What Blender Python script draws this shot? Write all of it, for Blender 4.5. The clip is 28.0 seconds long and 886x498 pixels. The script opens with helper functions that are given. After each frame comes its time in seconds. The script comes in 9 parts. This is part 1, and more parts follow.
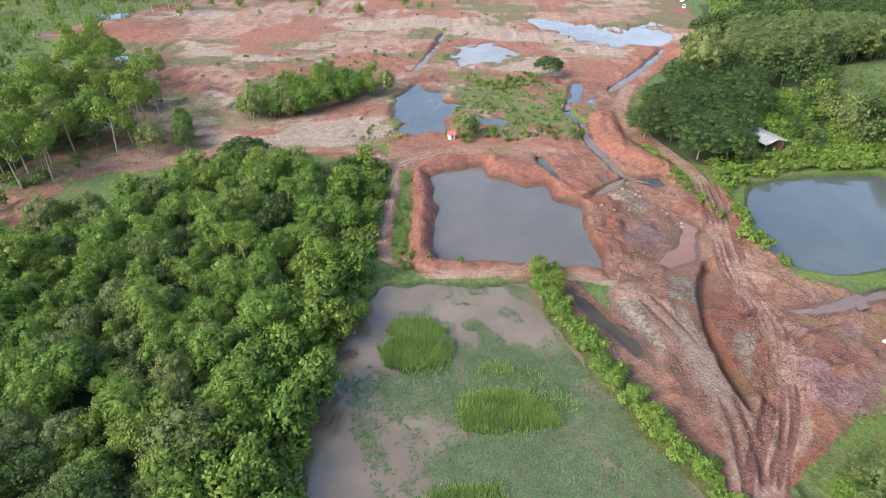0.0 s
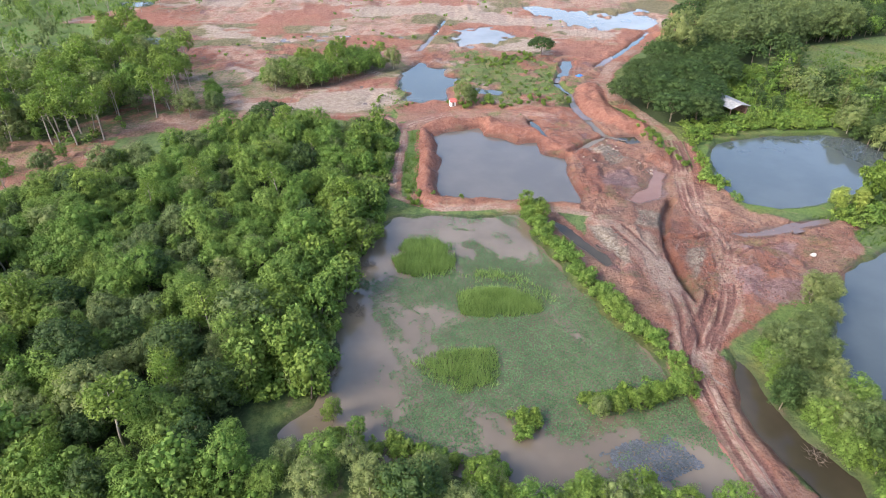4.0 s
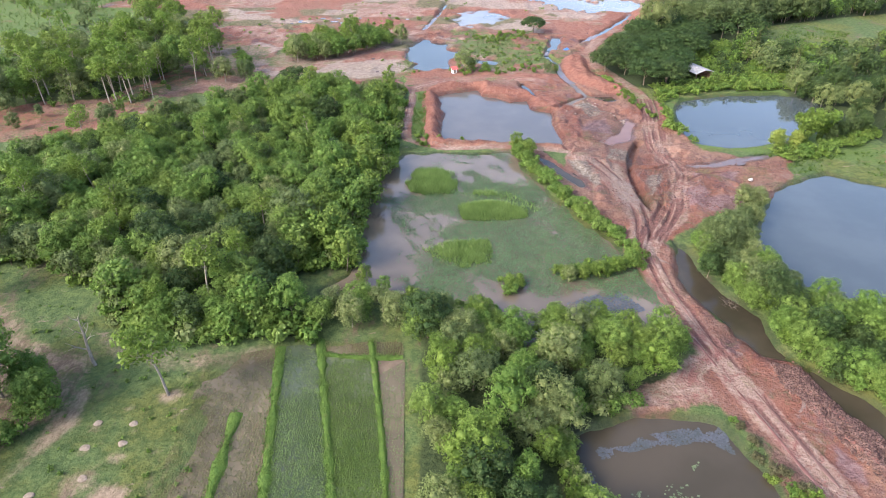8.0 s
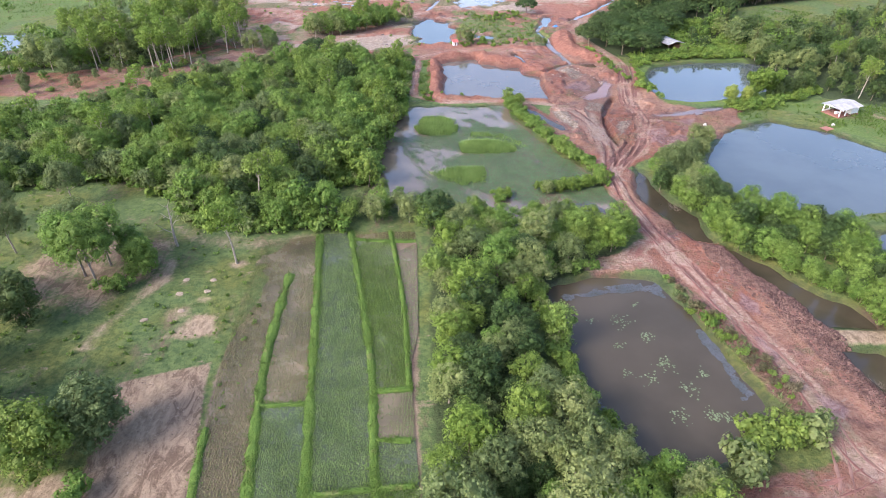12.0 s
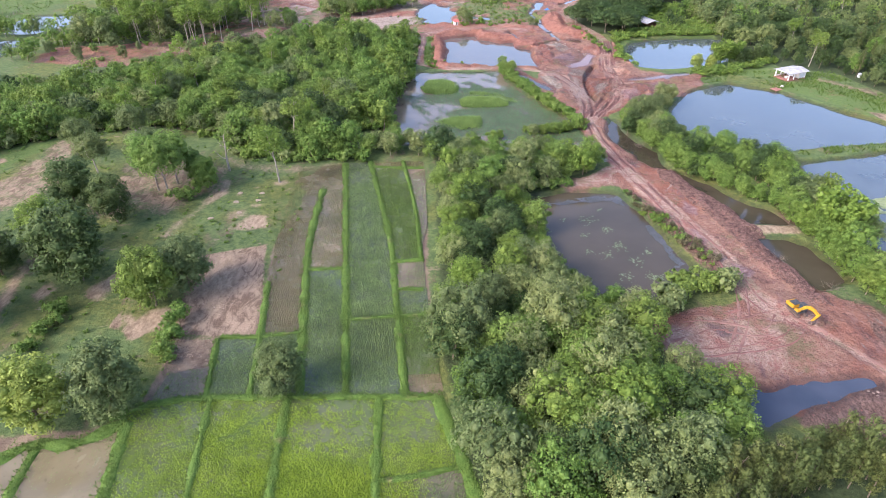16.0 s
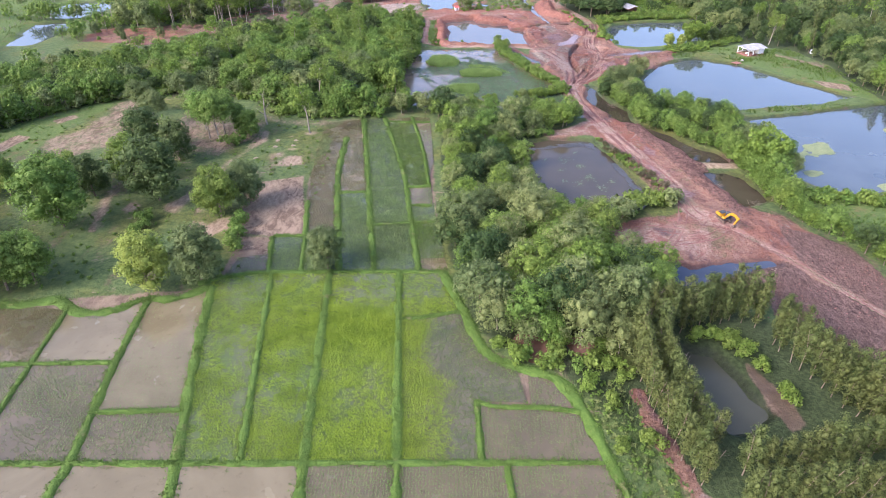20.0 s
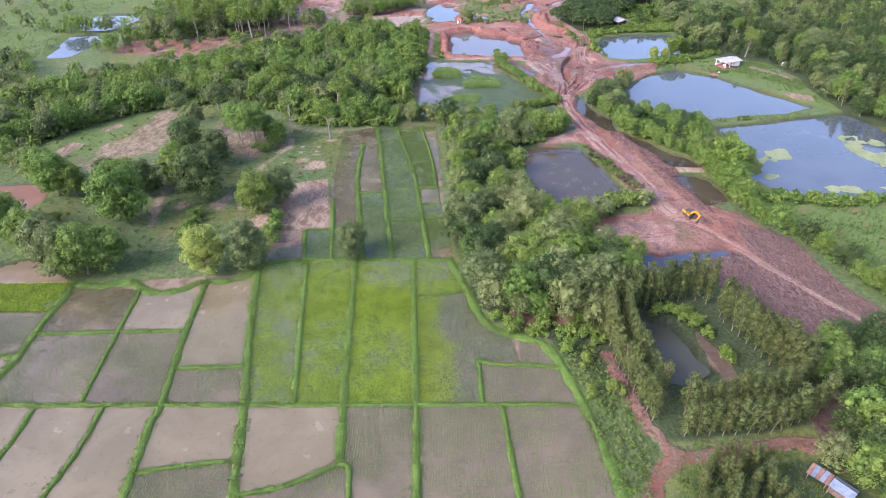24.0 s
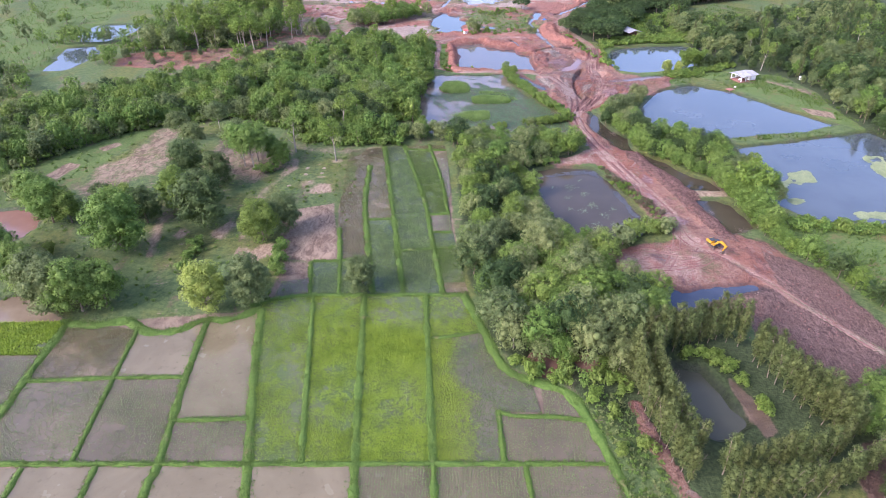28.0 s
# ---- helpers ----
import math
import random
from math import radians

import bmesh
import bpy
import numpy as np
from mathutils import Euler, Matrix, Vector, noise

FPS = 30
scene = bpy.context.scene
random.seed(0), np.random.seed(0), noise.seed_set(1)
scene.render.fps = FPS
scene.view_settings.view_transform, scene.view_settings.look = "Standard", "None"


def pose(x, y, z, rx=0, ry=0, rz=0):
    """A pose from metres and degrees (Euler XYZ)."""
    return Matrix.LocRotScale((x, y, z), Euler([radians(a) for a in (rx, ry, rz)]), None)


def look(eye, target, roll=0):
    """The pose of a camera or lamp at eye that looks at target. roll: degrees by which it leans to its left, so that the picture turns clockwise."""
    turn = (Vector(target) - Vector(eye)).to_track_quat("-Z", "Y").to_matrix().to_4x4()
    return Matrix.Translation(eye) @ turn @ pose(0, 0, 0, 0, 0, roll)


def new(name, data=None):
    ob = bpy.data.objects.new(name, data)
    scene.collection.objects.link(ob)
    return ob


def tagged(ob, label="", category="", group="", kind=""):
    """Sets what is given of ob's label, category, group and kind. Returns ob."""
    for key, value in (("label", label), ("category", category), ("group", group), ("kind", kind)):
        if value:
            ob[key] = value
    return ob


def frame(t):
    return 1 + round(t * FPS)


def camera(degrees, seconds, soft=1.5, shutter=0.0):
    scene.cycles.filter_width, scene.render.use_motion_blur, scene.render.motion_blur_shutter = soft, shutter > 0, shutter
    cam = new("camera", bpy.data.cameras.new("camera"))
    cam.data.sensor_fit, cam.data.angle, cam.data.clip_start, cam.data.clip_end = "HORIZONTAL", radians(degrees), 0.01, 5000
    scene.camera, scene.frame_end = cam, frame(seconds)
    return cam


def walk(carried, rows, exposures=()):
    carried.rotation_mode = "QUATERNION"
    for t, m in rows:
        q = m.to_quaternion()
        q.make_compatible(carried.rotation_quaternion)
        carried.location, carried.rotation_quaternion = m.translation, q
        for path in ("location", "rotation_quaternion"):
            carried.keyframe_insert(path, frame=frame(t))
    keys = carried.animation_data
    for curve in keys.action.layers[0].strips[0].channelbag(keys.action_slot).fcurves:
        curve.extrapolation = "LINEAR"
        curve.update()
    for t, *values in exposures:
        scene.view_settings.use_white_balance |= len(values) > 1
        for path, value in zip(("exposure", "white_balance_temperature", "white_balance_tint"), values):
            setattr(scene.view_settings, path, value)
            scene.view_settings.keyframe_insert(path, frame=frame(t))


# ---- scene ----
cam = camera(72.21, 28.0, 0.9)
METRES, EYE, TILT, LEAN, TURN = 153.0, 65.0, -33.7, 0.0, 0.0
ROWS = [
    (0.0, 0.00000, 0.00000, 0.00000, 0.000, 0.000, -0.000),
    (0.5, -0.00020, -0.01112, -0.00730, 0.022, -0.000, 0.020),
    (1.0, -0.00110, -0.02425, -0.01610, 0.007, -0.007, 0.020),
    (1.5, -0.00170, -0.03886, -0.02570, 0.007, -0.037, 0.020),
    (2.0, -0.00220, -0.05467, -0.03710, 0.007, -0.007, 0.030),
    (2.5, -0.00200, -0.07263, -0.04830, 0.022, -0.045, 0.020),
    (3.0, -0.00280, -0.09085, -0.06080, 0.007, -0.045, 0.020),
    (3.5, -0.00300, -0.10988, -0.07340, 0.030, -0.060, 0.040),
    (5.5, -0.00640, -0.18961, -0.12730, 0.015, -0.037, 0.030),
    (6.0, -0.00700, -0.21051, -0.14110, 0.015, -0.037, 0.040),
    (6.5, -0.00780, -0.23169, -0.15520, 0.015, -0.037, 0.040),
    (7.0, -0.00840, -0.25286, -0.16940, 0.030, -0.045, 0.050),
    (7.5, -0.00950, -0.27403, -0.18380, 0.015, -0.037, 0.080),
    (8.0, -0.01070, -0.29574, -0.19810, -0.007, -0.060, 0.090),
    (8.5, -0.01080, -0.31678, -0.21290, 0.015, -0.060, 0.120),
    (9.0, -0.01090, -0.33848, -0.22730, 0.037, -0.082, 0.100),
    (9.5, -0.01190, -0.36019, -0.24160, 0.022, -0.112, 0.130),
    (10.0, -0.01270, -0.38163, -0.25620, 0.015, -0.127, 0.140),
    (10.5, -0.01340, -0.40307, -0.27090, 0.015, -0.119, 0.150),
    (11.0, -0.01360, -0.42491, -0.28520, 0.037, -0.142, 0.150),
    (11.5, -0.01400, -0.44635, -0.30000, 0.052, -0.134, 0.140),
    (12.0, -0.01470, -0.46873, -0.31430, 0.060, -0.149, 0.140),
    (12.5, -0.01540, -0.49004, -0.32930, 0.052, -0.134, 0.120),
    (14.5, -0.01750, -0.57781, -0.38830, 0.082, -0.090, 0.100),
    (15.0, -0.01820, -0.59871, -0.40240, 0.075, -0.090, 0.090),
    (15.5, -0.01860, -0.62069, -0.41700, 0.090, -0.090, 0.080),
    (16.0, -0.01930, -0.64226, -0.43210, 0.082, -0.060, 0.060),
    (16.5, -0.01980, -0.66424, -0.44690, 0.082, -0.060, 0.040),
    (17.0, -0.02020, -0.68595, -0.46170, 0.097, -0.045, 0.070),
    (17.5, -0.02070, -0.70752, -0.47650, 0.097, -0.060, 0.040),
    (18.0, -0.02160, -0.72923, -0.49100, 0.097, -0.097, 0.050),
    (18.5, -0.02220, -0.75080, -0.50570, 0.097, -0.127, 0.050),
    (19.0, -0.02290, -0.77291, -0.51990, 0.104, -0.134, 0.050),
    (19.5, -0.02360, -0.79717, -0.53070, 0.097, -0.149, 0.040),
    (20.0, -0.02400, -0.82370, -0.53800, 0.112, -0.201, 0.040),
    (20.5, -0.02450, -0.85036, -0.54510, 0.112, -0.224, 0.050),
    (21.0, -0.02490, -0.87716, -0.55250, 0.119, -0.239, 0.070),
    (21.5, -0.02520, -0.90289, -0.55880, 0.112, -0.246, 0.080),
    (23.5, -0.03130, -0.96252, -0.55500, 0.127, -0.299, 0.010),
    (24.0, -0.03350, -0.96828, -0.54800, 0.134, -0.313, 0.010),
    (24.5, -0.03570, -0.97096, -0.54100, 0.134, -0.321, 0.000),
    (25.0, -0.03800, -0.96989, -0.53710, 0.134, -0.313, -0.010),
    (25.5, -0.04040, -0.96614, -0.53450, 0.142, -0.299, -0.010),
    (26.0, -0.04310, -0.96038, -0.53050, 0.142, -0.299, -0.020),
    (26.5, -0.04560, -0.95287, -0.52510, 0.149, -0.261, -0.020),
    (27.0, -0.04800, -0.94403, -0.51850, 0.157, -0.209, -0.020),
    (27.5, -0.05020, -0.93358, -0.51090, 0.157, -0.187, -0.020),
    (28.0, -0.05240, -0.92205, -0.50230, 0.164, -0.179, -0.020),
]
walk(cam, [(t, pose(0, 0, EYE, TILT, LEAN, TURN) @ pose(METRES * x, METRES * y, METRES * z, 90 + pitch, roll, yaw)) for t, x, y, z, yaw, pitch, roll in ROWS], exposures=[(0.0, 1.66, 6450, 10), (6.0, 1.77, 6280, 14), (20.0, 1.82, 5950, 25), (28.0, 1.77, 5740, 31)])

# ---- sky and sun: a soft, veiled sun low in the west ----
world = bpy.data.worlds.new("sky")
scene.world = world
world.use_nodes = True
_n = world.node_tree.nodes
_sky = _n.new("ShaderNodeTexSky")
_sky.sky_type = "NISHITA"
_sky.sun_disc = False
SUN_ELEV, SUN_AZ = 36.0, 240.0
_sky.sun_elevation = radians(SUN_ELEV)
_sky.sun_rotation = radians(SUN_AZ)
_sky.air_density, _sky.dust_density, _sky.ozone_density = 1.0, 3.2, 1.2
world.node_tree.links.new(_sky.outputs[0], _n["Background"].inputs[0])
_n["Background"].inputs[1].default_value = 0.15
sun = new("sun", bpy.data.lights.new("sun", "SUN"))
sun.data.energy, sun.data.angle, sun.data.color = 1.3, radians(22), (1.0, 0.97, 0.92)
_az = radians(SUN_AZ)
_to_sun = Vector((math.sin(_az) * math.cos(radians(SUN_ELEV)), math.cos(_az) * math.cos(radians(SUN_ELEV)), math.sin(radians(SUN_ELEV))))
sun.matrix_world = look(tuple(_to_sun * 300), (0, 0, 0))


# ---- materials ----
class Nodes:
    """Small wrapper to write node materials tersely."""

    def __init__(self, name, rough=0.9):
        self.mat = bpy.data.materials.new(name)
        self.mat.use_nodes = True
        self.tree = self.mat.node_tree
        self.bsdf = self.tree.nodes["Principled BSDF"]
        self.bsdf.inputs["Roughness"].default_value = rough
        self.bsdf.inputs["Specular IOR Level"].default_value = 0.25
        geo = self.tree.nodes.new("ShaderNodeNewGeometry")
        self.pos = geo.outputs["Position"]
        self.island = geo.outputs["Random Per Island"]
        self.obrand = self.tree.nodes.new("ShaderNodeObjectInfo").outputs["Random"]

    def put(self, sock, value):
        if isinstance(value, bpy.types.NodeSocket):
            self.tree.links.new(value, sock)
        elif isinstance(value, tuple) and len(value) == 3 and sock.type == "RGBA":
            sock.default_value = (*value, 1)
        else:
            sock.default_value = value

    def noise(self, scale, detail=4.0, rough=0.55, vec=None, distort=0.0):
        n = self.tree.nodes.new("ShaderNodeTexNoise")
        n.inputs["Scale"].default_value, n.inputs["Detail"].default_value = scale, detail
        n.inputs["Roughness"].default_value, n.inputs["Distortion"].default_value = rough, distort
        self.put(n.inputs["Vector"], vec or self.pos)
        return n.outputs[0]

    def voronoi(self, scale, vec=None, feature="F1", out="Distance"):
        n = self.tree.nodes.new("ShaderNodeTexVoronoi")
        n.feature = feature
        n.inputs["Scale"].default_value = scale
        self.put(n.inputs["Vector"], vec or self.pos)
        return n.outputs[out]

    def stretch(self, sx, sy, sz=1.0, turn=0.0):
        n = self.tree.nodes.new("ShaderNodeMapping")
        n.inputs["Scale"].default_value = (sx, sy, sz)
        n.inputs["Rotation"].default_value = (0, 0, radians(turn))
        self.put(n.inputs["Vector"], self.pos)
        return n.outputs[0]

    def step(self, value, lo, hi, out_lo=0.0, out_hi=1.0):
        n = self.tree.nodes.new("ShaderNodeMapRange")
        n.interpolation_type = "SMOOTHSTEP"
        self.put(n.inputs[0], value)
        for i, v in enumerate((lo, hi, out_lo, out_hi)):
            n.inputs[i + 1].default_value = v
        return n.outputs[0]

    def calc(self, op, a, b=0.0):
        n = self.tree.nodes.new("ShaderNodeMath")
        n.operation = op
        self.put(n.inputs[0], a)
        self.put(n.inputs[1], b)
        return n.outputs[0]

    def mix(self, fac, a, b, kind="MIX"):
        n = self.tree.nodes.new("ShaderNodeMix")
        n.data_type, n.blend_type = "RGBA", kind
        self.put(n.inputs[0], fac)
        self.put(n.inputs[6], a)
        self.put(n.inputs[7], b)
        return n.outputs[2]

    def layer(self, name):
        n = self.tree.nodes.new("ShaderNodeAttribute")
        n.attribute_name = name
        sep = self.tree.nodes.new("ShaderNodeSeparateColor")
        self.tree.links.new(n.outputs["Color"], sep.inputs[0])
        return sep.outputs[0], sep.outputs[1], sep.outputs[2], n.outputs["Alpha"]

    def value(self, name):
        n = self.tree.nodes.new("ShaderNodeAttribute")
        n.attribute_name = name
        return n.outputs["Fac"]

    def bump(self, height, strength, dist=0.1):
        n = self.tree.nodes.new("ShaderNodeBump")
        n.inputs["Strength"].default_value, n.inputs["Distance"].default_value = strength, dist
        self.put(n.inputs["Height"], height)
        self.tree.links.new(n.outputs[0], self.bsdf.inputs["Normal"])

    def done(self, colour, rough=None, metal=None):
        self.put(self.bsdf.inputs["Base Color"], colour)
        if rough is not None:
            self.put(self.bsdf.inputs["Roughness"], rough)
        if metal is not None:
            self.bsdf.inputs["Metallic"].default_value = metal
        return self.mat


def soil_material():
    """The land: red earth, pale tracks, grass, mud, ploughed soil, straw and forest floor, blended by the zones of the plan."""
    m = Nodes("land")
    red, tan, lush, mud = m.layer("zone_a")
    plough, straw, floor_, wet = m.layer("zone_b")
    gravel, purple, spoil, hay = m.layer("zone_c")
    fresh, rut, scrub, pale = m.layer("zone_d")
    fine, mid, big = m.noise(1.6, 6), m.noise(0.28, 5, 0.6), m.noise(0.05, 4)
    grit = m.voronoi(2.2)

    def edge(w, spread=0.35):
        jitter = m.calc("ADD", m.calc("MULTIPLY", m.calc("SUBTRACT", mid, 0.5), 0.9), m.calc("MULTIPLY", m.calc("SUBTRACT", fine, 0.5), 0.7))
        return m.step(m.calc("ADD", w, m.calc("MULTIPLY", jitter, 0.8)), 0.5 - spread / 2, 0.5 + spread / 2)

    grass = m.mix(m.step(m.noise(0.75, 7, 0.72), 0.40, 0.60), (0.050, 0.082, 0.025), (0.094, 0.130, 0.042))
    grass = m.mix(m.calc("MULTIPLY", m.step(fine, 0.52, 0.74), 0.55), grass, (0.130, 0.160, 0.055))
    grass = m.mix(m.step(m.noise(0.06, 5, 0.6), 0.45, 0.60), grass, m.mix(1.0, grass, (1.25, 1.0, 0.8), "MULTIPLY"))
    dry = m.mix(m.step(fine, 0.3, 0.7), (0.100, 0.068, 0.048), (0.165, 0.112, 0.078))
    base = m.mix(m.step(m.noise(0.13, 7, 0.74, m.stretch(1.0, 0.45, 1, 25)), 0.54, 0.70), grass, dry)
    base = m.mix(m.calc("MULTIPLY", m.step(m.noise(0.24, 7, 0.75, m.stretch(0.6, 1.2, 1, -30)), 0.60, 0.67), 0.85), base, m.mix(fine, (0.16, 0.115, 0.085), (0.27, 0.20, 0.15)))
    lushc = m.mix(m.step(fine, 0.3, 0.7), (0.056, 0.098, 0.022), (0.106, 0.148, 0.038))
    lushc = m.mix(m.step(m.noise(0.2, 5, 0.7), 0.52, 0.68), lushc, (0.124, 0.107, 0.043))
    base = m.mix(edge(lush, 0.5), base, lushc)
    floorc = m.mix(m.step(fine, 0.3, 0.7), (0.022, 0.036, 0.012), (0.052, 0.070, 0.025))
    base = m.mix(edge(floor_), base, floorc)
    # red earth: brick red, dusty pink, purple-brown, with pale and grey scrapings
    redc = m.mix(m.step(mid, 0.3, 0.7), (0.158, 0.059, 0.036), (0.222, 0.101, 0.067))
    redc = m.mix(m.step(big, 0.40, 0.60), redc, m.mix(m.step(fine, 0.35, 0.7), (0.187, 0.101, 0.068), (0.247, 0.147, 0.102)))
    redc = m.mix(m.calc("MULTIPLY", m.step(m.noise(0.42, 6, 0.7), 0.52, 0.68), 0.75), redc, (0.108, 0.050, 0.041))
    redc = m.mix(m.step(m.noise(0.17, 5, 0.7, distort=1.0), 0.58, 0.70), redc, (0.217, 0.162, 0.133))
    redc = m.mix(m.step(m.noise(0.11, 6, 0.7, m.stretch(1, 0.6, 1, 30)), 0.55, 0.66), redc, (0.129, 0.071, 0.067))
    redc = m.mix(m.calc("MULTIPLY", m.step(m.noise(0.075, 7, 0.75), 0.53, 0.63), 0.7), redc, m.mix(fine, (0.070, 0.072, 0.027), (0.140, 0.122, 0.062)))
    redc = m.mix(m.step(m.noise(3.0, 3, 0.6), 0.62, 0.72), redc, m.mix(1.0, redc, (0.6, 0.58, 0.58), "MULTIPLY"))
    streak = m.calc("MULTIPLY", m.step(m.noise(0.30, 8, 0.72, m.stretch(1.0, 0.45, 1, -12), 0.6), 0.50, 0.66), m.step(m.noise(0.09, 3), 0.42, 0.56))
    redc = m.mix(m.calc("MULTIPLY", streak, 0.6), redc, (0.225, 0.142, 0.115))
    streak = m.calc("MULTIPLY", m.step(m.noise(0.33, 7, 0.75, distort=0.8), 0.50, 0.62), m.step(m.noise(0.07, 3, 0.5, m.stretch(1, 1, 1, 40)), 0.48, 0.60))
    redc = m.mix(m.calc("MULTIPLY", streak, 0.85), redc, (0.085, 0.040, 0.036))
    redc = m.mix(m.calc("MULTIPLY", m.step(m.noise(1.9, 5, 0.75), 0.56, 0.68), 0.55), redc, (0.25, 0.165, 0.135))
    base = m.mix(edge(red), base, redc)
    tanc = m.mix(m.step(fine, 0.3, 0.7), (0.245, 0.160, 0.120), (0.335, 0.238, 0.185))
    tanc = m.mix(m.step(m.noise(0.16, 7, 0.72, distort=0.7), 0.48, 0.62), tanc, (0.225, 0.105, 0.080))
    tanc = m.mix(m.calc("MULTIPLY", m.step(m.noise(0.045, 6, 0.7, m.stretch(1, 1.6, 1, 12)), 0.52, 0.62), 0.75), tanc, m.mix(fine, (0.13, 0.105, 0.055), (0.20, 0.155, 0.10)))
    mottle = m.noise(0.42, 9, 0.8, distort=0.6)
    tanc = m.mix(m.calc("MULTIPLY", m.step(mottle, 0.54, 0.62), 0.7), tanc, m.mix(fine, (0.150, 0.118, 0.060), (0.260, 0.205, 0.130)))
    tanc = m.mix(m.calc("MULTIPLY", m.step(mottle, 0.46, 0.38), 0.7), tanc, (0.200, 0.082, 0.058))
    base = m.mix(edge(tan, 0.7), base, tanc)
    scrubc = m.mix(m.step(m.noise(0.9, 7, 0.75), 0.40, 0.62), (0.072, 0.076, 0.030), (0.165, 0.142, 0.075))
    base = m.mix(m.calc("MULTIPLY", edge(scrub, 0.5), 0.85), base, scrubc)
    palec = m.mix(m.step(m.noise(0.7, 7, 0.72), 0.38, 0.64), (0.240, 0.180, 0.140), (0.350, 0.282, 0.232))
    base = m.mix(m.calc("MULTIPLY", edge(pale, 0.6), 0.85), base, palec)
    freshc = m.mix(m.step(m.noise(0.8, 7, 0.74, distort=0.5), 0.36, 0.64), (0.178, 0.069, 0.045), (0.262, 0.124, 0.086))
    base = m.mix(m.calc("MULTIPLY", edge(fresh, 0.5), 0.9), base, freshc)
    ploughc = m.mix(m.step(m.noise(2.0, 8, 0.78, m.stretch(1, 0.42, 1, -35), 1.2), 0.40, 0.62), (0.066, 0.039, 0.030), (0.190, 0.122, 0.094))
    ploughc = m.mix(m.calc("MULTIPLY", m.step(m.noise(0.35, 7, 0.75, m.stretch(0.5, 1, 1, 15), 1.0), 0.52, 0.64), 0.45), ploughc, (0.175, 0.112, 0.090))
    base = m.mix(edge(plough), base, ploughc)
    strawc = m.mix(m.step(m.noise(0.55, 8, 0.78, m.stretch(1, 0.5, 1, 20), 0.9), 0.40, 0.60), (0.112, 0.076, 0.049), (0.255, 0.186, 0.124))
    base = m.mix(edge(straw), base, strawc)
    purplec = m.mix(m.step(m.noise(0.5, 6, 0.7, distort=0.8), 0.38, 0.62), (0.140, 0.080, 0.077), (0.245, 0.168, 0.160))
    base = m.mix(m.calc("MULTIPLY", edge(purple, 0.6), 0.85), base, purplec)
    gravelc = m.mix(m.step(m.noise(1.3, 7, 0.75), 0.40, 0.62), (0.120, 0.096, 0.070), (0.265, 0.235, 0.190))
    base = m.mix(m.calc("MULTIPLY", edge(gravel, 0.6), 0.9), base, gravelc)
    spoilc = m.mix(m.step(m.noise(1.0, 8, 0.78, distort=0.5), 0.38, 0.62), (0.098, 0.050, 0.036), (0.215, 0.124, 0.094))
    base = m.mix(edge(spoil, 0.5), base, spoilc)
    hayc = m.mix(m.step(m.noise(1.1, 7, 0.75, m.stretch(1, 0.5, 1, -20)), 0.36, 0.62), (0.155, 0.110, 0.068), (0.300, 0.226, 0.150))
    base = m.mix(edge(hay, 0.6), base, hayc)
    rutc = m.mix(m.step(m.noise(1.4, 6, 0.7), 0.40, 0.62), (0.100, 0.044, 0.036), (0.165, 0.078, 0.062))
    base = m.mix(m.calc("MULTIPLY", m.step(rut, 0.25, 0.75), 0.9), base, rutc)
    mudc = m.mix(m.step(mid, 0.35, 0.65), (0.12, 0.085, 0.06), (0.20, 0.15, 0.10))
    base = m.mix(edge(mud), base, mudc)
    base = m.mix(m.calc("MULTIPLY", m.step(wet, 0.15, 0.9), 0.78), base, m.mix(1.0, base, (0.45, 0.4, 0.38), "MULTIPLY"))
    soil = m.calc("MAXIMUM", m.calc("MAXIMUM", m.calc("MAXIMUM", red, plough), tan), spoil)
    h = m.calc("ADD", m.calc("MULTIPLY", m.noise(1.1, 9, 0.78), 0.9), m.calc("MULTIPLY", grit, 0.25))
    m.bump(m.calc("MULTIPLY", h, m.step(soil, 0.2, 0.8, 0.5, 1.25)), 0.8, 0.7)
    return m.done(base, m.step(wet, 0.2, 1.0, 0.95, 0.35))


def water_material(name, deep, shallow, rough=0.03, ripple=0.03, scale=0.06, ior=1.36):
    m = Nodes(name, rough)
    m.bsdf.inputs["IOR"].default_value = ior
    m.bsdf.inputs["Specular IOR Level"].default_value = 0.5
    c = m.mix(m.step(m.noise(scale, 4, 0.6), 0.35, 0.65), deep, shallow)
    m.bump(m.noise(1.8, 3, 0.6), ripple, 0.05)
    return m.done(c)


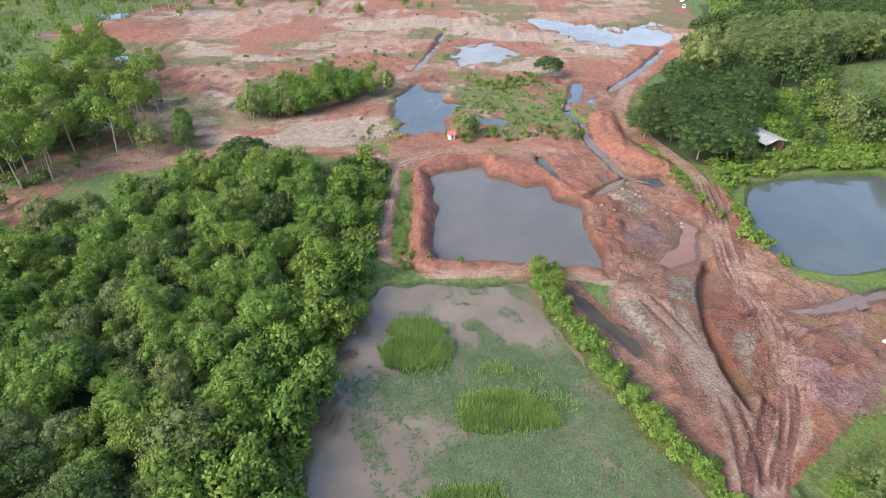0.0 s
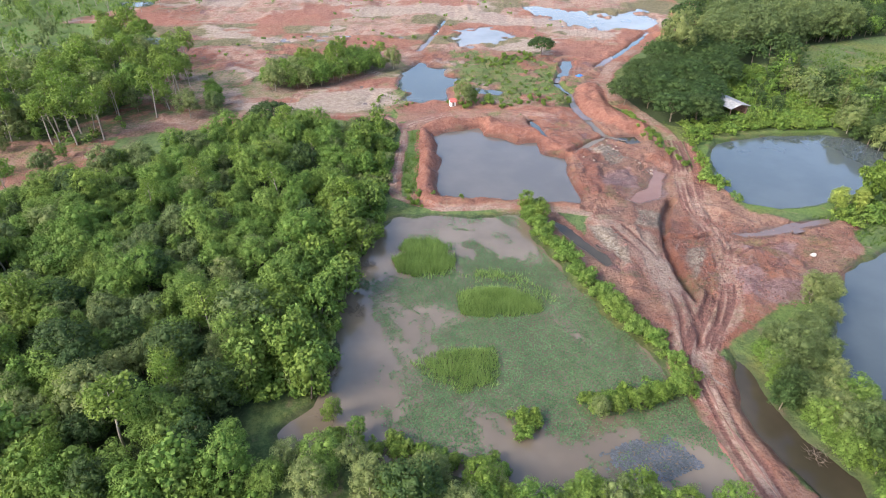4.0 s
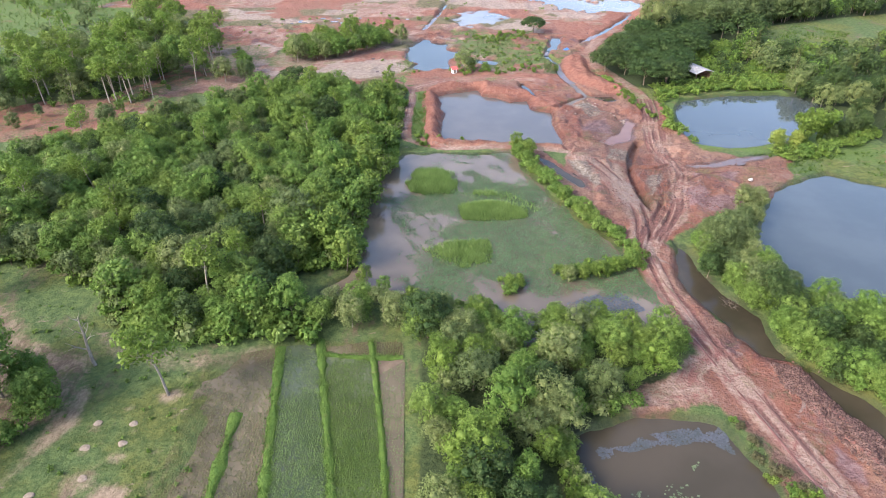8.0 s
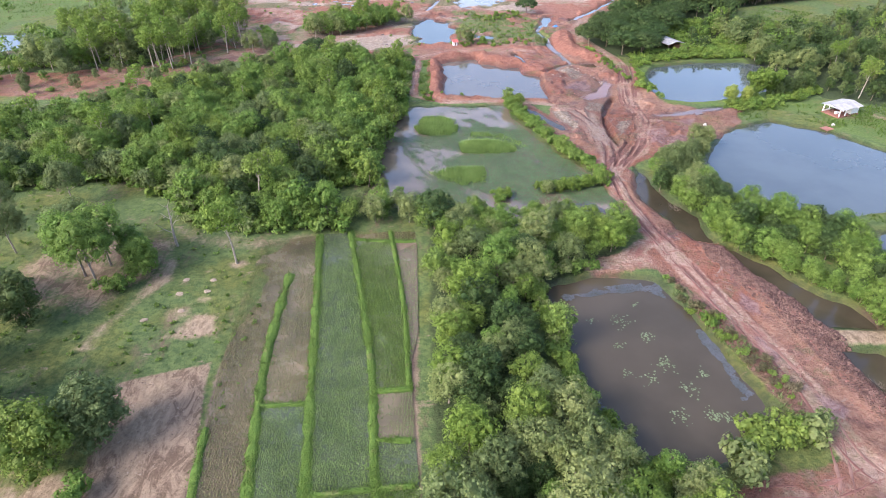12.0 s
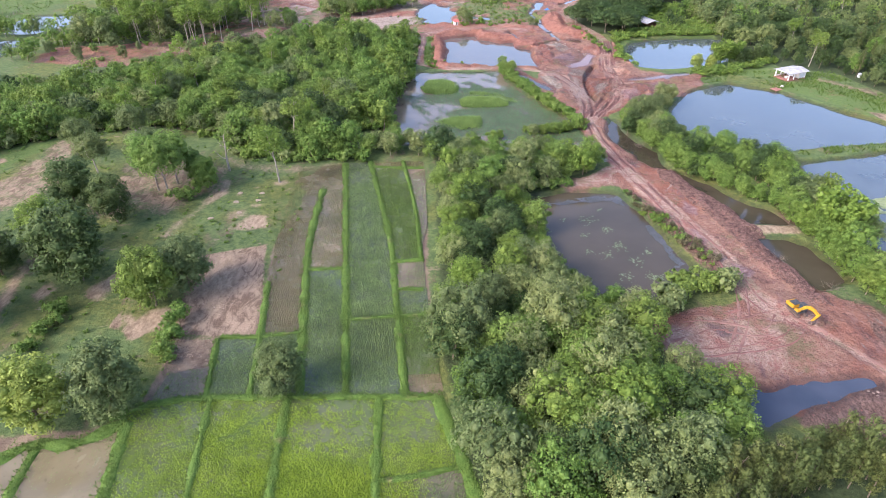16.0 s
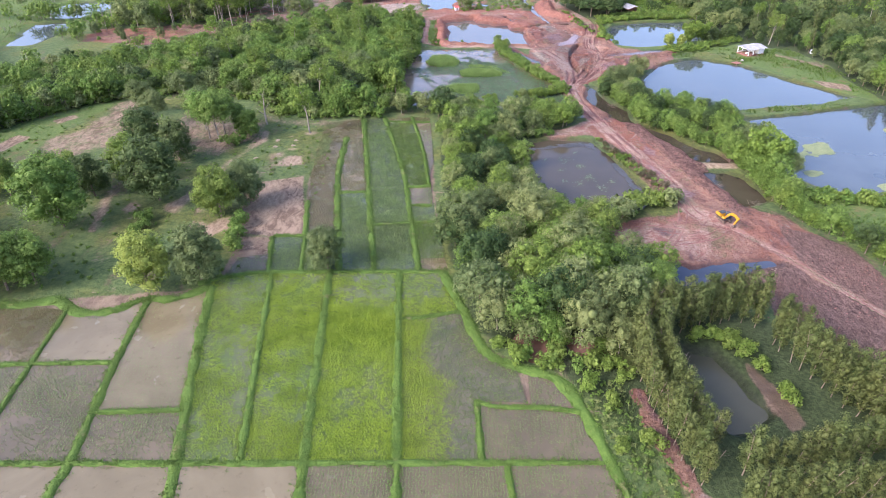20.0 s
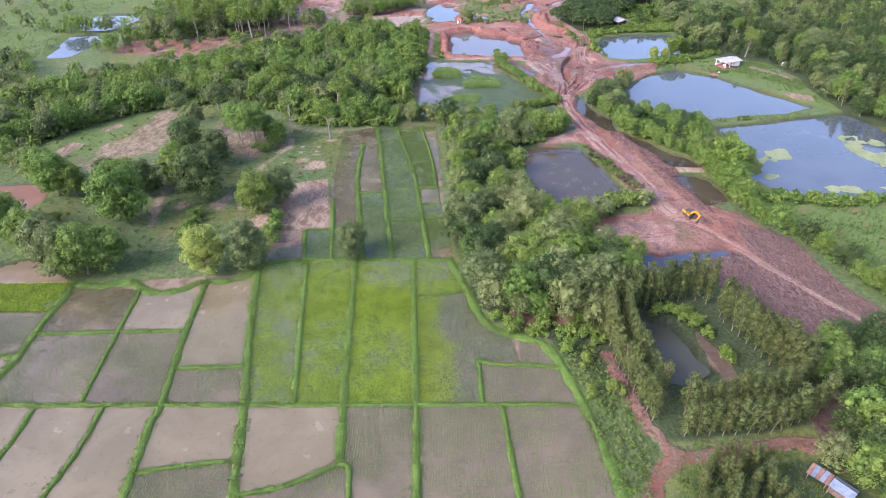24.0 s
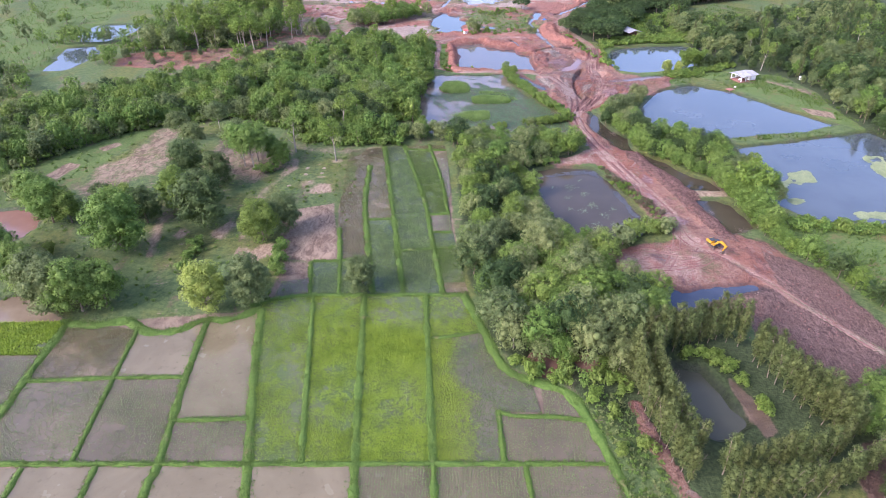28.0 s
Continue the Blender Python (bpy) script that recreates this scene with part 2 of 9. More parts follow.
def leaf_material(name, dark, light, shift, trans=0.25):
    """Leaves: each leaf clump and each tree a little different, a share of the light passing through."""
    m = Nodes(name, 0.6)
    m.bsdf.inputs["Specular IOR Level"].default_value = 0.22
    tone = m.calc("FRACT", m.calc("ADD", m.value("tint"), m.obrand))
    c = m.mix(m.island, dark, light)
    c = m.mix(m.calc("MULTIPLY", tone, 0.8), c, m.mix(m.island, tuple(0.6 * v for v in shift), shift))
    c = m.mix(m.step(m.noise(0.35, 4), 0.35, 0.7, 0.0, 0.8), c, m.mix(1.0, c, (0.62, 0.68, 0.6), "MULTIPLY"))
    out = m.tree.nodes["Material Output"]
    tr = m.tree.nodes.new("ShaderNodeBsdfTranslucent")
    mx = m.tree.nodes.new("ShaderNodeMixShader")
    mx.inputs[0].default_value = trans
    m.put(tr.inputs[0], c)
    mat = m.done(c)
    m.tree.links.new(m.bsdf.outputs[0], mx.inputs[1])
    m.tree.links.new(tr.outputs[0], mx.inputs[2])
    m.tree.links.new(mx.outputs[0], out.inputs[0])
    return mat


def plain_material(name, c1, c2, rough=0.8, scale=3.0, metal=0.0, bump=0.2):
    m = Nodes(name, rough)
    c = m.mix(m.step(m.noise(scale, 5, 0.65), 0.35, 0.65), c1, c2)
    c = m.mix(m.calc("MULTIPLY", m.obrand, 0.25), c, m.mix(1.0, c, (0.6, 0.58, 0.55), "MULTIPLY"))
    m.bump(m.noise(scale * 4, 4), bump, 0.03)
    return m.done(c, rough, metal)


LAND = soil_material()
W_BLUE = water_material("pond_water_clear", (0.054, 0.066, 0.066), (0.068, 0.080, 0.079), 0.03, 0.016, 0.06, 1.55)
W_DARK = water_material("pond_water_dark", (0.046, 0.038, 0.024), (0.066, 0.053, 0.035))
W_BROWN = water_material("pond_water_brown", (0.115, 0.090, 0.062), (0.165, 0.130, 0.092))
W_GREY = water_material("quarry_water", (0.085, 0.078, 0.068), (0.105, 0.094, 0.080), 0.03, 0.02, 0.06, 1.55)
# darkened base colour stands in for the trees mirrored in the channels
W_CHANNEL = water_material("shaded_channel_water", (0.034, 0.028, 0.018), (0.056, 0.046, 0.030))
# pale base colour stands in for bright sky mirrored in the far pools
W_SKY_PALE = water_material("sky_pale_water", (0.13, 0.122, 0.112), (0.21, 0.20, 0.19), 0.04, 0.02, 0.03, 1.5)
W_SWAMP = water_material("swamp_water", (0.115, 0.090, 0.062), (0.165, 0.130, 0.092), 0.03, 0.02, 0.06, 1.6)
W_RED = water_material("red_muddy_water", (0.15, 0.082, 0.060), (0.20, 0.115, 0.085))
W_PUDDLE = water_material("puddle_water", (0.12, 0.088, 0.078), (0.155, 0.118, 0.106), 0.04, 0.02)
W_SLATE = water_material("slate_puddle_water", (0.030, 0.040, 0.058), (0.05, 0.06, 0.08), 0.03, 0.06)
W_GROVE = water_material("shaded_green_water", (0.058, 0.060, 0.040), (0.074, 0.075, 0.050), 0.03, 0.03, 0.06, 1.28)
W_PADDY = water_material("paddy_water_tan", (0.135, 0.104, 0.066), (0.19, 0.148, 0.098), 0.05, 0.05, 0.12)

L_FOREST = leaf_material("forest_leaves", (0.084, 0.164, 0.025), (0.180, 0.283, 0.057), (0.222, 0.307, 0.065), 0.38)
L_BRIGHT = leaf_material("bright_leaves", (0.109, 0.184, 0.025), (0.193, 0.280, 0.048), (0.213, 0.280, 0.056), 0.38)
L_PALE = leaf_material("pale_leaves", (0.162, 0.211, 0.063), (0.254, 0.294, 0.108), (0.224, 0.257, 0.090), 0.38)
L_DARK = leaf_material("dark_leaves", (0.031, 0.067, 0.017), (0.066, 0.110, 0.029), (0.075, 0.110, 0.029), 0.3)
L_OLIVE = leaf_material("olive_leaves", (0.056, 0.096, 0.026), (0.108, 0.156, 0.046), (0.120, 0.158, 0.046), 0.32)
L_EUCA = leaf_material("eucalyptus_leaves", (0.066, 0.092, 0.023), (0.117, 0.149, 0.043), (0.123, 0.138, 0.036), 0.26)
L_GREY = leaf_material("grey_green_leaves", (0.097, 0.140, 0.048), (0.175, 0.222, 0.083), (0.181, 0.223, 0.072), 0.38)
L_LIME = leaf_material("yellow_green_leaves", (0.213, 0.276, 0.050), (0.368, 0.443, 0.095), (0.345, 0.391, 0.085), 0.38)
L_DRY = leaf_material("dry_scrub_leaves", (0.085, 0.068, 0.036), (0.170, 0.140, 0.082), (0.120, 0.125, 0.050), 0.25)
L_GRASS = leaf_material("grass_blades", (0.057, 0.112, 0.012), (0.114, 0.189, 0.025), (0.122, 0.179, 0.036), 0.3)
L_RICE = leaf_material("rice_blades", (0.173, 0.272, 0.019), (0.279, 0.377, 0.030), (0.245, 0.342, 0.028), 0.3)
L_RICE2 = leaf_material("young_rice", (0.108, 0.176, 0.043), (0.179, 0.257, 0.076), (0.152, 0.197, 0.066), 0.3)
L_STALK = leaf_material("stubble_rice", (0.102, 0.118, 0.041), (0.180, 0.192, 0.074), (0.180, 0.162, 0.072), 0.3)
L_WEED = leaf_material("water_weed", (0.065, 0.120, 0.045), (0.113, 0.180, 0.073), (0.100, 0.160, 0.071), 0.2)
L_MEADOW = leaf_material("meadow_blades", (0.052, 0.098, 0.022), (0.101, 0.155, 0.039), (0.111, 0.145, 0.041), 0.25)
L_REED = leaf_material("reed_blades", (0.163, 0.260, 0.073), (0.277, 0.391, 0.108), (0.257, 0.356, 0.104), 0.4)
BARK = plain_material("bark", (0.13, 0.095, 0.07), (0.24, 0.19, 0.15), 0.9)
PALE_BARK = plain_material("pale_bark", (0.22, 0.185, 0.15), (0.34, 0.30, 0.25), 0.85)
DEAD = plain_material("dead_wood", (0.16, 0.13, 0.11), (0.28, 0.235, 0.195), 0.9)


# ---- helpers for building ----
def vnoise(x, y, seed=0):
    """Smooth value noise on numpy arrays, 0 to 1, one cell a metre."""
    xi, yi = np.floor(x).astype(np.int64), np.floor(y).astype(np.int64)
    fx, fy = x - xi, y - yi
    fx, fy = fx * fx * (3 - 2 * fx), fy * fy * (3 - 2 * fy)

    def h(a, b):
        n = (a * 374761393 + b * 668265263 + seed * 974711) & 0x7FFFFFFF
        n = ((n ^ (n >> 13)) * 1274126177) & 0x7FFFFFFF
        return ((n ^ (n >> 16)) & 0xFFFF) / 65535.0

    return (h(xi, yi) * (1 - fx) + h(xi + 1, yi) * fx) * (1 - fy) + (h(xi, yi + 1) * (1 - fx) + h(xi + 1, yi + 1) * fx) * fy


def fbm(x, y, size, octaves=4, seed=0):
    total, amp, norm = 0.0, 1.0, 0.0
    for k in range(octaves):
        total = total + amp * vnoise(x / size * 2 ** k + 17.3 * k, y / size * 2 ** k - 9.1 * k, seed + k)
        norm, amp = norm + amp, amp * 0.5
    return total / norm


def line_dist(x, y, pts, closed=False):
    """Distance to a polyline and the length along it."""
    best, along, run = np.full(x.shape, 1e9), np.zeros(x.shape), 0.0
    ring = list(pts) + ([pts[0]] if closed else [])
    for (ax, ay), (bx, by) in zip(ring[:-1], ring[1:]):
        dx, dy = bx - ax, by - ay
        ln = math.hypot(dx, dy) + 1e-9
        s = np.clip(((x - ax) * dx + (y - ay) * dy) / ln ** 2, 0, 1)
        d = np.hypot(x - ax - s * dx, y - ay - s * dy)
        along = np.where(d < best, run + s * ln, along)
        best = np.minimum(best, d)
        run += ln
    return best, along


def inside(x, y, pts):
    odd = np.zeros(np.shape(x), bool)
    for (ax, ay), (bx, by) in zip(pts, list(pts[1:]) + [pts[0]]):
        if ay != by:
            odd ^= ((ay > y) != (by > y)) & (x < (bx - ax) * (y - ay) / (by - ay) + ax)
    return odd


def signed(x, y, pts):
    """Distance to a closed outline, negative inside."""
    d, _ = line_dist(x, y, pts, True)
    return np.where(inside(x, y, pts), -d, d)


def smooth(v, lo, hi):
    s = np.clip((v - lo) / (hi - lo), 0, 1)
    return s * s * (3 - 2 * s)


def curve_points(pts, step=2.0):
    """A smooth line through the points (Catmull-Rom)."""
    p = [np.array(q, float) for q in pts]
    p = [2 * p[0] - p[1]] + p + [2 * p[-1] - p[-2]]
    out = []
    for a, b, c, d in zip(p, p[1:], p[2:], p[3:]):
        n = max(1, int(np.linalg.norm(c - b) / step))
        for k in range(n):
            t = k / n
            out.append(tuple(0.5 * (2 * b + (c - a) * t + (2 * a - 5 * b + 4 * c - d) * t * t + (3 * b - a - 3 * c + d) * t ** 3)))
    return out + [tuple(p[-2])]


def mesh_of(name, verts, faces, mats, index=None, smooth_on=False, tint=None):
    """A mesh from arrays; faces all of one size, or a list of lists."""
    me = bpy.data.meshes.new(name)
    if isinstance(faces, np.ndarray):
        nf, k = faces.shape
        me.vertices.add(len(verts))
        me.vertices.foreach_set("co", np.asarray(verts, np.float32).ravel())
        me.loops.add(nf * k)
        me.loops.foreach_set("vertex_index", faces.astype(np.int32).ravel())
        me.polygons.add(nf)
        me.polygons.foreach_set("loop_start", np.arange(0, nf * k, k, dtype=np.int32))
        me.update(calc_edges=True)
    else:
        me.from_pydata([tuple(v) for v in verts], [], faces)
    for m in mats if isinstance(mats, (list, tuple)) else [mats]:
        me.materials.append(m)
    if index is not None:
        me.polygons.foreach_set("material_index", np.asarray(index, np.int32))
    if smooth_on:
        me.polygons.foreach_set("use_smooth", np.ones(len(me.polygons), bool))
    if tint is not None:
        me.attributes.new("tint", "FLOAT", "POINT").data.foreach_set("value", np.asarray(tint, np.float32))
    return me


def child(name, me, parent, label="", kind=""):
    ob = new(name, me)
    ob.parent = parent
    return tagged(ob, label=label, kind=kind)


def part(name, bm, material, parent, label=""):
    """Links a bmesh as one mesh object under a thing or a part."""
    me = bpy.data.meshes.new(name)
    bm.to_mesh(me)
    bm.free()
    me.materials.append(material)
    return child(name, me, parent, label)


def thing(name, x, y, z, turn, label, category, group="", kind=""):
    ob = new(name)
    ob.matrix_world = pose(x, y, z, 0, 0, turn)
    return tagged(ob, label, category, group, kind)


def box(sx, sy, sz, x=0, y=0, z=0, bevel=0.0, rot=(0, 0, 0), bm=None):
    """A bevelled box centred on x, y with its foot at z."""
    bm = bm or bmesh.new()
    made = bmesh.ops.create_cube(bm, size=1.0, matrix=pose(x, y, z + sz / 2, *rot) @ Matrix.Diagonal((sx, sy, sz, 1)))
    if bevel:
        edges = list({e for v in made["verts"] for e in v.link_edges})
        bmesh.ops.bevel(bm, geom=edges, offset=bevel, segments=2, affect="EDGES")
    return bm


def rod(p, q, r1, r2=None, sides=8, bm=None):
    """A tapered rod from p to q."""
    bm = bm or bmesh.new()
    p, q = Vector(p), Vector(q)
    turn = (q - p).to_track_quat("Z", "Y").to_matrix().to_4x4()
    bmesh.ops.create_cone(bm, cap_ends=True, segments=sides, radius1=r1, radius2=r1 if r2 is None else r2, depth=(q - p).length, matrix=Matrix.Translation((p + q) / 2) @ turn)
    return bm


# ---- the plan: outlines of ponds, in metres ----
PONDS = {
    "quarry": [(-3.6, 130.1), (2.2, 133.2), (9.1, 135), (10.2, 130.1), (14.5, 128.1), (19, 124.4), (24.1, 125.8), (25.1, 117.9), (30.3, 115.9), (29.3, 107.1), (30.3, 97.7), (29.7, 91.8), (23.7, 92.2), (18.7, 93.6), (10.2, 94.6), (-0.4, 94.2), (-1.8, 101.7), (-1.5, 115.4)],
    "east": [(66.9, 115.8), (70.8, 124.1), (85.3, 128.7), (102.9, 130.0), (109.1, 126.6), (112.0, 119.4), (114.5, 110.1), (107.0, 103.0), (96.0, 97.5), (87.0, 93.5), (78.0, 90.5), (71.4, 89.6), (65.2, 92.4), (63.2, 99.6), (64.2, 107.3)],
    "pavilion": [(57.4, 33.7), (61.5, 47.7), (73.3, 66.8), (89.4, 75.2), (101.1, 66.7), (110.2, 53.7), (116.9, 43), (123.7, 34.1), (111.1, 28.4), (92.6, 25.4), (80.1, 22.4), (68.4, 27.4)],
    "algae": [(83.1, 15.3), (95.4, 18.5), (116.8, 24.3), (132.3, 28.3), (136.1, 15.2), (132.6, -12.4), (124.3, -29.5), (110.3, -30.1), (97.3, -30.1), (89, -28.9), (83.2, -25.2), (79.3, -19.9), (79.9, -6.8)],
    "lily": [(14.7, -1.7), (24.5, 1.9), (35.6, 1.1), (38.3, -6.8), (40.5, -19.3), (42.6, -27.9), (44, -30.1), (39, -35.3), (28.9, -39.3), (24.7, -39.2), (20, -32.4), (16.7, -22.6)],
    "swamp": [(-9.4, 86.4), (14.7, 86.3), (17.4, 76.3), (21.7, 64.7), (27.7, 52.9), (30.8, 44.5), (33, 38.4), (35, 34.2), (35.6, 27.9), (36.5, 22.2), (36.4, 17.6), (29.9, 19.1), (23.3, 21.1), (17.4, 19.1), (12, 14.2), (7.6, 15.2), (6.6, 21.2), (1.8, 22.2), (-13.2, 26.7), (-20, 26.7), (-23.1, 29.8), (-18.6, 34.3), (-16.9, 40.7), (-17.8, 47.8), (-17.4, 56.7), (-17.1, 67), (-15.5, 73.9), (-14.2, 80.1)],
    "north_blue": [(-9.1, 195.3), (-5.8, 190.9), (0.2, 187.2), (1, 179), (4.8, 177.1), (1.8, 166.6), (0.9, 157), (-9.8, 155), (-12.2, 157), (-9.4, 161.9), (-15.4, 168.8), (-13.8, 183)],
    "far_quarry": [(39.6, 284.5), (56.4, 279.3), (66.6, 268.3), (78.1, 266.4), (88.6, 278.2), (94.2, 276.2), (91.2, 246.8), (82.7, 237.1), (67.5, 241.9), (55.6, 248.5), (46.7, 257.2)],
    "north_flat": [(3.5, 236.4), (12.4, 241.9), (21, 238.7), (25.7, 231), (19.8, 223.8), (13.2, 214.9), (6.2, 216.9)],
    "north_bit": [(9.9, 166.6), (15.6, 166.6), (19.3, 163.1), (17.4, 159.4), (12, 161.5)],
    "creek_bit": [(43.1, 197.6), (45.7, 196.5), (42, 179), (38.6, 179)],
    "roadside": [(43.8, 45.2), (45.9, 42.9), (45.8, 34.2), (47.9, 27.9), (51, 22.2), (50.5, 15.1), (50.8, 12.9), (47.5, 13.8), (45.2, 20.1), (42.3, 26.7), (41.3, 34.2), (41.9, 39.8)],
    "roadside_mid": [(52.9, 10.5), (58.1, 4.8), (62.5, -3.1), (67, -6.8), (67.6, -11.8), (59.8, -12.5), (56.4, -3.1), (52.8, 6.2)],
    "roadside_low": [(58.5, -16.8), (64.4, -17.4), (67.6, -19.9), (68.4, -26.5), (68.7, -31.8), (62.4, -34.2), (60.7, -27.4), (59.1, -21.8)],
    "grove": [(33.6, -79.4), (38.4, -80.6), (40.4, -86.5), (42.2, -92.4), (39.6, -94.8), (36, -95.6), (33.2, -94.2), (32.6, -88), (32.8, -83)],
    "puddle": [(40.2, -55.7), (42.4, -58.3), (51.3, -56.3), (58.9, -55), (60.2, -56.6), (51.6, -59.2), (43.8, -62.2), (40.1, -64.3), (39.2, -61.3)],
    "west_red": [(-130.6, -24.1), (-124.9, -23.5), (-117.7, -22.5), (-111.3, -27.3), (-109.5, -32.4), (-111.3, -38.9), (-118.2, -37), (-123.6, -35.3)],
    "west_a": [(-177.5, 100.4), (-183.1, 126.6), (-172, 129.5), (-163.4, 116), (-166.7, 104), (-168.8, 91.8), (-175.7, 91.8)],
    "west_b": [(-190.1, 151), (-188.5, 170.3), (-164.5, 170.3), (-165.3, 154.4), (-171.8, 136.9), (-183.8, 139.1)],
    "far_west": [(-122, 228.8), (-109.8, 227.4), (-107.6, 219.6), (-110.6, 216.9), (-119.8, 221.7)],
    "west_top": [(-159.4, 292.1), (-150.2, 297.8), (-142.5, 292.1), (-141.4, 283.4), (-152.8, 283.4)],
    "thicket_a": [(8.5, -78), (10.2, -76.5), (12.6, -77.2), (12.9, -79.4), (11.3, -80.2), (10.4, -81.8), (9.2, -80.6)],
    "thicket_b": [(16.4, -78.4), (18, -76.8), (20.4, -77.4), (20, -79.2), (18.6, -80.9), (17.2, -80.4)],
    "west_fork": [(-103.1, -61.8), (-97.3, -58.8), (-85.5, -65.9), (-84.1, -67.5), (-91.7, -68.8), (-98.8, -68.8)],
    "strip_pool": [(22.6, 85.0), (25.6, 79.6), (28.0, 74.5), (30.6, 69.4), (29.8, 68.8), (27.2, 73.4), (24.6, 78.6), (22.0, 84.2)],
    "sump": [(48.6, 107.5), (50.7, 108.7), (51.1, 104.7), (47.8, 95.4), (42.2, 91.4), (40.4, 93.4), (44.6, 97.6), (48, 102.6)],
    "puddle_strip": [(58.1, 79.3), (61.5, 78.0), (67.6, 79.1), (73.8, 81.6), (79.5, 83.7), (80.3, 85.3), (74.6, 83.8), (68.4, 81.4), (62.2, 80.2)],
    "apron_pool": [(40.4, -44.4), (42.6, -44.0), (44.2, -45.2), (43, -46.2), (41, -45.8)],
    "ditch_pool": [(44.5, 128.5), (51.0, 129.0), (51.5, 125.5), (48.0, 124.0)],
}
# name: water level, bank slope, ragged edge, water, label
WATER = {
    "quarry": (-1.1, 0.9, 0.8, W_GREY, "still grey-brown water filling a dug red-earth pit"),
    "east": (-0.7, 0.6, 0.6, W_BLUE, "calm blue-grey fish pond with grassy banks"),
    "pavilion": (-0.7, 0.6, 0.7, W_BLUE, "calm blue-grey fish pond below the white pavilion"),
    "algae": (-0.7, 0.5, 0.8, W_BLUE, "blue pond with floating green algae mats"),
    "lily": (-0.7, 0.7, 0.7, W_DARK, "dark brown pond with scattered floating lily leaves"),
    "swamp": (-0.35, 0.3, 1.2, W_SWAMP, "shallow muddy swamp water overgrown with weed and reeds"),
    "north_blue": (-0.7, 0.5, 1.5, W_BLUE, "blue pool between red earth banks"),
    "far_quarry": (-0.6, 0.25, 6.5, W_SKY_PALE, "wide shallow pool on the far red earthworks"),
    "north_flat": (-0.4, 0.12, 6.5, W_SKY_PALE, "thin puddles lying on flat red mud"),
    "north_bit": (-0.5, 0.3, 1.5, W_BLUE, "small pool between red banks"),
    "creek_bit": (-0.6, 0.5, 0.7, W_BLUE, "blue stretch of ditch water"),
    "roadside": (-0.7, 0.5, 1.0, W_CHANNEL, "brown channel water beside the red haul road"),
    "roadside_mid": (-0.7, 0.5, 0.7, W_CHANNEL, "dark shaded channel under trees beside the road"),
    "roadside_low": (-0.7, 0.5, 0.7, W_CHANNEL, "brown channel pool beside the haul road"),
    "grove": (-1.2, 0.9, 0.6, W_GROVE, "dark steep-sided pond inside the eucalyptus grove"),
    "puddle": (-0.4, 0.3, 0.7, W_SLATE, "blue crescent puddle on ploughed red soil"),
    "west_red": (-0.6, 0.5, 0.7, W_RED, "reddish muddy farm pond among trees"),
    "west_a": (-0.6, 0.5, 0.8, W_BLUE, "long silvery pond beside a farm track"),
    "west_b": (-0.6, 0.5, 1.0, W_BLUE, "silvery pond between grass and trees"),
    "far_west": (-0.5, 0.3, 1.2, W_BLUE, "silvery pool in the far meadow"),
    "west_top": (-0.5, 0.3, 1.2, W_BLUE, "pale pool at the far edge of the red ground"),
    "thicket_a": (-0.3, 0.4, 1.6, W_RED, "small brown pool at the edge of the thicket"),
    "thicket_b": (-0.3, 0.4, 1.6, W_RED, "small red-brown pool under the thicket trees"),
    "west_fork": (-0.25, 0.2, 0.6, W_PADDY, "flooded tan corner of the paddies below trees"),
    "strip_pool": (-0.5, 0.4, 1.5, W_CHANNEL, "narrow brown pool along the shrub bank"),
    "sump": (-0.3, 0.15, 1.0, W_RED, "shallow purple-brown sump water on red mud"),
    "puddle_strip": (-0.3, 0.2, 0.5, W_PUDDLE, "long rain puddle in red mud between spoil heaps"),
    "apron_pool": (-0.2, 0.12, 0.8, W_RED, "shallow brown puddle on the turning place"),
    "ditch_pool": (-0.9, 0.5, 0.8, W_CHANNEL, "brown pool at the elbow of the ditch"),
}
DITCHES = [
    [(39.1, 162.3), (38.8, 148.6), (41.2, 136.6), (43.5, 128.9), (48, 126.1)],
    [(43.5, 128.9), (39.1, 124.6), (32, 117.9)],
    [(0.2, 257.2), (-4.1, 232.5), (-9.5, 208.4)],
    [(82.4, 232.5), (67.4, 208.4), (53, 188.2)],
    [(24.2, 139.9), (26.8, 128.9)],
    [(38.6, 179), (36.5, 170), (39.1, 162.3)],
]
GULLY = [(49.2, 92.5), (46.4, 87.1), (43.8, 79.3), (42.9, 72.4), (42.6, 64.7), (42.9, 58)]
SIDE_GULLY = [(43.6, 78.4), (46.7, 77.5), (49.8, 77.1), (53, 79)]
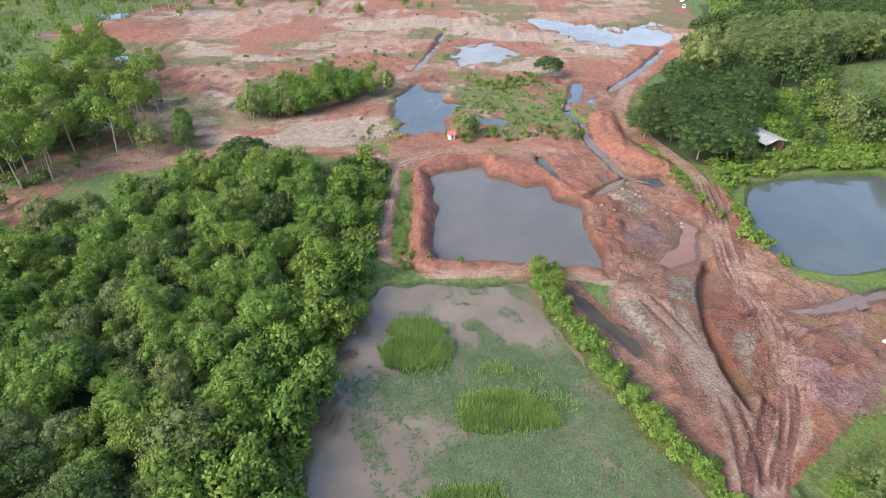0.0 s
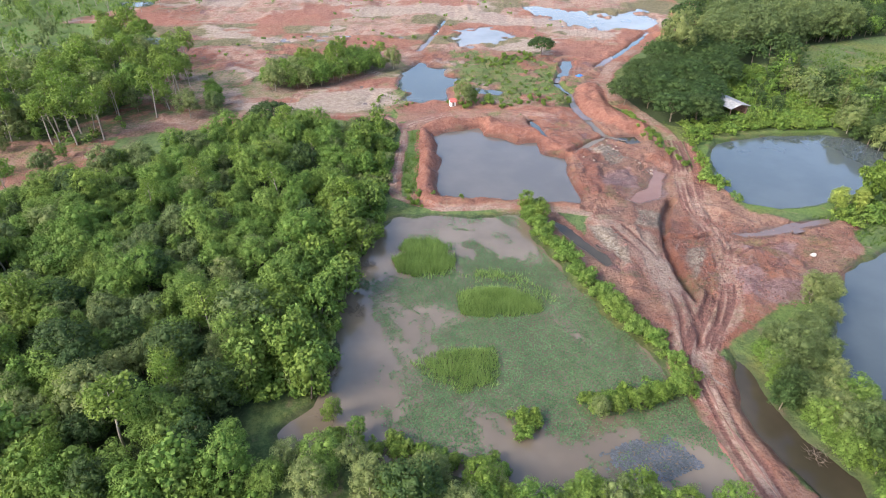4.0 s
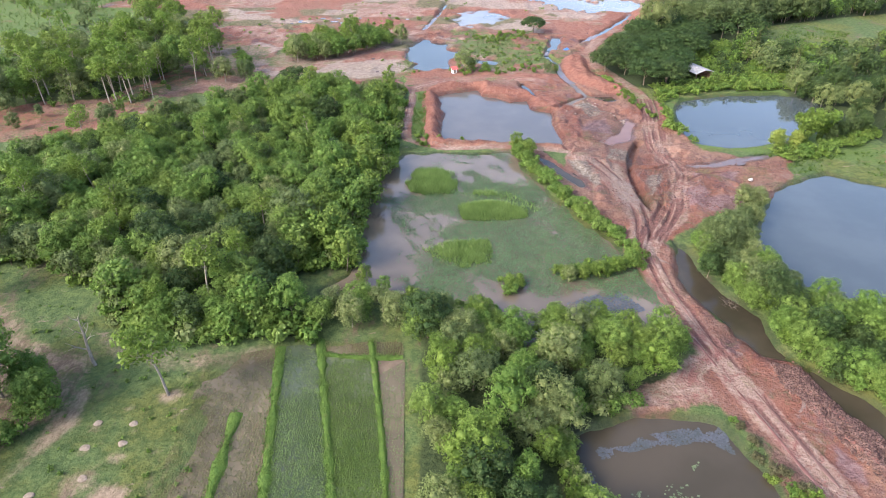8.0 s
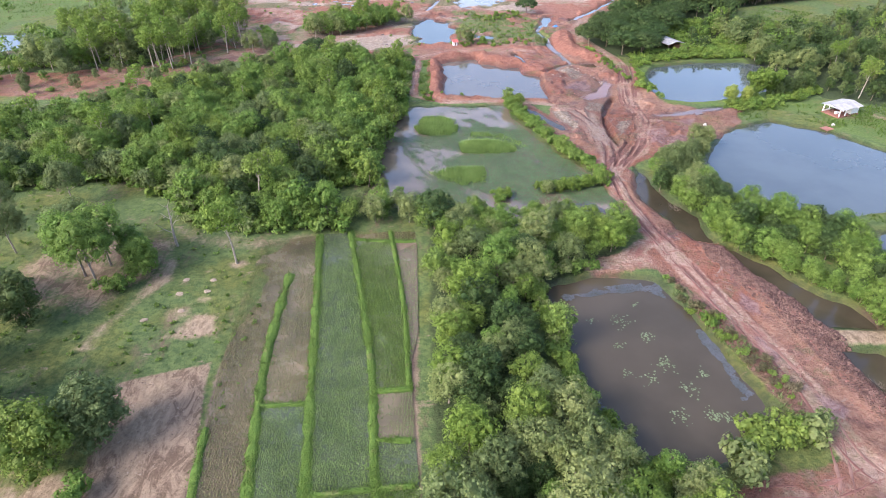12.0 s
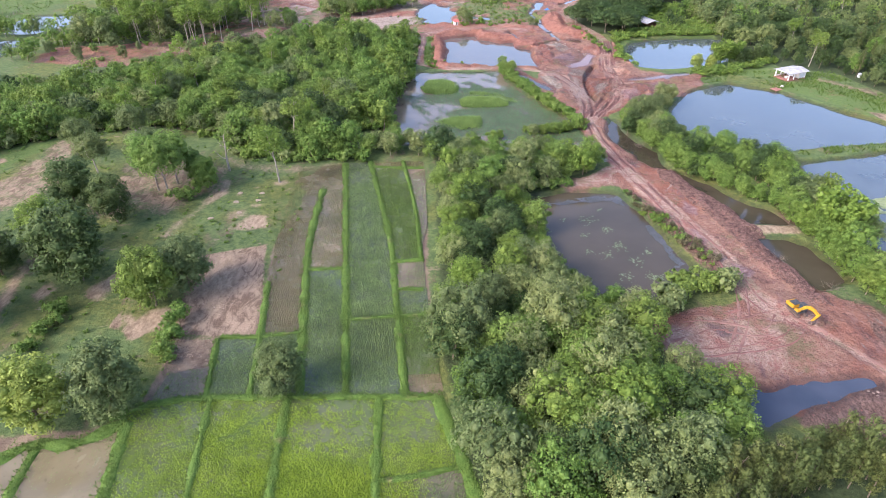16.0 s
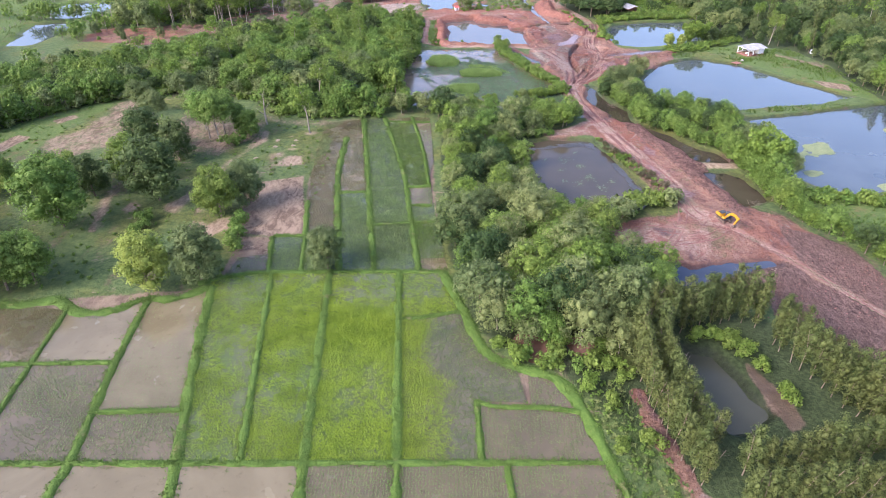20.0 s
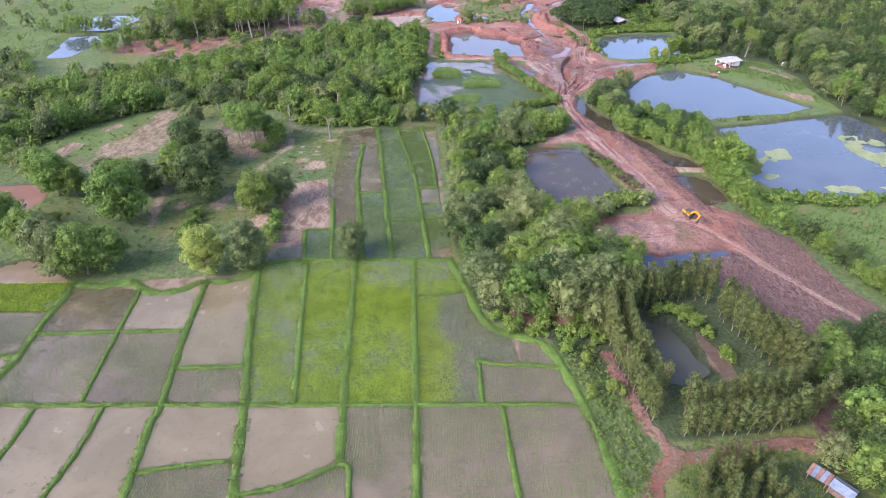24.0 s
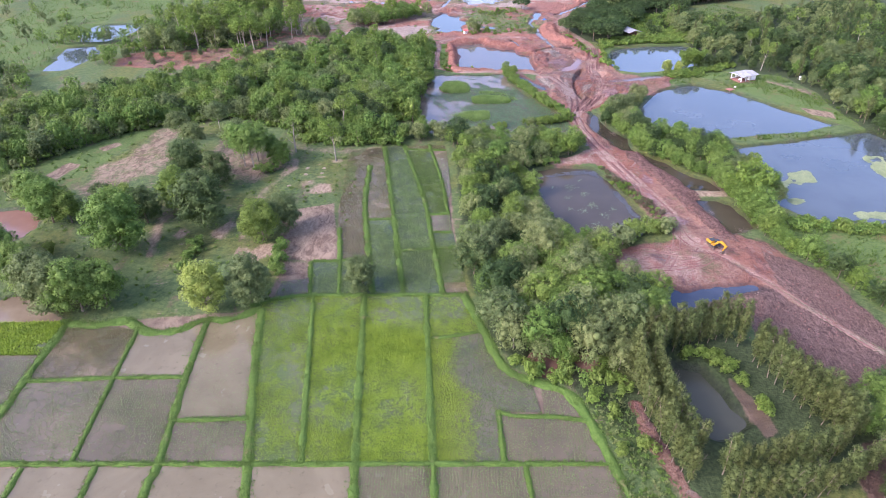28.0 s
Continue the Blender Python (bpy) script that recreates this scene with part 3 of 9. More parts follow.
# roads: centre line, width, paleness
ROADS = [
    ([(36.3, 42), (37, 26.7), (40.2, 10.6), (45.5, -10.2), (49, -25.6), (49.8, -37.4), (52.5, -41.5), (54.7, -43.9)], 5.0),
    ([(36.3, 42), (39.5, 52.3), (39, 61.2), (38, 69.3), (36, 76), (33, 84)], 5.5),
    ([(36.5, 40), (41.4, 47.9), (47.2, 54.1), (49.8, 61.2), (52.7, 71.9), (53, 86.8), (53.9, 97.7), (58.2, 112.9), (59.5, 128.9), (53.9, 152.3), (51.3, 166.6), (56.9, 185.6), (68.5, 205.3), (84.4, 225.2)], 4.2),
    ([(-0.4, 88.5), (-7.8, 92), (-12.2, 97.7), (-11.4, 112.9), (-11.4, 131.9), (-17.6, 139.9), (-26.6, 143.3), (-43.5, 141.6)], 2.6),
    ([(-2.5, 89), (6.8, 89), (12, 90.2), (20.1, 89.3), (29.8, 86.8)], 3.0),
    ([(-12, 134), (0, 143), (14, 146), (30, 142)], 4.0),
    ([(-45.6, 150.4), (-45.2, 162.3), (-36.4, 166.6), (-32.2, 171), (-24.9, 180.5), (-17.2, 193.7), (-12.3, 205.3)], 3.5),
    ([(-45.6, 150.4), (-30, 148), (-26, 160), (-34, 169)], 3.0),
    ([(24.3, -89.7), (25.8, -98.1), (26.8, -103.9), (29, -109.2), (31.5, -111.5), (35.7, -110.8), (42.2, -109.8), (47.8, -108.6), (52.5, -109.2)], 1.7),
    ([(31.2, -111.2), (27.4, -113.6), (24.5, -118), (22.5, -128), (20, -150)], 3.2),
    ([(37, 12), (30, 5.5), (25, 4.5)], 4.0),
    ([(53.5, -42.5), (58.7, -49.8), (63.2, -57.5), (69, -68.5), (76, -80.5)], 2.3),
]
RED = [
    [(-128.5, 322.5), (-120, 420), (120, 420), (117.8, 322.5), (112.2, 271.2), (82.2, 218.2), (58, 183), (50.8, 164.4), (57.9, 136.6), (62.8, 121.9), (61.3, 101.7), (64.9, 88.5), (73, 84.8), (84, 83.5), (74, 64), (62.8, 60.1), (49.1, 50.5), (44.4, 45.5), (42.9, 43.8), (36.8, 43.8), (32.6, 58), (27.7, 77.4), (29.3, 86.8), (15.1, 90.6), (1.6, 88.5), (-9.8, 92), (-13, 97.7), (-12.1, 123.3), (-13.1, 136.6), (-31.8, 139.9), (-51.2, 138.2), (-61.6, 131.9), (-77.9, 128.9), (-91.8, 120.6), (-100, 116), (-107, 123), (-96, 147), (-93, 170), (-97, 195), (-104, 220), (-140, 248), (-170, 250)],
    [(33.5, 48.4), (42.8, 46.2), (43, 21.6), (51.3, 12), (59.3, -1.8), (60.7, -27.4), (62.3, -32.6), (69.4, -41.8), (73.4, -53.5), (67.1, -68.5), (57, -68.5), (53.2, -67.6), (44.8, -61), (32.1, -52.2), (29.5, -43.2), (46.4, -37.4), (48.7, -34.2), (47.6, -23.7), (43.6, -9.1), (35.6, 2.2), (25.2, 2.5), (25.1, 7.7), (37.9, 12.1), (33.7, 32.2)],
]
RED.append([(-85, 103), (-100, 96), (-125, 92), (-150, 98), (-152, 115), (-125, 122), (-100, 128), (-85, 125)])
PLOUGH = [(65.5, -43), (75.8, -50.5), (78.5, -69.7), (83.6, -80.3), (86, -92), (57.6, -86.9), (54.5, -82), (52.4, -73.5), (52.1, -66.3), (45.1, -63.8), (50.6, -58.6), (63.3, -55.2)]
APRON = [(29.5, -43.2), (38.9, -39.6), (47.2, -37.7), (51.3, -32.6), (57.2, -38.9), (61.1, -48.6), (57.2, -54), (46.8, -56.8), (39.1, -55.7), (31.2, -52.2)]
STRAW = [
    [(-49.7, -24.5), (-37, -19.7), (-34.5, -32.5), (-32.1, -45.9), (-38.1, -46.8), (-45.6, -45.8), (-47.3, -35.7)],
    [(-45.1, -47.2), (-38.4, -47.2), (-37.8, -53.3), (-43.2, -54.5)],
]
BARE = [
    [(-82, 26), (-73, 25), (-63, 18), (-55, 13), (-53.3, 6), (-56, 0), (-57, -7.5), (-60, -11), (-66, -8), (-71, -13), (-77, -10), (-79, 4)],
    [(-110.5, -12), (-107, 10), (-102.5, 32), (-97.5, 31), (-93, 21), (-89, 7), (-90, -4), (-98.5, -12), (-103, -19)],
    [(-122, -4), (-120, 4), (-116, 3), (-118, -6)], [(-116, 14), (-112, 20), (-109, 17), (-113, 11)],
    [(-77.1, -45.3), (-79.4, -29.2), (-78.2, -30.3), (-75.6, -45.3)], [(-73.8, -36.3), (-73.6, -32.3), (-71.6, -33.9), (-72.4, -38.5)], [(-64.8, -36.3), (-62.4, -28.0), (-61.0, -29.8), (-62.7, -38.5)], [(-56.7, -44.0), (-58.2, -33.9), (-56.7, -35.2), (-55.3, -44.7)],
    [(-53.9, -44.7), (-50.3, -40.0), (-49.3, -43.0), (-51.8, -47.1)],
    [(120, 80), (134, 66), (129, 60), (117, 76)],
    [(118, 50), (128, 44), (126, 38), (120, 42)],
    [(100, 150), (118, 160), (122, 155), (104, 143)],
]
FOREST = [(-17.5, 135), (-17.5, 98), (-18.5, 90), (-20, 80), (-20, 72), (-22.5, 60), (-23.5, 50), (-24, 40), (-27, 33), (-24, 18), (-40, 17), (-55, 22), (-60, 30), (-78, 40), (-100, 34), (-115, 26), (-128, 6), (-140, -4), (-155, -16), (-200, -30), (-240, 10), (-220, 30), (-175, 30), (-160, 44), (-150, 58), (-136, 68), (-118, 78), (-97, 87), (-80, 101), (-64, 117), (-53, 134)]
THICKET = [(-5.1, 22), (6, 14), (14, 12), (24.6, 8), (33.8, 13), (30.7, 8), (13.9, -2), (11.6, -13.6), (13.7, -27.7), (18, -37.9), (27.7, -43.8), (27.2, -51.7), (33, -58), (38, -66), (34.8, -69.1), (29.5, -73.9), (22.6, -79), (6, -79), (1.6, -76), (0.5, -68.2), (-2.6, -51.6), (-4, -29.5), (-4.5, 4.1)]
EAST_WOOD = [(101.7, 162.7), (108, 112), (113, 92), (128.9, 84), (133, 66), (131, 52), (131, 28), (138, 14), (142, -20), (230, -20), (300, 82.9), (330, 260), (134.7, 240)]
NE_CANOPY = [(50, 147), (57, 138), (70.5, 131.3), (77, 145), (90, 156), (106.7, 187.3), (146.5, 215.4), (190, 207.7), (260, 310), (124, 310), (114, 270), (97, 241.3), (69, 187.3), (54, 164.4)]
NW_WOOD = [(-113.6, 115.9), (-100.3, 122), (-92, 124), (-81.9, 143.4), (-74.9, 150), (-84.3, 181.3), (-116.7, 215), (-133.2, 200.9), (-127.8, 169.9), (-139, 154.7), (-150, 118)]
COPSE = [(-58.1, 162.7), (-48.9, 160.5), (-36.2, 168), (-16.4, 184.4), (-19, 193), (-34.1, 192), (-47.7, 186), (-59.2, 178)]
KNOLL = [(46, 46), (47.5, 42.4), (48.5, 33.6), (51, 27.3), (52, 14), (58, 9), (66, 4), (71, -3), (70, -12), (82, -22), (76, -6), (78, 14), (64, 24), (55, 34), (59.5, 45.6), (67, 60.3), (62, 60), (53.9, 50.7)]
GROVE_OUT = [(27.2, -74.1), (43.6, -69.9), (50, -72.5), (52.6, -83.1), (55.1, -92.2), (59.2, -96.7), (53.8, -105), (48.1, -106.2), (30, -108.5), (27.5, -104), (24.5, -97.8), (24.1, -87.1)]
PADDY_LAND = [(-105, -69), (-84, -69), (-45, -64), (-45, -48), (-33, -46), (-36, -22), (-31, 14), (-8, 16), (-5.5, -30), (-4, -59), (3, -80), (13, -87), (18, -101), (22, -160), (-120, -160)]
MEADOW = [(-160, 20), (-99.4, 34.5), (-79.6, 38.4), (-57.6, 21.9), (-36.5, 15.3), (-29.4, -19.7), (-33, -45.9), (-38.9, -60.9), (-47.5, -63.4), (-64, -67), (-85, -66), (-140, -60)]


# ---- the land as one sheet that reaches the horizon ----
def spread(lo, hi, step, far, grow=1.35):
    core = list(np.arange(lo, hi + step / 2, step))
    out, d = [], step
    while (not out) or out[-1] < far:
        d = min(d * grow, far)
        out.append((out[-1] if out else 0) + d)
    return np.array([lo - v for v in out[::-1]] + core + [hi + v for v in out])


gx = spread(-130, 140, 0.8, 3000, 1.12)
gy = spread(-140, 215, 0.8, 3000, 1.06)
gx = np.union1d(gx, np.arange(28.8, 68, 0.8))
gy = np.union1d(gy, np.arange(44.4, 132, 0.8))
GX, GY = np.meshgrid(gx, gy)


def near(pts, margin):
    """The window of the grid round an outline."""
    p = np.array(pts)
    i0, i1 = np.searchsorted(gx, (p[:, 0].min() - margin, p[:, 0].max() + margin))
    j0, j1 = np.searchsorted(gy, (p[:, 1].min() - margin, p[:, 1].max() + margin))
    return slice(j0, j1), slice(i0, i1)


N_BIG, N_MID, N_FINE = fbm(GX, GY, 40, 4, 1), fbm(GX, GY, 9, 4, 2), fbm(GX, GY, 3.4, 2, 3)
HZ = 0.5 * (N_BIG - 0.5) + 0.25 * (N_MID - 0.5)
ZONE = {k: np.zeros(GX.shape) for k in ("red", "tan", "lush", "mud", "plough", "straw", "floor", "wet", "gravel", "purple", "spoil", "hay", "fresh", "rut", "scrub", "pale")}


def paint(zone, pts, soft=2.0, ragged=3.0, amount=1.0):
    w = near(pts, soft + ragged + 2)
    d = signed(GX[w], GY[w], pts) + ragged * 2 * (N_MID[w] - 0.5)
    ZONE[zone][w] = np.maximum(ZONE[zone][w], amount * (1 - smooth(d, -soft, soft)))


for outline in RED:
    paint("red", outline)
paint("plough", PLOUGH, 1.5, 1.5)
paint("plough", [(57.7, -97.6), (60.6, -96.8), (62.4, -100.1), (61, -107), (59.4, -109), (55.8, -110.2), (54, -108.6), (53.9, -104.4)], 1.2, 1.2)
paint("red", APRON, 1.5, 1.0)
paint("red", [(19, 90), (23.5, 89), (33.5, 62), (37, 46), (33.6, 45), (27.4, 61), (21.4, 78)], 0.8, 1.0)
paint("tan", [(26, 7), (36, 11), (38, 4), (28, 3)], 1.5, 1.5, 0.8)
for outline in STRAW:
    paint("straw", outline, 1.0, 0.8)
for outline in BARE:
    small = max(p[1] for p in outline) - min(p[1] for p in outline) < 18
    paint("straw", outline, 1.0 if small else 3.0, 1.2 if small else 4.0, 0.85 if small else 0.58)
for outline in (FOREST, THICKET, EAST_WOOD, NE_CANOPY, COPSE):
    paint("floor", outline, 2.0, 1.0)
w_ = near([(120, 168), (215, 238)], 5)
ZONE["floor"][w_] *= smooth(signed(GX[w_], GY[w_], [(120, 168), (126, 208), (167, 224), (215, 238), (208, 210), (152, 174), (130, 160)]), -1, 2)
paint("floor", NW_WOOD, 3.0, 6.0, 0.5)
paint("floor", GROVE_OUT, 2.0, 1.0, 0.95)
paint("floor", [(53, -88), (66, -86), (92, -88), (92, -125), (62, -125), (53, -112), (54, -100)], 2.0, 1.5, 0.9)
# floor tone over the grass by the hut, painted dark as tree shade
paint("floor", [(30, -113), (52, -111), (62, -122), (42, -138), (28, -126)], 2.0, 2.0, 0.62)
paint("mud", [(42.5, -83), (45.5, -90), (46, -95), (43.4, -96), (42.2, -88)], 1.0, 0.6)
paint("lush", KNOLL, 2.0, 1.0)
paint("mud", PADDY_LAND, 1.5, 0.5)
paint("lush", [(60, 90), (66, 125), (110, 135), (120, 128), (114, 105), (105, 96), (128, 70), (132, 40), (138, 34), (130, 26), (100, 74), (118, 76), (84, 84)], 2.0, 1.0, 0.9)
paint("lush", [(78, -28), (140, -26), (150, -60), (110, -110), (86, -80), (80, -60), (74, -44)], 2.0, 2.0)
paint("lush", [(18, -101), (16, -88), (22, -88), (27, -104), (24, -130), (19, -130)], 1.5, 1.0, 0.4)
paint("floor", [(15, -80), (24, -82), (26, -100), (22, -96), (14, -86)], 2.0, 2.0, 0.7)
paint("lush", [(-230, 90), (-172, 92), (-182, 135), (-190, 190), (-130, 240), (-110, 300), (-260, 300)], 4.0, 3.0)
paint("lush", [(36, -111), (48, -110), (50, -118), (40, -135), (30, -125)], 1.5, 1.0, 0.3)
for outline in ([(5, 196), (30, 206), (36, 198), (20, 186), (6, 188)], [(-16, 165), (-22, 150), (-14, 142), (-10, 152)], [(3, 150), (30, 158), (30, 150), (4, 147)], [(-95, 215), (-60, 235), (-40, 260), (-60, 262), (-100, 235)], [(0, 290), (30, 300), (30, 315), (-10, 310)]):
    paint("lush", outline, 3.0, 5.0, 0.75)
paint("lush", [(50, 150), (62, 124), (60, 108), (57.5, 106), (56, 126), (49, 148)], 0.8, 0.6)
paint("lush", [(-7.8, 96), (-9.4, 97), (-9.8, 130), (-6, 132), (-6.5, 110)], 0.8, 0.6)

# grass and scrub that have overgrown red ground
for outline, soft, ragged, amount in (([(-9.0, 93), (-10.3, 98), (-10.3, 131), (-6.6, 133), (-6.4, 110), (-6.8, 95)], 0.8, 0.6, 1.0), ([(50, 150), (62, 124), (60, 108), (57.5, 106), (56, 126), (49, 148)], 0.8, 0.6, 1.0), ([(8, 148), (36, 150), (40, 172), (30, 204), (12, 206), (4, 190), (8, 170)], 5.0, 26.0, 0.6), ([(-22, 150), (-14, 140), (-10, 152), (-16, 176), (-26, 172)], 3.0, 10.0, 0.8), ([(24, 208), (52, 200), (60, 222), (40, 236), (26, 226)], 4.0, 14.0, 0.7), ([(-62, 156), (-46, 156), (-14, 180), (-16, 198), (-50, 194), (-64, 180)], 3.0, 5.0, 0.9), ([(-95, 215), (-60, 235), (-40, 260), (-60, 262), (-100, 235)], 4.0, 12.0, 0.8), ([(-10, 290), (40, 296), (40, 318), (-20, 314)], 4.0, 12.0, 0.8), ([(-100, 128), (-92, 124), (-66, 152), (-60, 176), (-80, 190), (-92, 160)], 3.0, 16.0, 0.5), ([(60, 60), (50, 50.5), (56, 52), (66, 60)], 1.0, 1.0, 0.8), ([(-85, 103), (-100, 96), (-125, 92), (-150, 98), (-152, 115), (-125, 122), (-100, 128), (-85, 125)], 4.0, 22.0, 0.42)):
    w = near(outline, soft + ragged + 2)
    d = signed(GX[w], GY[w], outline) + ragged * 2.2 * (N_FINE[w] * 0.5 + N_MID[w] * 0.5 - 0.5)
    over = amount * (1 - smooth(d, -soft, soft))
    ZONE["red"][w] *= 1 - over
    ZONE["lush"][w] = np.maximum(ZONE["lush"][w], 0.8 * over)
# the far earthworks are painted paler and more tan
for outline, amount in (([(-128, 322), (118, 322), (112, 271), (82, 218), (60, 190), (40, 205), (-10, 210), (-60, 175), (-95, 212)], 0.68), ([(-61, 174), (-10, 205), (-14, 150), (-30, 141), (-60, 134), (-95, 122), (-88, 134), (-68, 152)], 0.56), ([(-12, 150), (30, 160), (40, 140), (0, 137)], 0.5)):
    paint("tan", outline, 6.0, 8.0, amount)
# olive scrub creeping over the waste ground, pale worn ground by the tracks
for outline in ([(8, 148), (36, 150), (40, 172), (30, 204), (12, 206), (4, 190), (8, 170)], [(-22, 150), (-14, 140), (-10, 152), (-16, 176), (-26, 172)], [(24, 208), (52, 200), (60, 222), (40, 236), (26, 226)]):
    paint("lush", outline, 4.0, 14.0, 0.62)
for outline, amount in (([(50, 62), (52, 90), (56, 100), (60, 96), (58, 84), (56, 64)], 0.45), ([(36, 46), (40, 60), (44, 62), (46, 54), (42, 46)], 0.45), ([(30, 84), (37, 92), (40, 78), (36, 72)], 0.4), ([(62, 64), (70, 76), (80, 76), (72, 64)], 0.3), ([(32, -50), (46, -54), (54, -46), (46, -40), (34, -44)], 0.66), ([(-5, 90), (12, 91.5), (28, 88.5), (28, 87), (0, 87.5)], 0.55)):
    paint("tan", outline, 2.0, 5.0, amount)
# worn strips in the meadow: a path under the trees, bare ground along the wood, hay-pale streaks
for outline, amount in (([(-53.2, 7.1), (-53.7, 1), (-57, -7.4), (-58.9, -11.6), (-58, -16), (-55.4, -11.6), (-53, -7.4), (-51.6, -0.3), (-51.6, 5.7)], 0.75), ([(-58, 19), (-50, 15.5), (-37, 14), (-28, 15.5), (-27, 11.6), (-34, 12), (-43, 10), (-51, 13)], 0.5), ([(-47, -15), (-44.4, -12), (-43, -9.4), (-39.4, -9.2), (-38.6, -13.6), (-41, -15)], 0.95), ([(-48.5, -8), (-45, -6), (-44.6, -9), (-47.5, -11)], 0.6), ([(-78, -43), (-75.3, -43), (-78.6, -27), (-80.4, -28)], 0.85), ([(-74.3, -36), (-72.5, -30.4), (-69.8, -35), (-71.6, -39.5)], 0.9), ([(-65.2, -34.2), (-61.6, -27), (-60, -30.5), (-61.5, -39.5)], 0.9), ([(-55.8, -42), (-58, -33.8), (-55.4, -36), (-54, -43)], 0.9), ([(-53, -44), (-51.7, -40), (-48.5, -40.5), (-48.4, -44.5)], 0.9), ([(-72, -52), (-70.6, -46), (-69.6, -48), (-71, -56)], 0.6), ([(-84, -52), (-82, -47), (-80.6, -49), (-82.6, -55)], 0.6), ([(-46, -24), (-41, -23), (-38.5, -33), (-41, -42), (-43.5, -36)], 0.7)):
    paint("hay", outline, 1.6, 2.6, 0.9 * amount)
for x, y, r in ((-47.9, -0.4, 1.6), (-43, -0.6, 1.3), (-47.9, -4.3, 1.2), (-43.2, -5, 2.2), (-51.3, -11.3, 1.3), (-40.3, 5.3, 2.4), (-45, 3, 1.6)):
    paint("hay", [(x + 0.7 * r * math.cos(q), y + 0.5 * r * math.sin(q)) for q in (0, 1, 2, 3, 4, 5)], 0.9, 1.5, 0.7)
paint("hay", [(57.6, -12.6), (64, -12.4), (68, -12.8), (68.4, -17), (62, -17), (58.4, -16.4)], 0.8, 0.8, 0.85)
paint("lush", [(-129, 1), (-123, 16), (-104, 35), (-102, 31), (-108, 9), (-112, -11), (-122, -5)], 1.5, 2.0, 0.75)
# the junction: gravelly spoil, purple mud, smooth pale driving strip; brown spoil heaped along the channel
for outline in ([(46, 73.5), (49.5, 73.5), (48.3, 67.5), (44.6, 63.5), (44, 67.7)], [(29.2, 82.5), (34.8, 80.5), (33.6, 73.6), (31, 73.8)], [(32.4, 75), (35.3, 74.2), (35.2, 68), (32.4, 67.4)], [(41, 88), (45, 86), (43, 80), (39, 82)], [(36, 120), (43, 123), (46, 113), (40, 110)]):
    paint("gravel", outline, 1.2, 2.2, 0.85)
for outline in ([(53, 66.2), (57.8, 67.7), (57.5, 64), (63.2, 62), (63, 58.5), (55.5, 57.6), (52, 59.9)], [(44, 92), (47, 100), (50, 106), (49, 96)], [(36, 106), (44, 108), (44, 98), (36, 98)], [(58, 74), (66, 77), (72, 76), (66, 70)], [(49, -2), (51, -6), (50, -9), (48, -6)], [(46.6, -15), (49, -19), (47.6, -20)], [(50, -27), (52.6, -30), (51.4, -33)], [(40, -44), (45, -44.6), (44, -47), (40.6, -46.4)], [(49, -41.6), (53, -42.4), (52, -45), (49, -44)]):
    paint("purple", outline, 1.2, 2.6, 0.85)
paint("tan", [(33.9, 84), (42, 78.8), (42.2, 68), (42, 59), (37.6, 58), (35.8, 67.7), (34.3, 75)], 1.0, 1.0, 0.62)
SPOIL = [(46.7, 11.5), (51.5, 10.5), (54.5, 4), (58.5, -4), (60.3, -14), (60.8, -24), (61, -36), (62, -40), (58.4, -38), (56.8, -32), (54.6, -22), (52.2, -11), (49.2, 1), (47.2, 7)]
paint("spoil", SPOIL, 0.8, 1.2)
paint("spoil", [(37.2, 0.4), (40, 0.4), (45, -14.6), (48.6, -29), (49, -34.5), (47, -33.5), (44.4, -28), (41.8, -18), (39, -4)], 0.8, 1.4, 0.66)
# rougher relief on the dug and dumped earth
rw = np.maximum(ZONE["red"], 0.6 * ZONE["plough"])
HZ = HZ + ZONE["spoil"] * ZONE["red"] * (0.35 + 1.1 * (fbm(GX, GY, 2.6, 3, 19) - 0.4))
ridge = 1 - np.abs(2 * fbm(GX, GY, 7, 4, 9) - 1)
HZ = HZ + rw * (1.5 * (fbm(GX, GY, 14, 4, 5) - 0.5) + 0.9 * (ridge - 0.75) + 0.7 * (N_FINE - 0.5) + 0.55 * (fbm(GX, GY, 2.2, 2, 15) - 0.5))
# banks of dumped red soil: round the quarry and along the ditch
BANKS = [([(-3.6, 92), (-3.8, 104), (-3.8, 118), (-4.6, 131), (2, 138), (12, 137)], 3.0, 1.3), ([(52, 134), (47, 142), (44.5, 152), (46, 164)], 5.0, 1.6), ([(10, 134), (22, 131), (27, 122)], 3.5, 1.0), ([(-3, 91), (12, 92.2), (28, 89.5)], 2.4, 0.9), ([(58, 82), (66, 78), (74, 76)], 2.5, 0.7), ([(33, 60), (35, 70), (37.5, 80)], 2.2, 0.8), ([(63, 95), (61, 104), (62.5, 114)], 2.0, 0.5), ([(112, 268), (104, 240), (90, 224)], 9.0, 4.0)]
for pts, width, high in BANKS:
    w = near(pts, width + 3)
    d, along = line_dist(GX[w], GY[w], curve_points(pts))
    HZ[w] += high * (1 - smooth(d, 0.2 * width, width)) * (0.6 + 0.8 * N_FINE[w])
    ZONE["red"][w] = np.maximum(ZONE["red"][w], 1 - smooth(d, 0.7 * width, width))
    ZONE["fresh"][w] = np.maximum(ZONE["fresh"][w], (0.85 if pts[0][1] > 100 or pts[0][0] == -3.6 else 0.4) * (1 - smooth(d, 0.75 * width, 1.2 * width)))

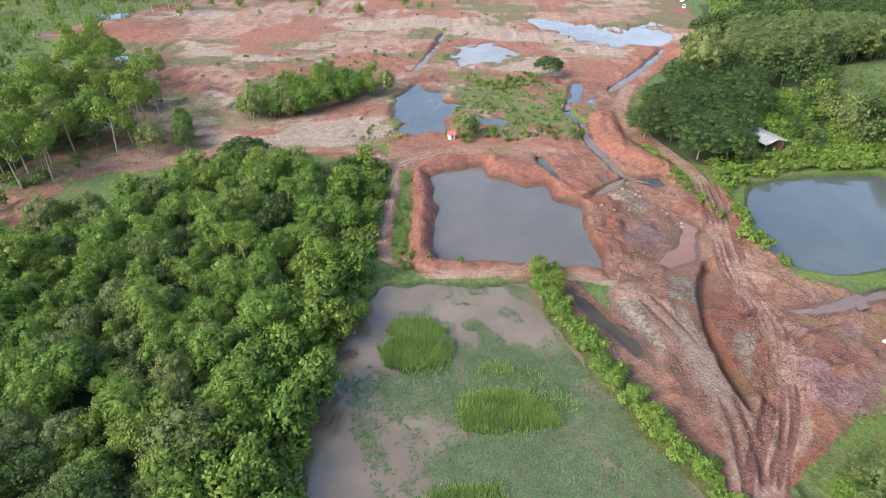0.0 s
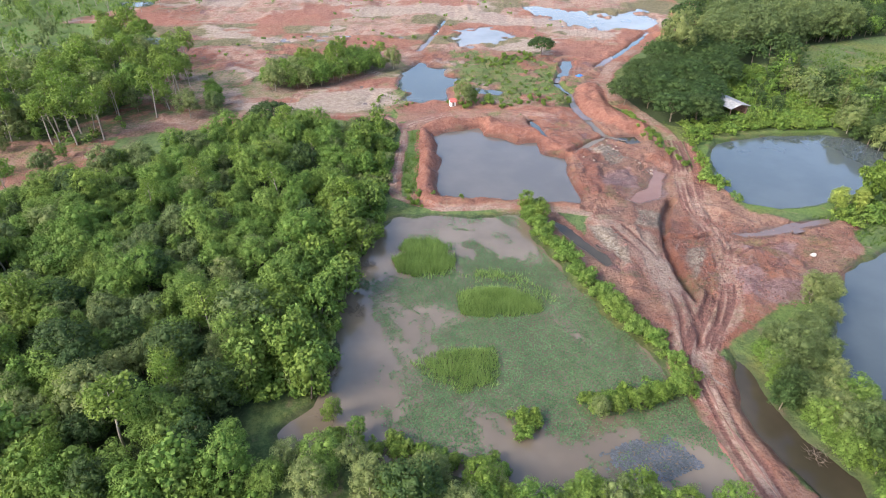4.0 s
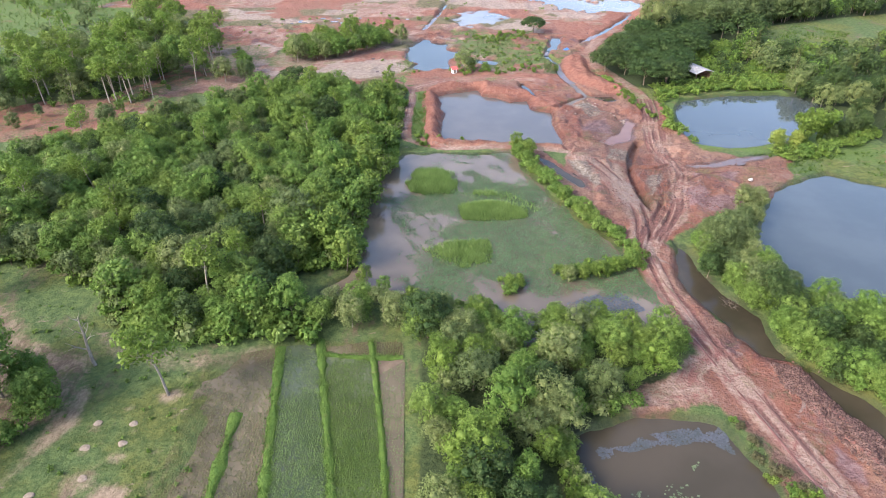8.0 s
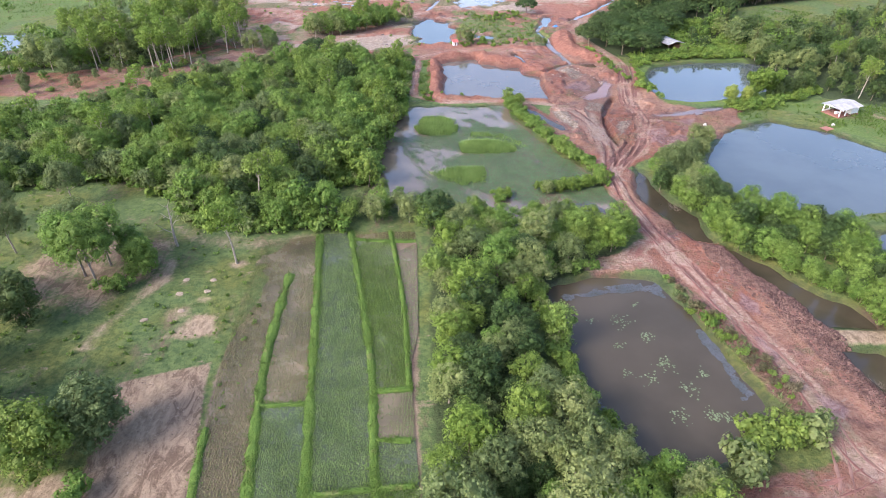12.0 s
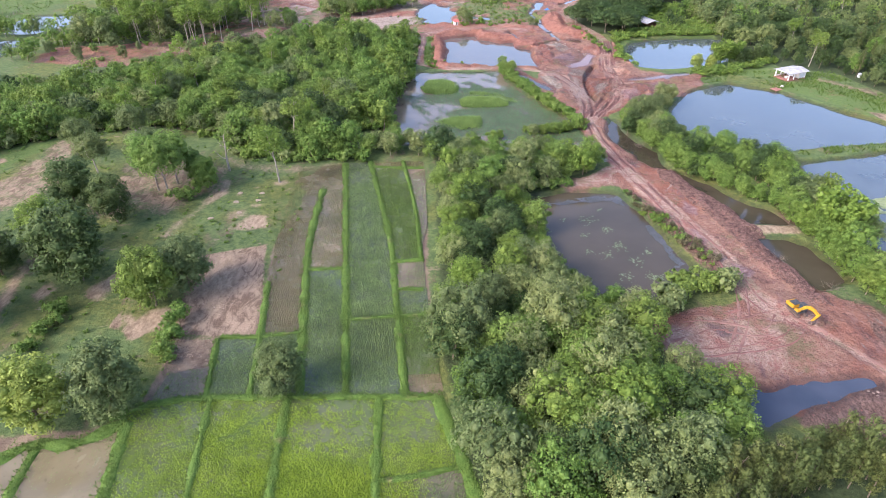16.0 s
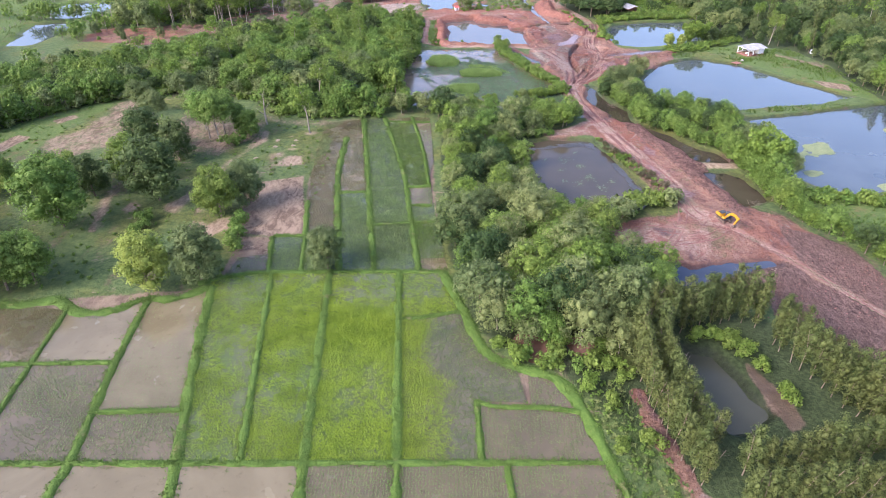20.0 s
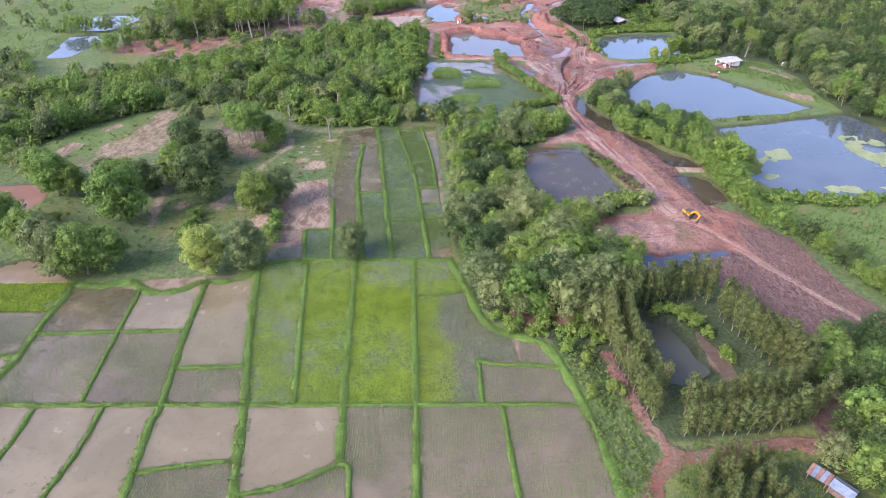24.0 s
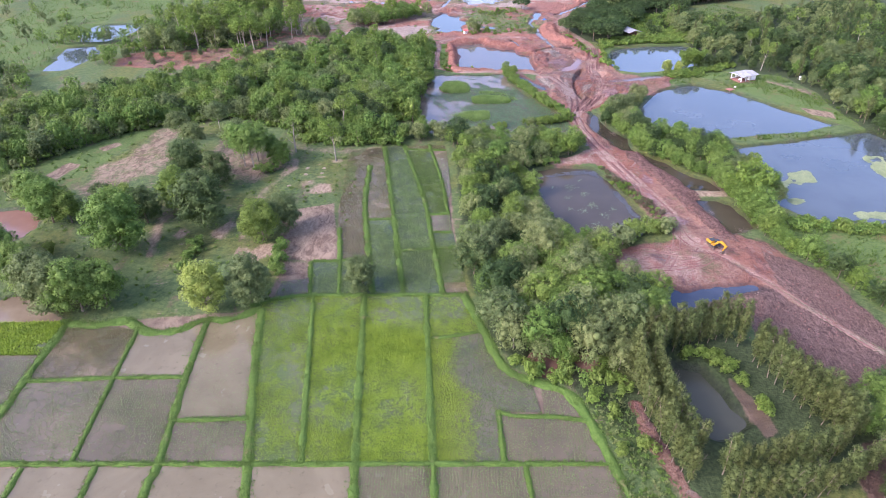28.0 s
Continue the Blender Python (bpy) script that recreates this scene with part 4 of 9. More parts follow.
paint("fresh", [(-2, 92), (-2.2, 104), (-2.0, 116), (-4.0, 131), (2, 135), (9, 137), (16, 132), (24, 129), (31, 118), (33, 108), (32, 94), (36, 96), (37, 110), (33, 122), (26, 132), (12, 141), (0, 139), (-6.8, 133), (-6.4, 118), (-6.8, 100), (-6, 92)], 1.2, 1.6, 0.8)
# far earthworks: bands of orange soil, worn pale ground and creeping scrub
far_red = smooth(GY, 136, 150) * np.clip(ZONE["red"] + ZONE["tan"], 0, 1)
ZONE["fresh"] = np.maximum(ZONE["fresh"], 0.8 * far_red * smooth(fbm(GX * 0.6, GY, 17, 5, 41), 0.50, 0.60))
ZONE["scrub"] = np.maximum(ZONE["scrub"], 0.85 * far_red * smooth(fbm(GX * 0.55, GY, 15, 5, 43), 0.50, 0.60))
ZONE["pale"] = np.maximum(ZONE["pale"], 0.8 * far_red * smooth(fbm(GX * 0.5, GY, 21, 5, 47), 0.54, 0.62))
paint("pale", [(-30, 146), (-14, 152), (-16, 168), (-30, 170), (-44, 162), (-47, 150)], 2.0, 4.0, 0.75)
paint("pale", [(34.2, 83), (41, 79), (41.4, 66), (41.4, 58), (38, 58), (36.6, 68), (35.2, 76)], 0.9, 1.2, 0.62)
# churned ground at the junction: knee-high lumps and bundles of deep ruts
for outline in ([(30, 84), (36, 92), (50, 106), (52, 94), (47, 84), (44, 72), (42, 58), (45, 50), (52, 58), (60, 60), (70, 70), (80, 80), (64, 82), (57, 94), (58, 112), (46, 122), (36, 120), (32, 108), (32, 92)],):
    w = near(outline, 3)
    k = (1 - smooth(signed(GX[w], GY[w], outline), -2, 1)) * smooth(fbm(GX[w], GY[w], 11, 3, 53), 0.38, 0.58)
    HZ[w] += k * (1.5 * (fbm(GX[w], GY[w], 2.1, 2, 57) - 0.45) + 0.6 * (fbm(GX[w], GY[w], 1.1, 1, 59) - 0.5))

# paddies lie flat
pw = ZONE["mud"]
HZ = HZ * (1 - pw) + pw * (-0.12 + 0.05 * (N_FINE - 0.5))

# roads
ROAD_MASK = np.zeros(GX.shape)
for pts, width in ROADS:
    line = curve_points(pts, 3.0)
    w = near(line, width + 3)
    d, along = line_dist(GX[w], GY[w], line)
    d = d + 1.2 * (N_MID[w] - 0.5)
    k = 1 - smooth(d, 0.35 * width, 0.62 * width)
    rut = -0.10 * np.exp(-((d - 1.0) / 0.35) ** 2) + 0.05 * (N_FINE[w] - 0.5)
    HZ[w] = HZ[w] * (1 - k) + k * (0.15 * HZ[w] + 0.12 + rut)
    pale = 0.12 if pts[0][1] < -80 else 0.78 if pts[0] == (36.3, 42) else 0.6 if pts[0][1] > 38 and pts[0][0] > 30 else 0.62 if pts[0][1] < -40 else 0.72
    ZONE["tan"][w] = np.maximum(ZONE["tan"][w], (pale + 0.5 * (N_MID[w] - 0.5)) * k)
    ROAD_MASK[w] = np.maximum(ROAD_MASK[w], k)
    ZONE["plough"][w] *= 1 - 0.85 * k

# the farm track below the grove is red-brown and damp; mud shines beside the quarry and the junction
for pts in (ROADS[8][0], ROADS[9][0]):
    w = near(pts, 5)
    d, along = line_dist(GX[w], GY[w], curve_points(pts))
    ZONE["red"][w] = np.maximum(ZONE["red"][w], 1 - smooth(d + 1.4 * (N_FINE[w] - 0.5), 0.7, 1.7))
    ZONE["wet"][w] = np.maximum(ZONE["wet"][w], 0.3 * (1 - smooth(d, 1.0, 2.4)))
for pts, amount in (([(31, 94), (32, 116), (42, 124), (50, 112), (48, 94)], 0.62), ([(32, 90), (44, 94), (52, 86), (46, 60), (38, 48), (33, 66)], 0.6), ([(52, 64), (62, 78), (84, 82), (74, 64), (60, 58)], 0.4), ([(43, 20), (52, 10), (60, -4), (60, -26), (56, -20), (50, 0)], 0.45), ([(36, -52), (52, -50), (54, -44), (40, -42)], 0.3)):
    paint("wet", pts, 2.0, 5.0, amount)
paint("straw", [(27, -104), (31, -108), (48, -106.5), (56, -103), (58, -97), (63, -100), (57, -108.5), (48, -109.5), (31, -111.6), (26, -106)], 1.0, 1.6, 0.42)
# the same zone darkens the grove's mud bank and the ploughed corner
paint("wet", [(42.5, -83), (45.5, -90), (46, -95), (43.4, -96), (42.2, -88)], 1.0, 0.6, 1.0)
paint("wet", [(57.7, -97.6), (60.6, -96.8), (62.4, -100.1), (61, -107), (59.4, -109), (55.8, -110.2), (54, -108.6), (53.9, -104.4)], 1.2, 1.2, 1.0)
def beside(pts, off):
    """A line shifted sideways, wandering a little."""
    line = curve_points(pts, 1.2)
    out = []
    for k, (x, y) in enumerate(line):
        a, b = line[max(0, k - 1)], line[min(len(line) - 1, k + 1)]
        d = math.hypot(b[0] - a[0], b[1] - a[1]) + 1e-9
        o = off + 0.5 * noise.noise((x * 0.1, y * 0.1, off * 3.0))
        out.append((x - (b[1] - a[1]) / d * o, y + (b[0] - a[0]) / d * o))
    return out


HAUL_EAST = [(60, 124), (57.4, 108.7), (54.0, 92.5), (53.2, 82), (53.2, 75.8), (50.2, 67.7), (46.8, 58), (40.6, 48), (37.6, 42)]
HAUL_WEST = [(35, 82), (38.4, 72), (40, 62), (39.6, 53), (37.6, 42)]
CUT_ACROSS = [(66, 77), (58, 74), (51, 68), (45.6, 57.4), (40, 46)]
for pts, offs in ((HAUL_EAST, (-2.4, -1.6, -0.5, 0.5, 1.5, 2.4)), (HAUL_WEST, (-1.3, 0.9)), (CUT_ACROSS, (-1.0, 0.9)), ([(37.6, 42), (38.2, 26.7), (41.2, 10.6), (46.2, -10.2), (49.4, -25.6)], (-1.2, 1.0))):
    for o in offs:
        line = beside(pts, o)
        w = near(line, 2)
        d, along = line_dist(GX[w], GY[w], line)
        worn = 0.35 + 0.65 * smooth(fbm(GX[w], GY[w], 8, 2, 61), 0.35, 0.6)
        HZ[w] += worn * (0.12 * np.exp(-((d - 0.75) / 0.3) ** 2) - 0.24 * np.exp(-(d / 0.36) ** 2))
        ZONE["rut"][w] = np.maximum(ZONE["rut"][w], worn * np.exp(-(d / 0.42) ** 2))
# gullies and ditches
for pts, deep, width in [(p, 1.25, 1.7) for p in DITCHES] + [(GULLY, 1.35, 1.15), (SIDE_GULLY, 0.8, 0.9)]:
    line = curve_points(pts)
    w = near(line, 6)
    d, along = line_dist(GX[w], GY[w], line)
    HZ[w] -= deep * (1 - smooth(d + 0.8 * (N_FINE[w] - 0.5), 0.3, width))
    ZONE["wet"][w] = np.maximum(ZONE["wet"][w], 0.8 * (1 - smooth(d, 0.4, 2.2 if deep > 1 else 1.3)))

# ponds cut into the land
for key, pts in PONDS.items():
    level, slope, ragged, _, _ = WATER[key]
    w = near(pts, 14)
    d = signed(GX[w], GY[w], pts) + 2.2 * ragged * (N_MID[w] + 0.8 * N_FINE[w] - 0.9)
    bed = level + np.maximum(d * slope, -2.0)
    HZ[w] = np.where(d < 0, np.minimum(HZ[w], bed), np.minimum(HZ[w], bed + 0.25 * (N_FINE[w] - 0.3)))
    HZ[w] = np.where(d < 0, np.minimum(HZ[w], level - 0.02), HZ[w])
    ZONE["wet"][w] = np.maximum(ZONE["wet"][w], 1 - smooth(d, 0.0, 2.0))

grid_z = HZ
POND_NEAR = np.zeros(GX.shape, bool)
for key, pts in PONDS.items():
    w = near(pts, 6)
    POND_NEAR[w] |= signed(GX[w], GY[w], pts) < 3.0


def ground_z(x, y):
    """Height of the land at points, from the sheet."""
    x, y = np.asarray(x, float), np.asarray(y, float)
    i = np.clip(np.searchsorted(gx, x) - 1, 0, len(gx) - 2)
    j = np.clip(np.searchsorted(gy, y) - 1, 0, len(gy) - 2)
    fx, fy = (x - gx[i]) / (gx[i + 1] - gx[i]), (y - gy[j]) / (gy[j + 1] - gy[j])
    return (grid_z[j, i] * (1 - fx) + grid_z[j, i + 1] * fx) * (1 - fy) + (grid_z[j + 1, i] * (1 - fx) + grid_z[j + 1, i + 1] * fx) * fy


def zone_at(name, x, y):
    i = np.clip(np.searchsorted(gx, x) - 1, 0, len(gx) - 1)
    j = np.clip(np.searchsorted(gy, y) - 1, 0, len(gy) - 1)
    return ZONE[name][j, i]


def land_sheet():
    """Splits the sheet into its kinds of ground; neighbours share their edges."""
    ny, nx = GX.shape
    idx = np.arange(ny * nx).reshape(ny, nx)
    quads = np.stack([idx[:-1, :-1], idx[:-1, 1:], idx[1:, 1:], idx[1:, :-1]], -1).reshape(-1, 4)
    verts = np.stack([GX, GY, HZ], -1).reshape(-1, 3)

    def mean(a):
        return (a[:-1, :-1] + a[:-1, 1:] + a[1:, 1:] + a[1:, :-1]).ravel() / 4

    kind = np.zeros(len(quads), int)
    kind[mean(ZONE["red"]) > 0.5] = 1
    kind[mean(ZONE["plough"]) > 0.5] = 2
    kind[mean(ZONE["straw"]) > 0.5] = 3
    kind[mean(ZONE["floor"]) > 0.5] = 4
    kind[mean(ROAD_MASK) > 0.5] = 5
    names = [
        ("ground", "green and brown grassland with mud between paddies", "grassland"),
        ("excavated_earth", "bare red excavated earth, rutted, with spoil banks", "bare earth"),
        ("ploughed_earth", "freshly ploughed purple-red soil", "ploughed field"),
        ("stubble_ground", "dry straw-coloured stubble on brown soil", "stubble field"),
        ("forest_floor", "dark leaf-covered forest floor, with grass darkened for tree shade", "forest floor"),
        ("road", "pale pinkish dirt road with worn wheel tracks", "dirt road"),
    ]
    za = np.stack([ZONE[k].ravel() for k in ("red", "tan", "lush", "mud")], -1)
    zb = np.stack([ZONE[k].ravel() for k in ("plough", "straw", "floor", "wet")], -1)
    zd = np.stack([ZONE[k].ravel() for k in ("fresh", "rut", "scrub", "pale")], -1)
    zc = np.stack([ZONE[k].ravel() for k in ("gravel", "purple", "spoil", "hay")], -1)
    for k, (name, label, cat) in enumerate(names):
        q = quads[kind == k]
        used, local = np.unique(q, return_inverse=True)
        me = mesh_of(name, verts[used], local.reshape(q.shape), LAND, smooth_on=True)
        for layer, data in (("zone_a", za), ("zone_b", zb), ("zone_c", zc), ("zone_d", zd)):
            me.attributes.new(layer, "FLOAT_COLOR", "POINT").data.foreach_set("color", data[used].astype(np.float32).ravel())
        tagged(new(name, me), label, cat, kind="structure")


land_sheet()


def flat_sheet(name, pts, z, mat):
    me = bpy.data.meshes.new(name)
    bm = bmesh.new()
    f = bm.faces.new([bm.verts.new((x, y, z)) for x, y in pts])
    f.normal_update()
    if sum(a[0] * b[1] - b[0] * a[1] for a, b in zip(pts, pts[1:] + pts[:1])) < 0:
        f.normal_flip()
    f.normal_update()
    bmesh.ops.triangulate(bm, faces=bm.faces[:])
    bm.to_mesh(me)
    bm.free()
    me.materials.append(mat)
    return me


def grown(pts, by):
    """An outline pushed outwards."""
    turn = 1 if sum(a[0] * b[1] - b[0] * a[1] for a, b in zip(pts, pts[1:] + pts[:1])) > 0 else -1
    out = []
    for a, b, c in zip(pts[-1:] + pts[:-1], pts, pts[1:] + pts[:1]):
        u, v = Vector(b) - Vector(a), Vector(c) - Vector(b)
        n = Vector((u.y, -u.x)).normalized() + Vector((v.y, -v.x)).normalized()
        n = n.normalized() * by * turn if n.length > 0.2 else n
        out.append((b[0] + n.x, b[1] + n.y))
    return out


for key, pts in PONDS.items():
    level, slope, ragged, mat, label = WATER[key]
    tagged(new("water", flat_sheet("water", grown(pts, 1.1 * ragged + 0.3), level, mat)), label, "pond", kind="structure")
for turn_, pts in enumerate(DITCHES):
    line = curve_points(pts)
    side = [(Vector(b) - Vector(a)).normalized() for a, b in zip(line[:-1], line[1:])]
    side.append(side[-1])
    wide = [(0.75 if turn_ in (0, 1) else 1.3) + 0.6 * float(vnoise(np.array(x * 0.4), np.array(y * 0.4), 4)) for x, y in line]
    for e in range(3):
        wide[e] *= 0.2 + 0.25 * e
        wide[-1 - e] *= 0.2 + 0.25 * e
    v = [(x - s.y * k, y + s.x * k, -0.74) for (x, y), s, k in zip(line, side, wide)] + [(x + s.y * k, y - s.x * k, -0.74) for (x, y), s, k in zip(line, side, wide)]
    n = len(line)
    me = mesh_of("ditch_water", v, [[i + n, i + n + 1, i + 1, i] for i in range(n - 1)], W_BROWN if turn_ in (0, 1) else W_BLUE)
    tagged(new("water", me), "narrow ditch water reflecting the sky between red banks", "ditch", kind="structure")


def rain_puddles(level_share, window, label):
    """Rain standing in the lowest hollows of the bare red ground."""
    w = near(window, 0)
    z, open_ = HZ[w], (ZONE["red"][w] > 0.7) & ~POND_NEAR[w] & (GY[w] < 235)
    level = float(np.quantile(z[open_], level_share))
    low = (z < level) & open_
    j, i = np.nonzero(low[:-1, :-1] | low[1:, :-1] | low[:-1, 1:] | low[1:, 1:])
    ny, nx = z.shape
    ids = np.stack([j * nx + i, j * nx + i + 1, (j + 1) * nx + i + 1, (j + 1) * nx + i], -1)
    used, local = np.unique(ids, return_inverse=True)
    v = np.stack([GX[w].ravel()[used], GY[w].ravel()[used], np.full(len(used), level)], -1)
    tagged(new("puddles", mesh_of("puddles", v, local.reshape(ids.shape), W_PUDDLE)), label, "puddles", kind="stuff")


rain_puddles(0.035, [(-90, 140), (62, 232)], "rain puddles in the hollows of bare red ground")
rain_puddles(0.03, [(-12, 97), (66, 139)], "muddy rain puddles beside the quarry")


# ---- trees ----
def leaf_skin(rng, blobs, n, size, up=0.45, jitter=0.6, shell=0.72):
    """Leaf clumps on the outer skin of overlapping lobes: folded four-cornered clumps facing outwards."""
    c = np.array([b[:3] for b in blobs])
    r = np.array([b[3:6] for b in blobs])
    area = (r[:, 0] * r[:, 1] + r[:, 0] * r[:, 2])
    pick = rng.choice(len(blobs), n * 2, p=area / area.sum())
    d = rng.normal(size=(n * 2, 3))
    d[:, 2] += 0.25
    d /= np.linalg.norm(d, axis=1)[:, None]
    rad = shell + (1.16 - shell) * rng.random(n * 2) ** 0.6
    p = c[pick] + d * r[pick] * rad[:, None]
    keep = np.ones(len(p), bool)
    for k in range(len(blobs)):
        inner = (((p - c[k]) / (r[k] * 0.8)) ** 2).sum(1) < 1
        keep &= ~(inner & (pick != k))
    p, d = p[keep][:n], d[keep][:n]
    nrm = d + np.array([0, 0, up]) + rng.normal(scale=jitter, size=d.shape)
    nrm /= np.linalg.norm(nrm, axis=1)[:, None]
    return leaf_quads(rng, p, nrm, size)


def clump_skin(rng, lobes, clumps, per, size, radius, low=-0.35, droop=0.0):
    """Leaves in rounded tufts that stand on the outer skin of the crown's lobes: corners, faces and a tone for each tuft."""
    c = np.array([b[:3] for b in lobes])
    r = np.array([b[3:6] for b in lobes])
    area = r[:, 0] * (r[:, 1] + r[:, 2])
    pick = rng.choice(len(lobes), clumps * 4, p=area / area.sum())
    d = rng.normal(size=(clumps * 4, 3))
    d[:, 2] = np.abs(d[:, 2]) + 2.2 * low * rng.random(len(d))
    d /= np.linalg.norm(d, axis=1)[:, None]
    p = c[pick] + d * r[pick] * (0.8 + 0.22 * rng.random((len(d), 1)))
    keep = np.ones(len(p), bool)
    for k in range(len(lobes)):
        keep &= ~(((((p - c[k]) / (r[k] * 0.82)) ** 2).sum(1) < 1) & (pick != k))
    p, d = p[keep][:clumps], d[keep][:clumps]
    p[:, 2] = np.maximum(p[:, 2], 0.15)
    n = len(p)
    e = rng.normal(size=(n, per, 3)) + 0.8 * d[:, None, :]
    e[..., 2] += 0.45
    e /= np.linalg.norm(e, axis=2)[..., None]
    rad = radius * (0.65 + 0.7 * rng.random((n, 1, 1)))
    q = p[:, None, :] + e * rad * (0.35 + 0.95 * rng.random((n, per, 1))) * np.array([1.15, 1.15, 0.7])
    q[..., 2] -= droop * rad[..., 0] * np.hypot(e[..., 0], e[..., 1])
    nrm = 0.6 * e + 0.7 * d[:, None, :] + np.array([0, 0, 0.3]) + rng.normal(scale=0.5, size=e.shape)
    nrm /= np.linalg.norm(nrm, axis=2)[..., None]
    v, f = leaf_quads(rng, q.reshape(-1, 3), nrm.reshape(-1, 3), size)
    return v, f, np.repeat(rng.random(n) * 0.12, per * 4)


def leaf_quads(rng, p, nrm, size, aspect=0.62):
    t = np.cross(nrm, rng.normal(size=nrm.shape))
    t /= np.linalg.norm(t, axis=1)[:, None] + 1e-9
    b = np.cross(nrm, t)
    s = size * (0.55 + 0.9 * rng.random(len(p)))[:, None]
    v = np.stack([p - t * s, p + b * s * aspect - nrm * s * 0.25, p + t * s, p - b * s * aspect - nrm * s * 0.25], 1).reshape(-1, 3)
    return v, np.arange(len(v)).reshape(-1, 4)


def core_masses(blobs, k=0.74, rings=5, seg=6):
    """Darkened-by-shade inner masses of the crown lobes, lumpy."""
    vs, fs, base = [], [], 0
    for bx, by, bz, rx, ry, rz in blobs:
        th = np.linspace(0.12, math.pi - 0.12, rings)
        ph = np.linspace(0, 2 * math.pi, seg, endpoint=False)
        T, F = np.meshgrid(th, ph, indexing="ij")
        w = k * (1 + 0.12 * np.sin(3 * F + 5 * T + bx))
        v = np.stack([bx + rx * w * np.sin(T) * np.cos(F), by + ry * w * np.sin(T) * np.sin(F), bz + rz * w * np.cos(T)], -1).reshape(-1, 3)
        i, j = np.meshgrid(np.arange(rings - 1), np.arange(seg), indexing="ij")
        a, b2 = i * seg + j, i * seg + (j + 1) % seg
        fs.append(np.stack([a, a + seg, b2 + seg, b2], -1).reshape(-1, 4) + base)
        vs.append(v)
        base += len(v)
    return np.concatenate(vs), np.concatenate(fs)


def tube(path, radii, sides=6):
    """A tapered limb along a path, as quads."""
    vs = []
    for k, p in enumerate(path):
        a, b = path[max(0, k - 1)], path[min(len(path) - 1, k + 1)]
        d = Vector(b) - Vector(a)
        u = d.cross(Vector((0.3, 0.9, 0.1))).normalized()
        w = d.cross(u).normalized()
        for s in range(sides):
            an = 2 * math.pi * s / sides
            vs.append(tuple(Vector(p) + (u * math.cos(an) + w * math.sin(an)) * radii[k]))
    fs = [[k * sides + s, k * sides + (s + 1) % sides, (k + 1) * sides + (s + 1) % sides, (k + 1) * sides + s] for k in range(len(path) - 1) for s in range(sides)]
    return np.array(vs), np.array(fs)


def join(pieces):
    vs, fs, base = [], [], 0
    for v, f in pieces:
        vs.append(v)
        fs.append(f + base)
        base += len(v)
    return np.concatenate(vs), np.concatenate(fs)


def limb(rng, p, d, length, r, bend=0.25, n=4):
    path, radii = [tuple(p)], [r]
    d = Vector(d).normalized()
    for k in range(n):
        d = (d + Vector(rng.normal(scale=bend, size=3)) + Vector((0, 0, 0.08))).normalized()
        p = Vector(p) + d * length / n
        path.append(tuple(p))
        radii.append(r * (1 - 0.8 * (k + 1) / n))
    return path, radii


def branching(rng, high, r, lean=0.06, boughs=6, start=0.4, reach=0.4):
    """A trunk with boughs: the joined mesh and the bough tips."""
    trunk, rad = limb(rng, (0, 0, -0.4), (rng.normal(scale=lean), rng.normal(scale=lean), 1), high, r, 0.05, 6)
    pieces, tips = [tube(trunk, rad, 6)], [trunk[-1]]
    for k in range(boughs):
        at = start + (0.95 - start) * (k + rng.random()) / boughs
        q = Vector(trunk[min(5, int(at * 6))]).lerp(Vector(trunk[min(6, int(at * 6) + 1)]), at * 6 % 1)
        an = 2.4 * k + rng.random()
        path, rr = limb(rng, q, (math.cos(an), math.sin(an), 0.7 + 0.5 * rng.random()), high * reach * (1.2 - at), r * 0.5 * (1.2 - at), 0.22, 4)
        pieces.append(tube(path, rr, 4))
        tips.append(path[-1])
        twig, tr = limb(rng, path[2], (math.cos(an + 1), math.sin(an + 1), 0.6), high * reach * 0.4, r * 0.2, 0.25, 3)
        pieces.append(tube(twig, tr, 3))
        tips.append(twig[-1])
    return join(pieces), tips


def broad_blobs(rng, high, wide, low=0.3, n=11):
    """Lobes of a rounded, uneven broadleaf crown: one main dome and smaller bulges pushing out of it."""
    mid, half = high * (low + 0.96) / 2, high * (0.96 - low) / 2
    out = [(0.0, 0.0, mid, wide * 0.74, wide * 0.74, half * 0.9)]
    for k in range(n):
        up = -0.86 + 1.76 * (k + rng.random()) / n
        flat, an = math.sqrt(max(0.05, 1 - min(1.0, up * up * (0.5 if up < 0 else 1.0)))), 2.4 * k + rng.random() * 0.9
        reach = 0.62 + 0.3 * rng.random()
        r = wide * (0.24 + 0.2 * rng.random())
        out.append((wide * reach * flat * math.cos(an), wide * reach * flat * math.sin(an), mid + half * 0.78 * up, r, r, r * (0.75 + 0.25 * rng.random())))
    return out


